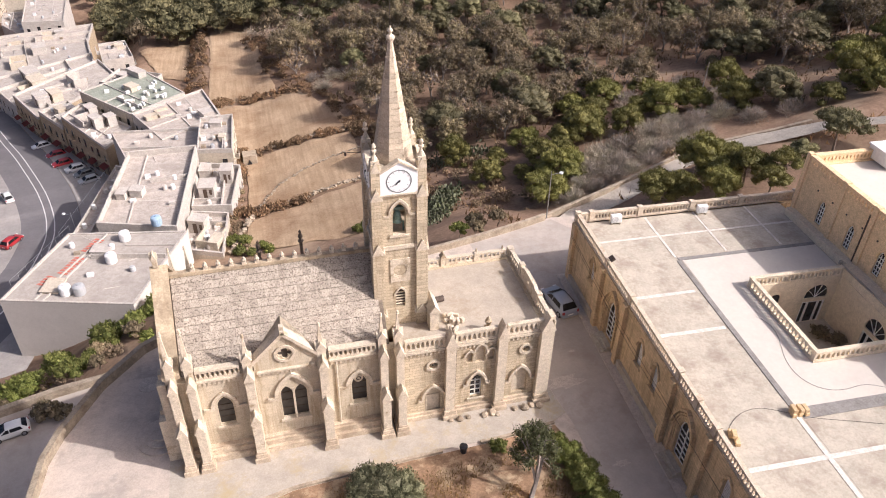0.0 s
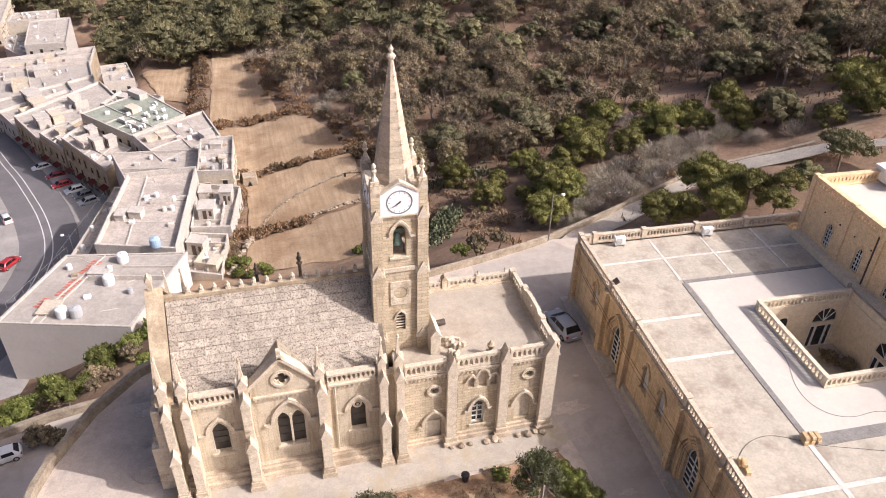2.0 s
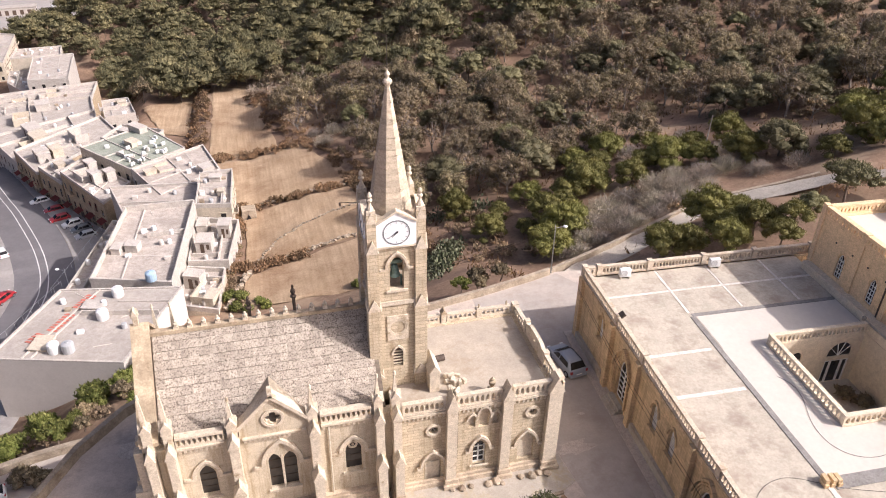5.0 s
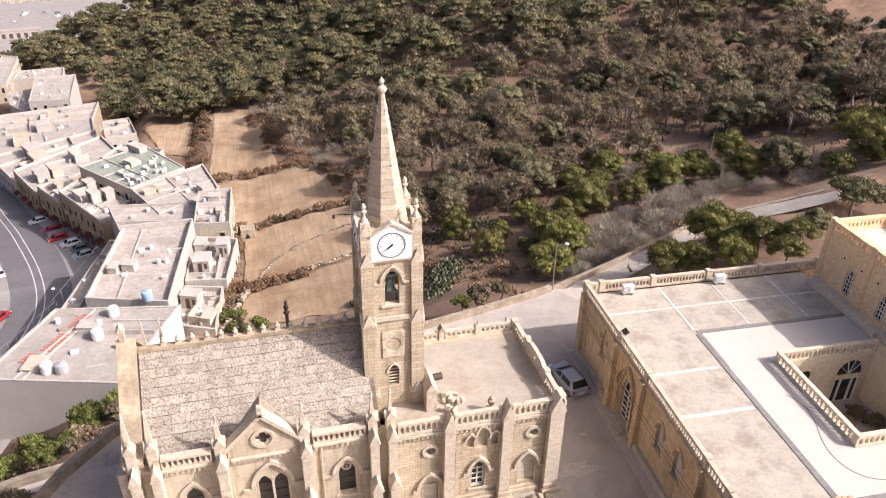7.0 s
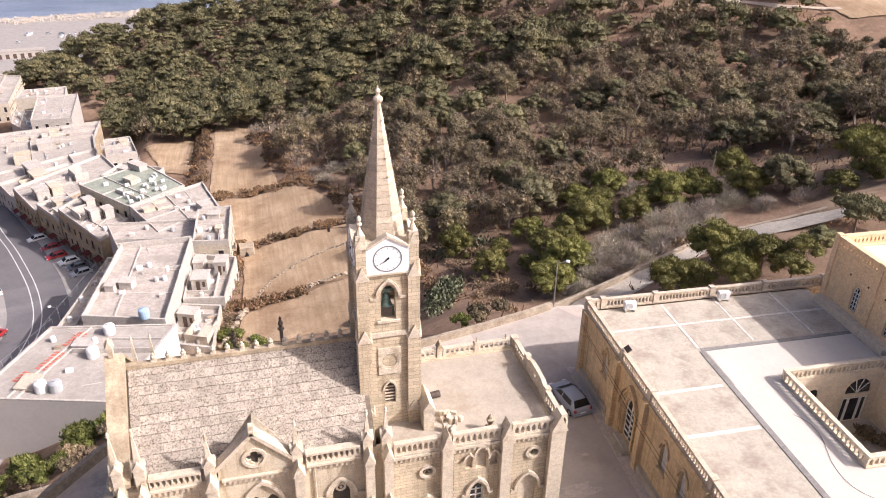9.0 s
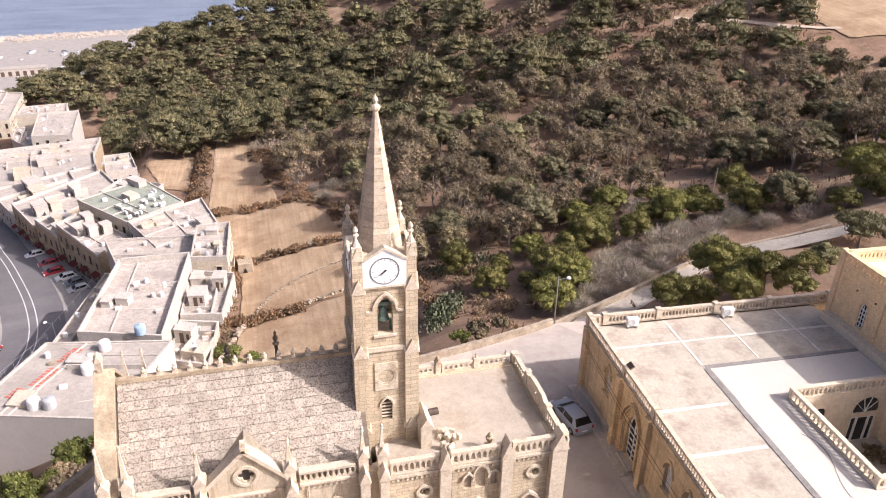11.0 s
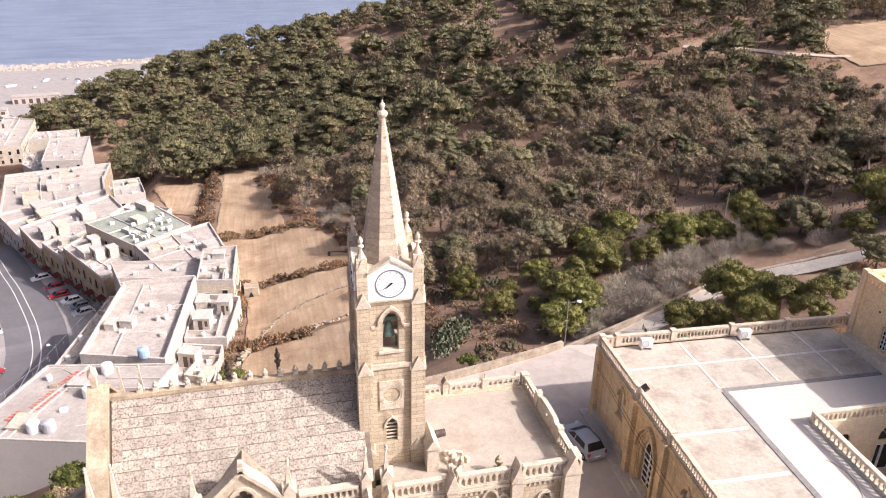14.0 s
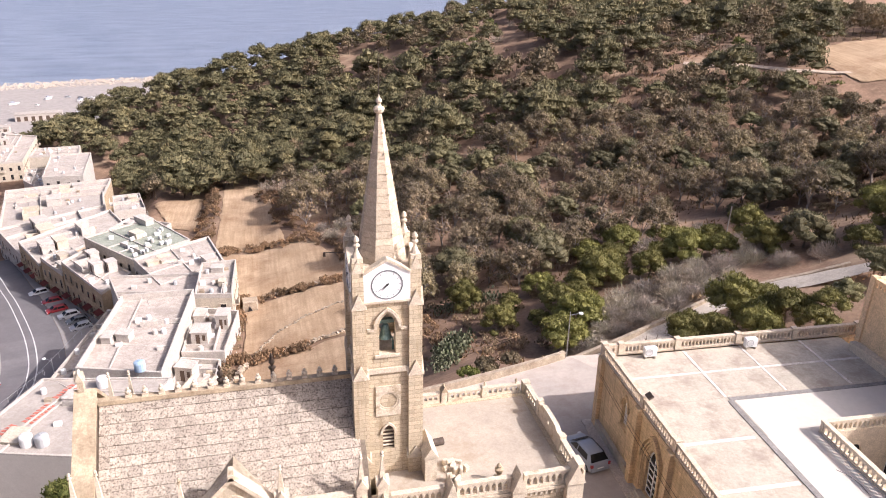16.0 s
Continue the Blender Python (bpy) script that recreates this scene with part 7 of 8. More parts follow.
street_lamp(19.6, 45.4, ground_z(19.6, 45.4), 9.3, -10)
street_lamp(-54.2, 89.0, -42, 11, 160)
pole = thing("utility_pole", (62.0, 76.0, ground_z(62, 76)), "grey timber utility pole on the hillside", "utility pole")
bm = bmesh.new()
tube(bm, (0, 0, 0), (0.3, 0, 8.5), 0.13, 8, 0.09)
part("pole", bm, M_TWIG, pole)
for a, b, sag in (((19.6, 45.4, -7.6), (-4, 62, -24), 1.0), ((19.6, 45.4, -7.9), (-4, 62, -24.6), 1.0)):
    cu = bpy.data.curves.new("overhead_wire", "CURVE")
    cu.dimensions, cu.bevel_depth = "3D", 0.02
    sp = cu.splines.new("POLY")
    sp.points.add(12)
    for i, q in enumerate(sp.points):
        f = i / 12
        q.co = (*(Vector(a) * (1 - f) + Vector(b) * f - Vector((0, 0, 4 * sag * f * (1 - f)))), 1)
    cu.materials.append(M_IRON)
    tagged(new("overhead_wire", cu), "thin overhead wire strung from the street lamp", "wire", "overhead wires")


# ---------------------------------------------------------------- plants
OCTA = np.array(((1, 0, 0), (0, 1, 0), (-1, 0, 0), (0, -1, 0), (0, 0, 1), (0, 0, -1)), float)
OCTA_FACES = np.array(((0, 1, 4), (1, 2, 4), (2, 3, 4), (3, 0, 4), (1, 0, 5), (2, 1, 5), (3, 2, 5), (0, 3, 5)))


GOLD = (1 + math.sqrt(5)) / 2
ICO = np.array([p for a in (-1, 1) for b in (-GOLD, GOLD) for p in ((0, a, b), (a, b, 0), (b, 0, a))], float) / 1.902
ICO_FACES = np.array([f for f in itertools.combinations(range(12), 3) if all(np.linalg.norm(ICO[p] - ICO[q]) < 1.06 for p, q in itertools.combinations(f, 2))])


def unit(v):
    return v / (np.linalg.norm(v, axis=1)[:, None] + 1e-9)


def leaf_cloud(centres, per, length, width, rng, flat=0.7, core=0.7, lift=0.3, ragged=0.35, round_core=False):
    """Pointed sprays that lie over the clumps (x, y, z, radius) like fur, each round a dense inner mass."""
    out = []
    for x, y, z, r in centres:
        n = max(10, int(per * r * r))
        d = unit(rng.normal(size=(n, 3)) + (0, 0, 0.3))
        p = np.array((x, y, z)) + d * r * rng.uniform(0.62, 1.04, n)[:, None] * (1, 1, flat)
        up = np.array((0.12, -0.05, 1.0)) - d * d[:, 2:3]
        e = unit(up * 0.75 + d * lift + rng.normal(scale=ragged, size=(n, 3)) * 0.8)
        side = unit(np.cross(e, d + rng.normal(scale=0.28, size=(n, 3))))
        ln = length * rng.uniform(0.6, 1.4, n)[:, None]
        w = width * rng.uniform(0.7, 1.3, n)[:, None]
        out.append(np.stack([p - side * w - e * ln * 0.3, p + side * w - e * ln * 0.3, p + e * ln * 0.7], 1).reshape(-1, 3))
        if core:
            form, faces = (ICO, ICO_FACES) if round_core else (OCTA, OCTA_FACES)
            k = form * r * core * rng.uniform(0.85, 1.15, (len(form), 1)) * (1, 1, flat) + (x, y, z)
            out.append(k[faces].reshape(-1, 3))
    return np.concatenate(out)


def twig_dome(height, radius, n, length, width, rng):
    """A leafless bush: fine bare twigs fanning up and out into a dome."""
    d = unit(rng.normal(size=(n, 3)) * (1, 1, 0.7) + (0, 0, 0.55))
    d[:, 2] = np.abs(d[:, 2])
    p = d * (radius, radius, height * 0.8) * rng.uniform(0.2, 0.85, n)[:, None]
    e = unit(d * 0.8 + (0, 0, 0.35) + rng.normal(scale=0.4, size=(n, 3)))
    side = unit(np.cross(e, rng.normal(size=(n, 3))))
    ln = length * rng.uniform(0.5, 1.3, n)[:, None]
    return np.stack([p - side * width, p + side * width, p + e * ln], 1).reshape(-1, 3)


def tri_mesh(name, v, mat):
    """A mesh of loose triangles from an array of corners."""
    n = len(v) // 3
    me = bpy.data.meshes.new(name)
    me.vertices.add(3 * n)
    me.vertices.foreach_set("co", v.astype(np.float32).ravel())
    me.loops.add(3 * n)
    me.loops.foreach_set("vertex_index", np.arange(3 * n, dtype=np.int32))
    me.polygons.add(n)
    me.polygons.foreach_set("loop_start", np.arange(0, 3 * n, 3, dtype=np.int32))
    me.polygons.foreach_set("loop_total", np.full(n, 3, dtype=np.int32))
    me.update(calc_edges=True)
    me.materials.append(mat)
    return me


def limb_mesh(name, tree, mat):
    """Trunk and limbs grown as one skin; tree: (start, end, radius, index of the limb it grows from)."""
    bm = bmesh.new()
    ends = []

    def ring(c, way, r):
        q = way.to_track_quat("Z", "Y").to_matrix()
        return [bm.verts.new(c + q @ Vector((r * math.cos(t), r * math.sin(t), 0))) for t in (0, math.pi / 2, math.pi, 1.5 * math.pi)]
    for a, b, r, base in tree:
        a, b = Vector(a), Vector(b)
        lo = ring(a, b - a, r * 1.4) if base is None else ends[base]
        hi = ring(b, b - a, r)
        for i in range(4):
            bm.faces.new((lo[i], lo[(i + 1) % 4], hi[(i + 1) % 4], hi[i]))
        ends.append(hi)
    me = bpy.data.meshes.new(name)
    bm.to_mesh(me)
    bm.free()
    me.materials.append(mat)
    return me


def crown_clumps(rnd, height, radius, style, n):
    """Where the clumps of a crown sit: lumps over a broad dome for a pine, tufts at the branch ends for the rest."""
    out = []
    sx, sy = rnd.uniform(0.8, 1.2), rnd.uniform(0.8, 1.2)
    for i in range(n):
        a = 2.4 * i + rnd.uniform(-0.4, 0.4)
        f = math.sqrt((i + 0.3) / n) * rnd.uniform(0.82, 1.08)
        if style == "pine":
            low, cr = 0.12, rnd.uniform(0.26, 0.44) * radius
            z = height * (low + (0.84 - low) * math.sqrt(max(0.0, 1 - 0.9 * f * f))) + rnd.uniform(-0.1, 0.1) * height
        elif style == "flat":
            cr = rnd.uniform(0.2, 0.32) * radius
            z = height * (0.9 - 0.22 * f * f) + rnd.uniform(-0.05, 0.05) * height
        elif style == "olive":
            cr = rnd.uniform(0.2, 0.36) * radius
            z = height * (0.18 + 0.72 * math.sqrt(max(0.0, 1 - 0.84 * f * f))) * rnd.uniform(0.74, 1.1)
        else:
            cr = rnd.uniform(0.28, 0.44) * radius
            z = height * (0.15 + 0.62 * math.sqrt(max(0.0, 1 - 0.9 * f * f))) * rnd.uniform(0.8, 1.1)
        out.append((radius * 0.8 * f * math.cos(a) * sx, radius * 0.8 * f * math.sin(a) * sy, z, cr))
    return out


def tree_kind(seed, height, radius, style, mat, clumps=24, per=46, bare=0.0, fine=1.0):
    """Trunk with limbs, and crown, of one tree, as two meshes."""
    rng, rnd = np.random.default_rng(seed), random.Random(seed)
    fork = Vector((rnd.uniform(-0.4, 0.4), rnd.uniform(-0.4, 0.4), height * {"flat": 0.45, "pine": 0.3, "olive": 0.2, "bush": 0.12, "twig": 0.1}[style]))
    tree = [((0, 0, -1.0), tuple(fork), 0.05 + height * 0.018, None)]
    centres = crown_clumps(rnd, height, radius, style, clumps)
    mains = 6 if style == "olive" else 4
    for k in range(mains):
        c = Vector(centres[clumps - 1 - k * (clumps // mains)][:3])
        mid = fork.lerp(c, 0.5) + Vector((rnd.uniform(-0.3, 0.3), rnd.uniform(-0.3, 0.3), 0.1 * height))
        tree.append((fork, mid, 0.03 + height * 0.007, 0))
    for i, c in enumerate(centres):
        near = min(range(1, mains + 1), key=lambda k: (Vector(tree[k][1]) - Vector(c[:3])).length)
        tree.append((tree[near][1], c[:3], 0.03, near))
        if style == "olive":
            for k in range(3):
                e = Vector(c[:3]) + Vector((rnd.uniform(-1, 1), rnd.uniform(-1, 1), rnd.uniform(0.3, 1.3))) * c[3]
                tree.append((c[:3], e, 0.016, len(tree) - 1 - k))
    if style == "twig":
        v = twig_dome(height, radius, int(clumps * per), 0.3 * radius, 0.012 + 0.005 * radius, rng)
    else:
        if bare:
            centres = [c for c in centres if rnd.random() > bare]
        length, width, flat, core, lift = {"pine": (0.42, 0.085, 0.66, 0.74, 0.45), "flat": (0.4, 0.085, 0.6, 0.7, 0.45), "olive": (0.42, 0.095, 0.9, 0.42, 0.1), "bush": (0.4, 0.11, 0.8, 0.75, 0.4)}[style]
        v = leaf_cloud(centres, per, length * fine, width * fine, rng, flat, core, lift, 0.5 if style == "olive" else 0.35, True)
    return limb_mesh("trunk", tree, M_TWIG if style in ("twig", "olive") else M_BARK), tri_mesh("crown", v, mat)


def plant(kind, m, label, category, group="", name="tree"):
    t = new(name)
    t.matrix_world = m
    tagged(t, label, category, group)
    for nm, me in (("trunk", kind[0]), ("crown", kind[1])):
        o = new(nm, me)
        o.parent = t
    return t


PINES = [tree_kind(100 + i, 4.4 + 0.3 * i, 3.2 + 0.2 * i, "pine", M_PINE, 30, 95) for i in range(5)]
DARKS = [tree_kind(120 + i, 6.2 + 0.5 * i, 4.0 + 0.25 * i, "pine", M_PINEDARK, 28, 40) for i in range(5)]
EUCAS = [tree_kind(140 + i, 6.6 + 0.5 * i, 3.6 + 0.2 * i, "olive", M_EUCA, 30, 44, 0.08) for i in range(7)]
GREYS = [tree_kind(160 + i, 3.0 + 0.4 * i, 2.8, "twig", M_GREY, 20, 85) for i in range(3)]
BARES = [tree_kind(180 + i, 6.5, 3.2, "olive", M_UNDER, 26, 22, 0.35) for i in range(4)]
BUSHES = [tree_kind(200 + i, 2.2, 1.9, "bush", M_BUSH, 15, 90) for i in range(3)]
DRY = [tree_kind(230 + i, 1.4, 1.7, "bush", M_UNDER, 10, 60) for i in range(3)]
SCRUBS = [tree_kind(220 + i, 1.7, 1.6, "bush", M_EUCA, 12, 70) for i in range(3)]


def field_edge(y):
    """The east edge of the open fields."""
    pts = [(60, 9), (75, 7), (100, 4.5), (116, 3), (133, 1), (152, -10), (205, -18), (216, -30), (222, -58), (400, -58)]
    for (a, xa), (b, xb) in zip(pts, pts[1:]):
        if y < b:
            return xa + (xb - xa) * clamp01((y - a) / (b - a))
    return -58


def far_shore(y):
    return max(-62 - (y - 252) * 0.6, -74 - max(0.0, y - 300) * 0.9)


def near_line(x, y, a, b, width):
    dx, dy = b[0] - a[0], b[1] - a[1]
    f = clamp01(((x - a[0]) * dx + (y - a[1]) * dy) / (dx * dx + dy * dy))
    return (x - a[0] - f * dx) ** 2 + (y - a[1] - f * dy) ** 2 < width * width


def open_ground(x, y):
    """Bare clearings, tracks and the field on the hill, where no tree stands."""
    wob = 2.5 * noise.noise((x * 0.12, y * 0.12, 31))
    for cx, cy, rx, ry in ((87, 264, 11, 20), (83, 243, 11, 10), (95, 227, 13, 9), (110, 206, 11, 9), (90, 304, 12, 18), (47, 326, 9, 18), (100, 350, 13, 20), (64, 300, 7, 12), (140, 230, 12, 10),
                           (59, 159, 9, 7), (17, 105, 8, 4), (40, 182, 7, 7), (96, 178, 8, 6), (60, 50, 7, 6), (28, 104, 6, 5), (118, 232, 10, 5), (22, 215, 8, 5), (130, 262, 12, 8), (6, 200, 5, 8), (76, 88, 9, 5), (30, 348, 13, 16), (67, 54, 5, 6), (-1, 226, 6, 9)):
        if ((x - cx) / (rx + wob)) ** 2 + ((y - cy) / (ry + wob)) ** 2 < 1:
            return True
    for a, b, w in (((124, 198), (144, 171), 6.5), ((144, 171), (158, 158), 5.5), ((67, 106), (86, 70), 6.0), ((66, 107), (58, 112), 3.0), ((14, 36), (22, 46), 4.0), ((22, 46), (30, 51.8), 4.0), ((30, 51.8), (41, 57), 4.0), ((41, 57), (48, 59.5), 4.0), ((48, 55), (62, 47), 4.0)):
        if near_line(x, y, a, b, w + 0.5 * wob):
            return True
    return x > 147 + 0.3 * abs(y - 160) and 128 < y < 192


def low_ground(x, y):
    """The brow below the hill's field and track, where only low scrub grows."""
    far, along = 0.654 * x + 0.757 * y, 0.757 * x - 0.654 * y
    edge = 229 - 0.85 * clamp01(along / 25) * 25
    return -34 < along < 34 and edge - 20 < far < edge + 4


def species(x, y):
    """Which tree grows at a place."""
    if low_ground(x, y):
        return "dark" if random.random() < 0.2 else "scrub"
    band = y + 20 * noise.noise((x * 0.03, y * 0.03, 9)) + 16 * noise.noise((x * 0.07, y * 0.07, 2))
    r = random.random()
    if 98 < y < 212 and x < field_edge(y) + 15 + 6 * noise.noise((x * 0.1, y * 0.1, 3)):
        return "bare" if r < 0.3 else ("grey" if r < 0.55 else ("dry" if r < 0.75 else "euca"))
    if y > 216 and x < 20:
        return "dark" if r < 0.9 else "euca"
    patch = noise.noise((x * 0.045, y * 0.045, 21))
    if band > 172 and patch > 0.22:
        return "euca" if r < 0.6 else ("grey" if r < 0.85 else "scrub")
    if band > 172:
        return "dark" if r < 0.66 else ("euca" if r < 0.84 else ("scrub" if r < 0.93 else "grey"))
    if band > 88:
        return "euca" if r < 0.52 else ("bare" if r < 0.66 else ("dark" if r < 0.89 else "scrub"))
    if 33 < x < 66 and 55 < y < 76:
        return "grey" if r < 0.75 else "pine"
    return "pine" if r < 0.66 else ("grey" if r < 0.85 else "scrub")


random.seed(77)
cells, spots = {}, []
for tries in range(52000):
    y = random.uniform(52, 408)
    x = random.uniform(-26 - 0.3 * (y + 34), min(245, -12 + 1.05 * (y + 34)))
    if x < field_edge(y) + 2.5 and not (y > 216 and x > far_shore(y)):
        continue
    if (y < 88 and x < 62) or (y < 58 and x < 80):
        continue
    if open_ground(x, y):
        continue
    thin = noise.noise((x * 0.05, y * 0.05, 15))
    if thin > (0.16 if y > 185 else 0.3) and x > 30 and random.random() < 0.75:
        continue
    dense = y > 216 and x < 30
    gap = (5.0 if dense or y < 175 else 5.6) if y < 290 else 6.3
    ci, cj = int(x // 6), int(y // 6)
    if any((x - a) ** 2 + (y - b) ** 2 < gap * gap for i in (-1, 0, 1) for j in (-1, 0, 1) for a, b in cells.get((ci + i, cj + j), ())):
        continue
    cells.setdefault((ci, cj), []).append((x, y))
    spots.append((x, y))
spots.sort(key=lambda p: p[0] * 0.25 + p[1])
WOOD = {"pine": (PINES, "bright green pine on the slope behind the church"), "dark": (DARKS, "dark green Aleppo pine in the hillside wood"),
        "euca": (EUCAS, "dusty olive-brown tree in the hillside wood"), "bare": (BARES, "leafless grey tree on the hillside"),
        "grey": (GREYS, "grey leafless scrub tree on the slope"), "scrub": (SCRUBS, "low dusty green scrub bush on the hillside"), "dry": (DRY, "dry brown shrub at the edge of the wood")}
NEAR = 290
for x, y in spots[:NEAR]:
    sp = species(x, y)
    kinds, lab = WOOD[sp]
    s = random.uniform(0.8, 1.25) * (1.4 if sp in ("scrub", "dry") else 1.0)
    plant(random.choice(kinds), pose(x, y, ground_z(x, y) - 0.2, random.uniform(-4, 4), random.uniform(-4, 4), random.uniform(0, 360)) @ Matrix.Scale(s, 4), lab, "tree", "hillside wood")


def light_crown(seed, height, radius, style, clumps, per, length, width):
    rng, rnd = np.random.default_rng(seed), random.Random(seed)
    if style == "twig":
        return twig_dome(height, radius, clumps * per, 0.4 * radius, 0.05, rng)
    centres = [(x, y, z, r * 1.12) for x, y, z, r in crown_clumps(rnd, height, radius, style, clumps)]
    return leaf_cloud(centres, per, length, width, rng, 0.52 if style == "pine" else 0.85, 0.74 if style == "pine" else 0.6, 0.3, 0.3)


LIGHT = {"dark": [light_crown(500 + i, 6.4 + 0.5 * i, 4.2 + 0.2 * i, "pine", 20, 15, 0.66, 0.17) for i in range(7)],
         "euca": [light_crown(520 + i, 6.2 + 0.4 * i, 3.6, "olive", 20, 20, 0.66, 0.13) for i in range(6)],
         "grey": [light_crown(540 + i, 4.2, 3.0, "twig", 12, 32, 0, 0) for i in range(4)], "scrub": [light_crown(560 + i, 2.4, 2.4, "bush", 9, 18, 0.7, 0.16) for i in range(4)]}
LIGHT["far"] = [light_crown(580 + i, 6.6 + 0.5 * i, 4.6 + 0.2 * i, "pine", 15, 8.5, 0.86, 0.23) for i in range(6)]
woods, stems = {k: [] for k in LIGHT}, []
for x, y in spots[NEAR:]:
    sp = species(x, y)
    sp = {"pine": "dark", "bare": "grey", "dry": "grey"}.get(sp, sp)
    v = random.choice(LIGHT["far" if sp == "dark" and (y > 270 or x < -20) else sp])
    a, s = random.uniform(0, 6.28), random.uniform(0.75, 1.4)
    ca, sa = math.cos(a) * s, math.sin(a) * s
    z = ground_z(x, y) - 0.2
    woods[sp].append(v @ np.array(((ca, sa, 0), (-sa, ca, 0), (0, 0, s * random.uniform(0.85, 1.15)))) + (x, y, z))
    for k in range(3):
        b = a + 2.1 * k
        p, q = np.array((0.16 * math.cos(b), 0.16 * math.sin(b), -0.5)), np.array((0.16 * math.cos(b + 2.1), 0.16 * math.sin(b + 2.1), -0.5))
        up = np.array((0.1 * math.sin(b), 0.1 * math.cos(b), (1.5 if sp == "scrub" else 4.4) * s))
        stems.append(np.array((p, q, up)) + (x, y, z))
under = [light_crown(600 + i, 1.4, 1.5, "bush", 6, 22, 0.5, 0.13) for i in range(4)]
floor_scrub = []
for k in range(1700):
    y = random.uniform(56, 330)
    x = random.uniform(-10, min(200, 0.85 * (y + 34)))
    if x < field_edge(y) + 1.5 or noise.noise((x * 0.08, y * 0.08, 40)) < -0.1 or (open_ground(x, y) and random.random() < 0.85) or (y < 78 and y < 52 + max(0.0, x - 30) * 0.33):
        continue
    a, s = random.uniform(0, 6.28), random.uniform(0.4, 1.1)
    ca, sa = math.cos(a) * s, math.sin(a) * s
    floor_scrub.append(random.choice(under) @ np.array(((ca, sa, 0), (-sa, ca, 0), (0, 0, s))) + (x, y, ground_z(x, y) - 0.1))
tagged(new("undergrowth", tri_mesh("undergrowth", np.concatenate(floor_scrub), M_UNDER)), "dry brown undergrowth between the trees", "undergrowth", kind="stuff")
for sp, mat, nm, lab in (("dark", M_PINEDARK, "pine_woodland", "dense dark green pine wood over the far hill"), ("euca", M_EUCA, "olive_woodland", "dusty brown-green woodland on the hillside"),
                         ("grey", M_GREY, "grey_scrubland", "grey leafless scrub among the woods"), ("scrub", M_BUSH, "low_scrub", "low green scrub between the trees of the hill")):
    tagged(new(nm, tri_mesh(nm, np.concatenate(woods[sp]), mat)), lab, "woodland", kind="stuff")
tagged(new("woodland_stems", tri_mesh("woodland_stems", np.concatenate(stems), M_BARK)), "thin brown trunks of the far woodland", "tree trunks", kind="stuff")


def on_slope(kind, x, y, s, lab, cat="tree", group="", name="tree", lift=-0.15):
    return plant(kind, pose(x, y, ground_z(x, y) + lift, 0, 0, random.uniform(0, 360)) @ Matrix.Scale(s, 4), lab, cat, group, name)


# the pines, grey thickets and lone trees of the near slope
for x, y, r in ((16.6, 83.8, 3.3), (23.2, 78.1, 2.4), (19.3, 72.0, 2.9), (29.5, 71.0, 3.8), (30.3, 64.2, 4.1), (25.2, 68.8, 2.0), (25.0, 58.9, 3.5), (39.5, 77.0, 4.2), (35.6, 76.0, 3.2), (45.5, 84.9, 3.3),
                (29.6, 80.7, 3.1), (46.7, 74.1, 3.1), (56.0, 77.7, 4.3), (33.0, 71.5, 2.6), (52.0, 79.5, 3.0), (60.5, 74.0, 3.2)):
    on_slope(random.choice(PINES), x, y, r / 3.6, "bright green pine on the slope behind the church", group="slope pines")
for x, y, r in ((37.6, 65.3, 4.2), (42.7, 67.1, 4.0), (48.3, 68.1, 3.9), (50.9, 65.1, 3.6), (53.4, 86.7, 3.3), (34.5, 61.5, 3.4), (39.5, 61.0, 3.2), (45.5, 63.0, 3.4), (56.0, 66.5, 3.6), (61.0, 67.0, 3.4), (34.0, 66.0, 3.0), (53.5, 70.5, 3.2),
                (28.5, 54.6, 2.2), (32.5, 55.6, 2.4), (36.5, 57.4, 2.6), (40.0, 58.0, 2.5), (43.5, 59.0, 2.6), (31.0, 58.4, 2.6), (47.0, 60.6, 2.8), (37.5, 61.5, 2.7), (50.5, 61.4, 2.7), (26.5, 55.2, 1.8), (54.5, 62.0, 2.6)):
    on_slope(random.choice(GREYS), x, y, r / 2.8, "grey leafless thicket on the slope", group="slope thickets")
for x, y, k, r in LANE_TREES:
    on_slope(random.choice(PINES if k == "pine" else DARKS), x, y, r / (3.6 if k == "pine" else 4.5), "green pine beside the lower lane" if k == "pine" else "dark green pine beside the lane", group="lane pines", lift=-0.3)
plant(tree_kind(131, 5.2, 4.8, "flat", M_PINEDARK, 26, 70), pose(61.0, 40.4, ground_z(61.0, 40.4) - 0.2, 0, 0, 40), "umbrella-shaped dark pine with a forked trunk by the lane", "tree")
for x, y, s in ((20.2, 98.0, 1.0), (34.1, 100.0, 1.05), (24.3, 103.8, 1.0), (12.5, 98.5, 0.9), (42, 95, 1.0), (50, 96, 1.0), (58, 93, 0.95), (28, 92, 0.8)):
    on_slope(random.choice(EUCAS), x, y, s, "dusty olive-brown tree with pale limbs", group="slope trees")
for x, y, s in ((8, 43, 1.0), (10.5, 41, 0.9), (7, 39.5, 0.9), (5.5, 42, 0.8), (18.5, 42, 1.0), (21.5, 43.5, 0.9), (15.5, 38.5, 0.8)):
    on_slope(random.choice(BUSHES[:1] + SCRUBS), x, y, s, "dusty green shrub below the lane wall", "shrub", "slope shrubs", "shrub")
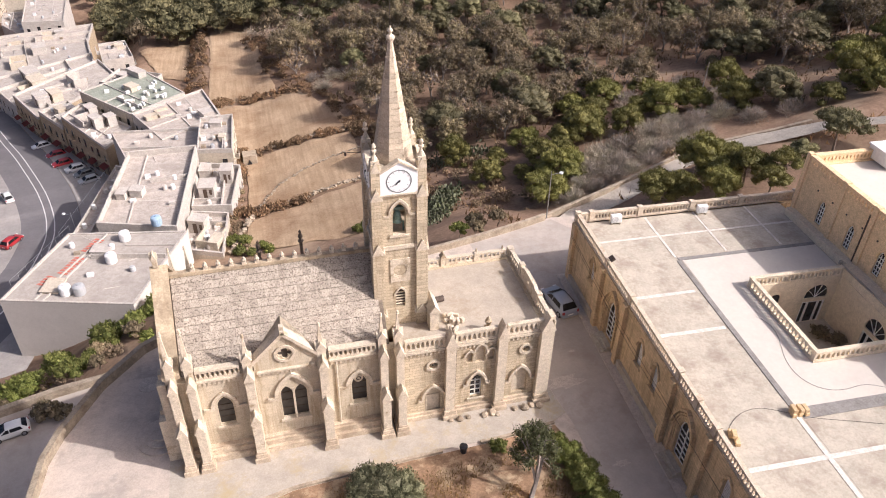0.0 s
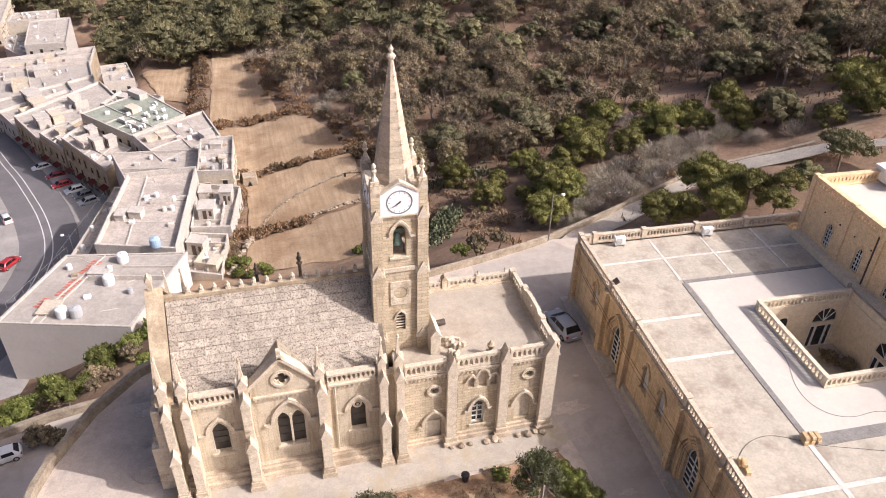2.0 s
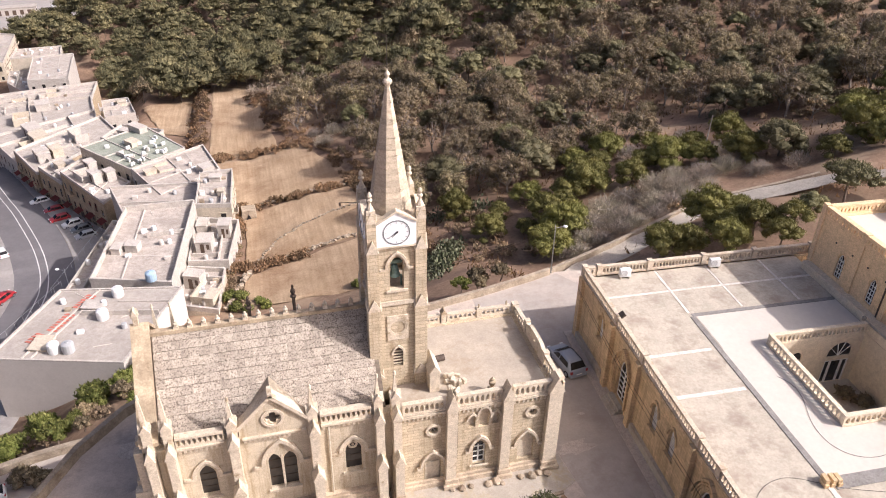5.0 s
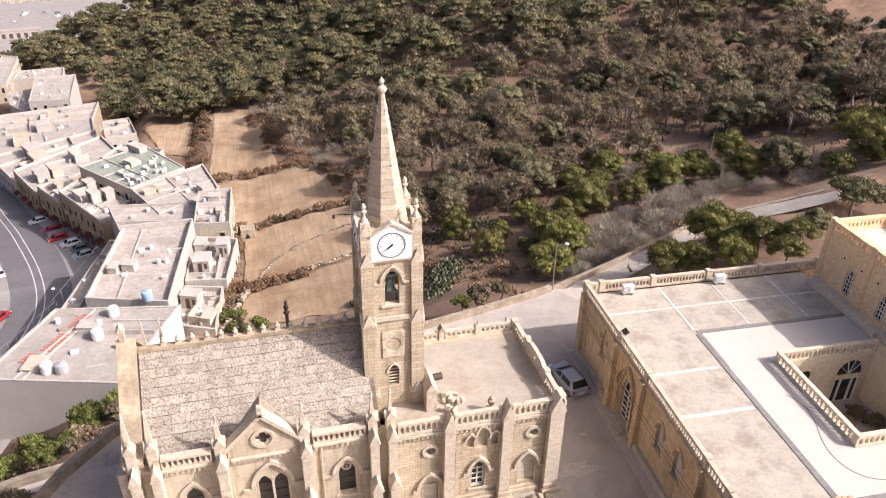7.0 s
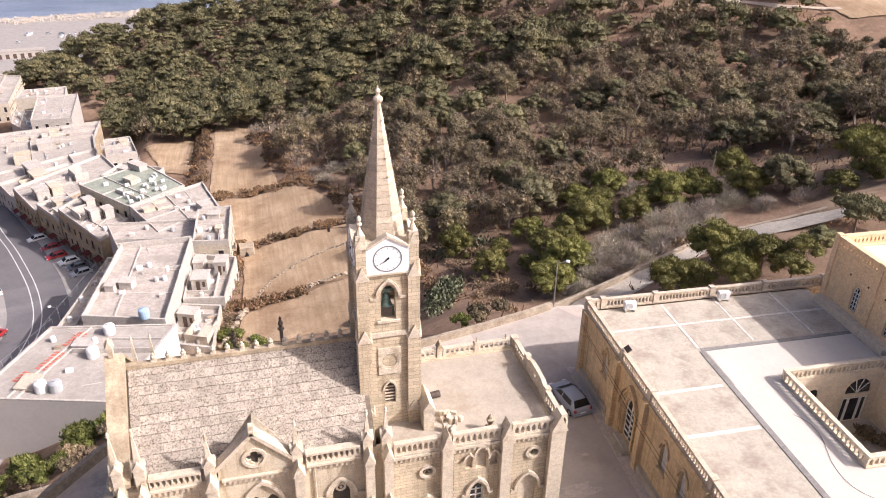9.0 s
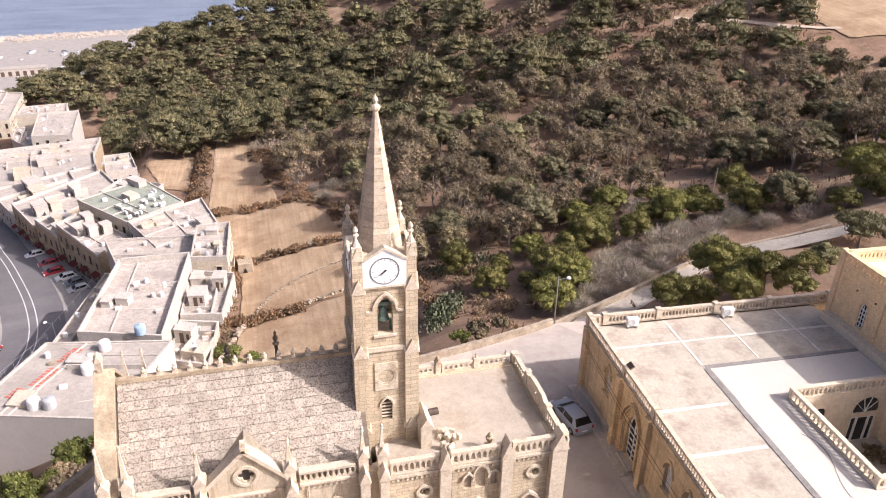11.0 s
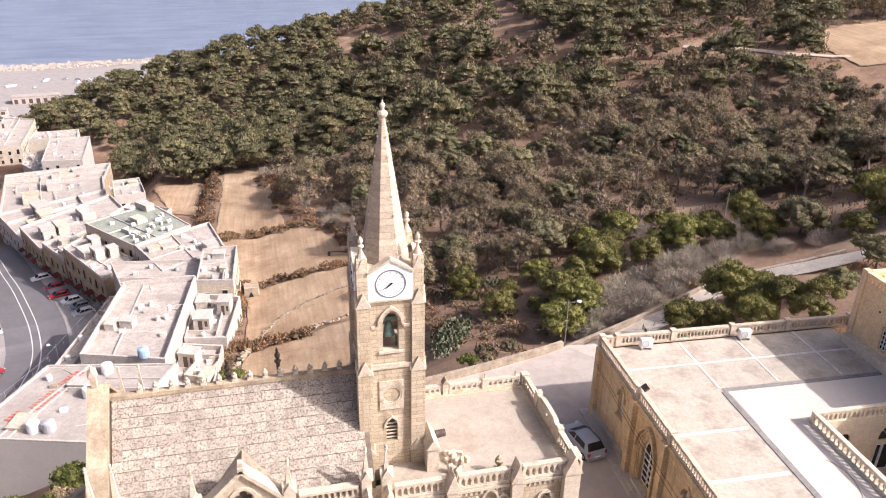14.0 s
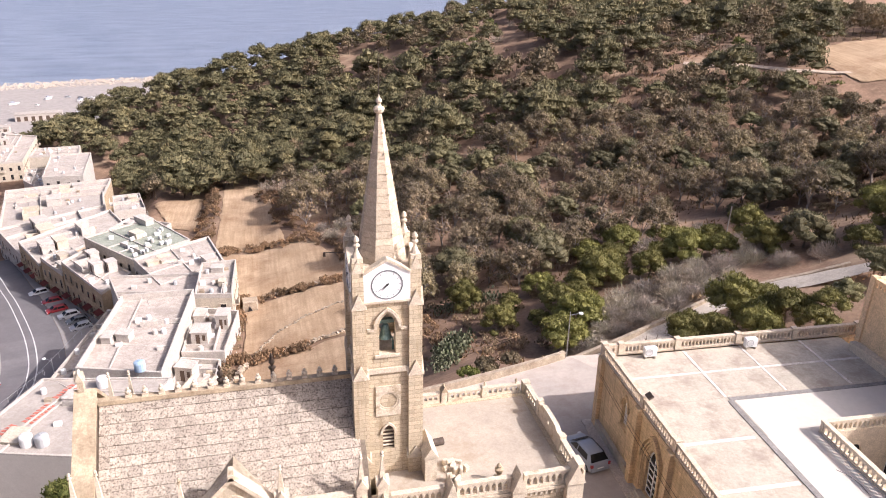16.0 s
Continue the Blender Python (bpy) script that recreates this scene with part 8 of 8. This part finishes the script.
# the brown scrub that lines the fields and their banks, too thick to tell apart
bank = []
for i in range(620):
    r = i % 10
    if r < 4:
        y = random.uniform(66, 206)
        x = field_edge(y) + random.uniform(-2.5, 3.5)
    else:
        x, y = ((random.uniform(-26, 3), 115 + random.uniform(-1.6, 1.6)), (random.uniform(-30, -9), 149 + random.uniform(-2, 2)), (random.uniform(-37.2, -31.4), random.uniform(162, 226)),
                (random.uniform(-37.2, -31.4), random.uniform(162, 226)), (-24.5 + random.uniform(-1, 1), random.uniform(100, 116)), (random.uniform(-26, -12), 86 + random.uniform(-1, 1)))[r - 4]
    a, s = random.uniform(0, 6.28), random.uniform(0.4, 1.05)
    ca, sa = math.cos(a) * s, math.sin(a) * s
    bank.append(random.choice(under) @ np.array(((ca, sa, 0), (-sa, ca, 0), (0, 0, s))) + (x, y, ground_z(x, y) + 0.1))
tagged(new("bank_scrub", tri_mesh("bank_scrub", np.concatenate(bank), M_BANK)), "brown dry scrub along the field banks", "scrub", kind="stuff")
for i in range(34):
    x, y = -25.2 + random.uniform(-1.3, 1.3), random.uniform(73, 101)
    on_slope(random.choice(DRY), x, y, random.uniform(0.35, 0.75), "orange-brown dry weeds beside the houses", "shrub", "dry weeds", "shrub")
# green bushes below the grey house, along the ramp and behind the church
for i in range(18):
    u = random.random()
    x, y = -58 + 23 * u + random.uniform(-1, 1), 44 + 4 * u + random.uniform(-8, 7)
    plant(random.choice(DRY + SCRUBS), pose(x, y, ground_z(x, y) - 0.2, 0, 0, random.uniform(0, 360)) @ Matrix.Scale(random.uniform(0.5, 1.1), 4), "dry brown shrub on the bank below the house", "shrub", "bank bushes", "shrub")
for i in range(30):
    u = random.random()
    x, y = -58 + 23 * u + random.uniform(-1, 1), 44 + 4 * u + random.uniform(-7, 7)
    plant(random.choice(BUSHES), pose(x, y, ground_z(x, y) - 0.4, 0, 0, random.uniform(0, 360)) @ Matrix.Scale(random.uniform(0.5, 1.35), 4), "green bush on the bank below the house", "shrub", "bank bushes", "shrub")
for x, y, z, s in ((-45.6, 26.4, -18.95, 1.15), (-43.8, 26.0, -18.95, 0.9)):
    plant(SCRUBS[0], pose(x, y, z, 0, 0, 30) @ Matrix.Scale(s, 4), "dusty grey-green bush beside the ramp", "shrub", "", "shrub")
for x, y in ((-25, 72), (-23, 71), (-21, 73), (-26, 76), (-24, 75), (-20, 71.5), (-3, 70), (-1, 69), (-4.5, 69)):
    on_slope(random.choice(BUSHES), x, y, random.uniform(0.6, 0.9), "green bush at the field edge", "shrub", "field bushes", "shrub")


# prickly pears: flat oval pads
def cactus_mesh(seed, n):
    rnd = random.Random(seed)
    verts, faces = [], []
    for i in range(n):
        c = Vector((rnd.gauss(0, 1.0), rnd.gauss(0, 0.8), rnd.uniform(0.2, 1.9)))
        q = Euler((rnd.uniform(-0.7, 0.7), rnd.uniform(-0.7, 0.7), rnd.uniform(0, 6.28))).to_matrix()
        k = len(verts)
        for t in range(8):
            a = math.pi / 4 * t
            verts.append(tuple(c + q @ Vector((0.2 * math.cos(a), 0.0, 0.3 * math.sin(a)))))
        verts.append(tuple(c + q @ Vector((0, 0.05, 0))))
        verts.append(tuple(c + q @ Vector((0, -0.05, 0))))
        for t in range(8):
            faces += [(k + t, k + (t + 1) % 8, k + 8), (k + (t + 1) % 8, k + t, k + 9)]
    me = bpy.data.meshes.new("pads")
    me.from_pydata(verts, [], faces)
    me.materials.append(M_CACTUS)
    return me


CACTI = [cactus_mesh(300 + i, 60) for i in range(3)]
for i in range(46):
    a = random.choice(((4.5, 57, 11.5, 69), (4.5, 57, 11.5, 69), (10, 84, 22, 84), (9, 66, 13, 72)))
    f = random.random()
    x, y = a[0] + (a[2] - a[0]) * f + random.uniform(-1, 1), a[1] + (a[3] - a[1]) * f + random.uniform(-1.2, 1.2)
    t = new("prickly_pear")
    t.matrix_world = pose(x, y, ground_z(x, y), 0, 0, random.uniform(0, 360)) @ Matrix.Scale(random.uniform(0.7, 1.2), 4)
    tagged(t, "prickly pear cactus clump on the dry slope", "cactus", "prickly pears")
    o = new("foliage", random.choice(CACTI))
    o["kind"] = "stuff"
    o.parent = t

# garden in front of the church: one tall tree, a round bush, dry grass
plant(tree_kind(402, 6.0, 2.1, "olive", leaves("dull_green_leaves", (0.05, 0.06, 0.028), (0.17, 0.185, 0.095)), 34, 420, fine=0.45), pose(-4.1, -8.7, 0.05, -22, 10, 0), "slender garden tree with dull green leaves", "tree")
GARDEN_BUSH = tree_kind(405, 1.7, 1.7, "bush", leaves("grey_green_leaves", (0.1, 0.105, 0.065), (0.25, 0.25, 0.17)), 18, 520, fine=0.4)
HEDGE = tree_kind(407, 2.2, 1.9, "bush", M_BUSH, 16, 380, fine=0.45)
for x, y, s in ((-0.3, -6.2, 0.72), (0.1, -7.8, 0.78), (0.1, -9.5, 0.82), (-0.7, -4.9, 0.55), (0.2, -11.2, 0.85), (-0.2, -12.9, 0.85)):
    plant(HEDGE, pose(x, y, 0.0, 0, 0, 70 * x + 30 * y) @ Matrix.Scale(s, 4), "green hedge bush along the lane", "shrub", "hedge bushes", "shrub")
for x, y, s in ((-14.3, -6.3, 1.3), (-13.0, -6.7, 1.1), (-15.3, -6.8, 1.1)):
    plant(GARDEN_BUSH, pose(x, y, 0.0, 0, 0, 50 * x) @ Matrix.Scale(s, 4), "grey-green rounded garden bush", "shrub", "garden bushes", "shrub")
plant(BUSHES[2], pose(-4.9, -4.2, 0.0, 0, 0, 10) @ Matrix.Scale(0.42, 4), "small green bush by the kerb", "shrub", "", "shrub")
rng = np.random.default_rng(9)
random.seed(12)
plant(SCRUBS[0], convent.matrix_world @ pose(17.6, -14.0, 1.6, 0, 0, 20) @ Matrix.Scale(0.62, 4), "dark green bush in the convent courtyard", "shrub", "", "shrub")
plant(SCRUBS[1], convent.matrix_world @ pose(18.5, -15.2, 1.6, 0, 0, 80) @ Matrix.Scale(0.55, 4), "dark green bush in the convent courtyard", "shrub", "", "shrub")


def boulder(x, y, r, label):
    bm = bmesh.new()
    bmesh.ops.create_icosphere(bm, subdivisions=2, radius=r)
    for v in bm.verts:
        v.co *= 1 + 0.35 * noise.noise(v.co * (1.3 / r) + Vector((x, y, 0)))
        v.co.z = max(v.co.z * 0.7, -0.35 * r)
    ob = part("boulder", bm, M_RUBBLE)
    ob.location = (x, y, 0.35 * r)
    tagged(ob, label, "stone", "stones by the wall")


for x, y, r in ((-6.9, -0.75, 0.3), (-6.2, -0.7, 0.22), (-4.9, -0.8, 0.3), (-4.3, -0.7, 0.38), (-3.9, -0.95, 0.22), (-2.4, -0.75, 0.25), (-1.6, -0.85, 0.35), (-1.0, -0.7, 0.28), (-0.4, -0.9, 0.3), (-7.6, -0.7, 0.2)):
    boulder(x, y, r, "rough pale limestone block lying at the wall")
sack = thing("rubbish_bin", (-7.5, -3.85, 0.05), "black plastic bin at the garden edge", "bin")
bm = bmesh.new()
lathe(bm, 0, 0, [(0.22, 0), (0.3, 0.6), (0.32, 0.62)], 10)
part("body", bm, M_BLACK, sack)
bm = bmesh.new()
lathe(bm, 0, 0, [(0.33, 0.62), (0.3, 0.7), (0.05, 0.76)], 10)
part("lid", bm, M_BLACK, sack)
n = 22000
c = np.stack([rng.uniform(-27, 0.6, n), -4.6 - rng.gamma(2.0, 3.0, n), np.full(n, 0.05)], 1)
keep = np.array([noise.noise((p[0] * 0.35, p[1] * 0.35, 2)) > -0.05 for p in c])
c = c[keep]
n = len(c)
d = rng.normal(scale=0.35, size=(n, 3)) + (0, 0, 1)
ln = rng.uniform(0.12, 0.4, n)[:, None]
side = rng.normal(size=(n, 3)) * (1, 1, 0)
side /= np.linalg.norm(side, axis=1)[:, None]
v = np.stack([c - side * 0.03, c + side * 0.03, c + d * ln], 1).reshape(-1, 3)
tagged(new("dry_grass", tri_mesh("dry_grass", v, M_DRYGRASS)), "thin dead grass in the garden bed", "grass", kind="stuff")
# dry grass on the hillside and field edges
n = 26000
px, py = rng.uniform(-35, 150, n), rng.uniform(40, 210, n)
keep = np.array([noise.noise((a * 0.06, b * 0.06, 4)) > 0.02 and a > field_edge(b) + 1.0 and a < 148 for a, b in zip(px, py)])
px, py = px[keep], py[keep]
n = len(px)
c = np.stack([px, py, [ground_z(a, b) for a, b in zip(px, py)]], 1)
d = rng.normal(scale=0.5, size=(n, 3)) + (0, 0, 1)
ln = rng.uniform(0.3, 0.9, n)[:, None]
side = rng.normal(size=(n, 3)) * (1, 1, 0)
side /= np.linalg.norm(side, axis=1)[:, None]
v = np.stack([c - side * 0.16, c + side * 0.16, c + d * ln], 1).reshape(-1, 3)
tagged(new("hill_grass", tri_mesh("hill_grass", v, leaves("dead_scrub", (0.12, 0.075, 0.045), (0.3, 0.2, 0.11), 0.9))), "dead brown grass tufts over the hillside", "grass", kind="stuff")

# ---------------------------------------------------------------- single stones of the spire and the nave roof
S0, S1, COURSES = 20.55, 28.5, 21
for i in range(COURSES):
    z0 = S0 + (S1 - S0) * i / COURSES
    z1 = S0 + (S1 - S0) * (i + 1) / COURSES - 0.022
    r0, r1 = (1.42 + (0.15 - 1.42) * (z - S0) / (S1 - S0) for z in (z0, z1))
    bm = bmesh.new()
    prism(bm, ring_pts(TX, TY, r0, 8, math.pi / 8), z0, z1, ring_pts(TX, TY, r1, 8, math.pi / 8))
    part("stone_course", bm, M_SPIRE, church)
bm = bmesh.new()
prism(bm, ring_pts(TX, TY, 1.38, 8, math.pi / 8), S0, S1, ring_pts(TX, TY, 0.12, 8, math.pi / 8))
part("spire_core", bm, M_RIDGE, church)
bm = bmesh.new()
for k in range(4):
    a = math.pi / 8 + math.pi / 2 * k
    for i in range(7):
        f = (i + 0.6) / 7.5
        r = 1.42 + (0.15 - 1.42) * f
        x, y, z = TX + (r + 0.03) * math.cos(a), TY + (r + 0.03) * math.sin(a), S0 + (S1 - S0) * f
        box(bm, x - 0.035, x + 0.035, y - 0.035, y + 0.035, z, z + 0.08)
pieces("crocket", bm, M_SPIRE, church)

random.seed(31)
slope = Vector((0, RIDGE_Y - 0.75, RIDGE_Z - EAVE_Z))
run = slope.length
tilt = math.atan2(slope.z, slope.y)
ROWS_N, cols = 12, 25
slab_meshes = []
for k in range(6):
    bm = bmesh.new()
    L0, H0 = (NX1 - NX0 - 1.15) / cols, run / ROWS_N
    box(bm, 0.001, L0 - 0.001, 0.0, H0 - 0.02, 0, 0.08)
    for v in bm.verts:
        v.co += Vector((0, random.uniform(-0.015, 0.015), random.uniform(-0.008, 0.01)))
    bmesh.ops.recalc_face_normals(bm, faces=bm.faces)
    me = bpy.data.meshes.new("roof_slab")
    bm.to_mesh(me)
    bm.free()
    me.materials.append(M_SLAB)
    slab_meshes.append(me)
for r in range(ROWS_N):
    for c in range(cols):
        ob = new("roof_slab", random.choice(slab_meshes))
        ob.parent = roof
        s = run * r / ROWS_N
        x = NX0 + 1.05 + (NX1 - NX0 - 1.15) * c / cols
        ob.matrix_local = pose(x, 0.75 + s * math.cos(tilt), EAVE_Z - 0.1 + s * math.sin(tilt), math.degrees(tilt) - 0.5 + random.uniform(-0.12, 0.12), random.uniform(-0.12, 0.12), 0)
bm = bmesh.new()
for r in range(ROWS_N):
    s0, s1 = run * r / ROWS_N, run * (r + 1) / ROWS_N
    for c in range(cols):
        x0 = NX0 + 1.05 + L0 * c
        y0, z0 = NAVE_BACK - 0.35 - s0 * math.cos(tilt), EAVE_Z - 0.05 + s0 * math.sin(tilt)
        y1, z1 = NAVE_BACK - 0.35 - s1 * math.cos(tilt), EAVE_Z - 0.05 + s1 * math.sin(tilt)
        bm.faces.new([bm.verts.new(p) for p in ((x0, y0, z0 + 0.06), (x0 + L0 - 0.02, y0, z0 + 0.05), (x0 + L0 - 0.02, y1, z1), (x0, y1, z1))])
back = part("roof_slabs", bm, M_SLAB, roof)
back["kind"] = "stuff"
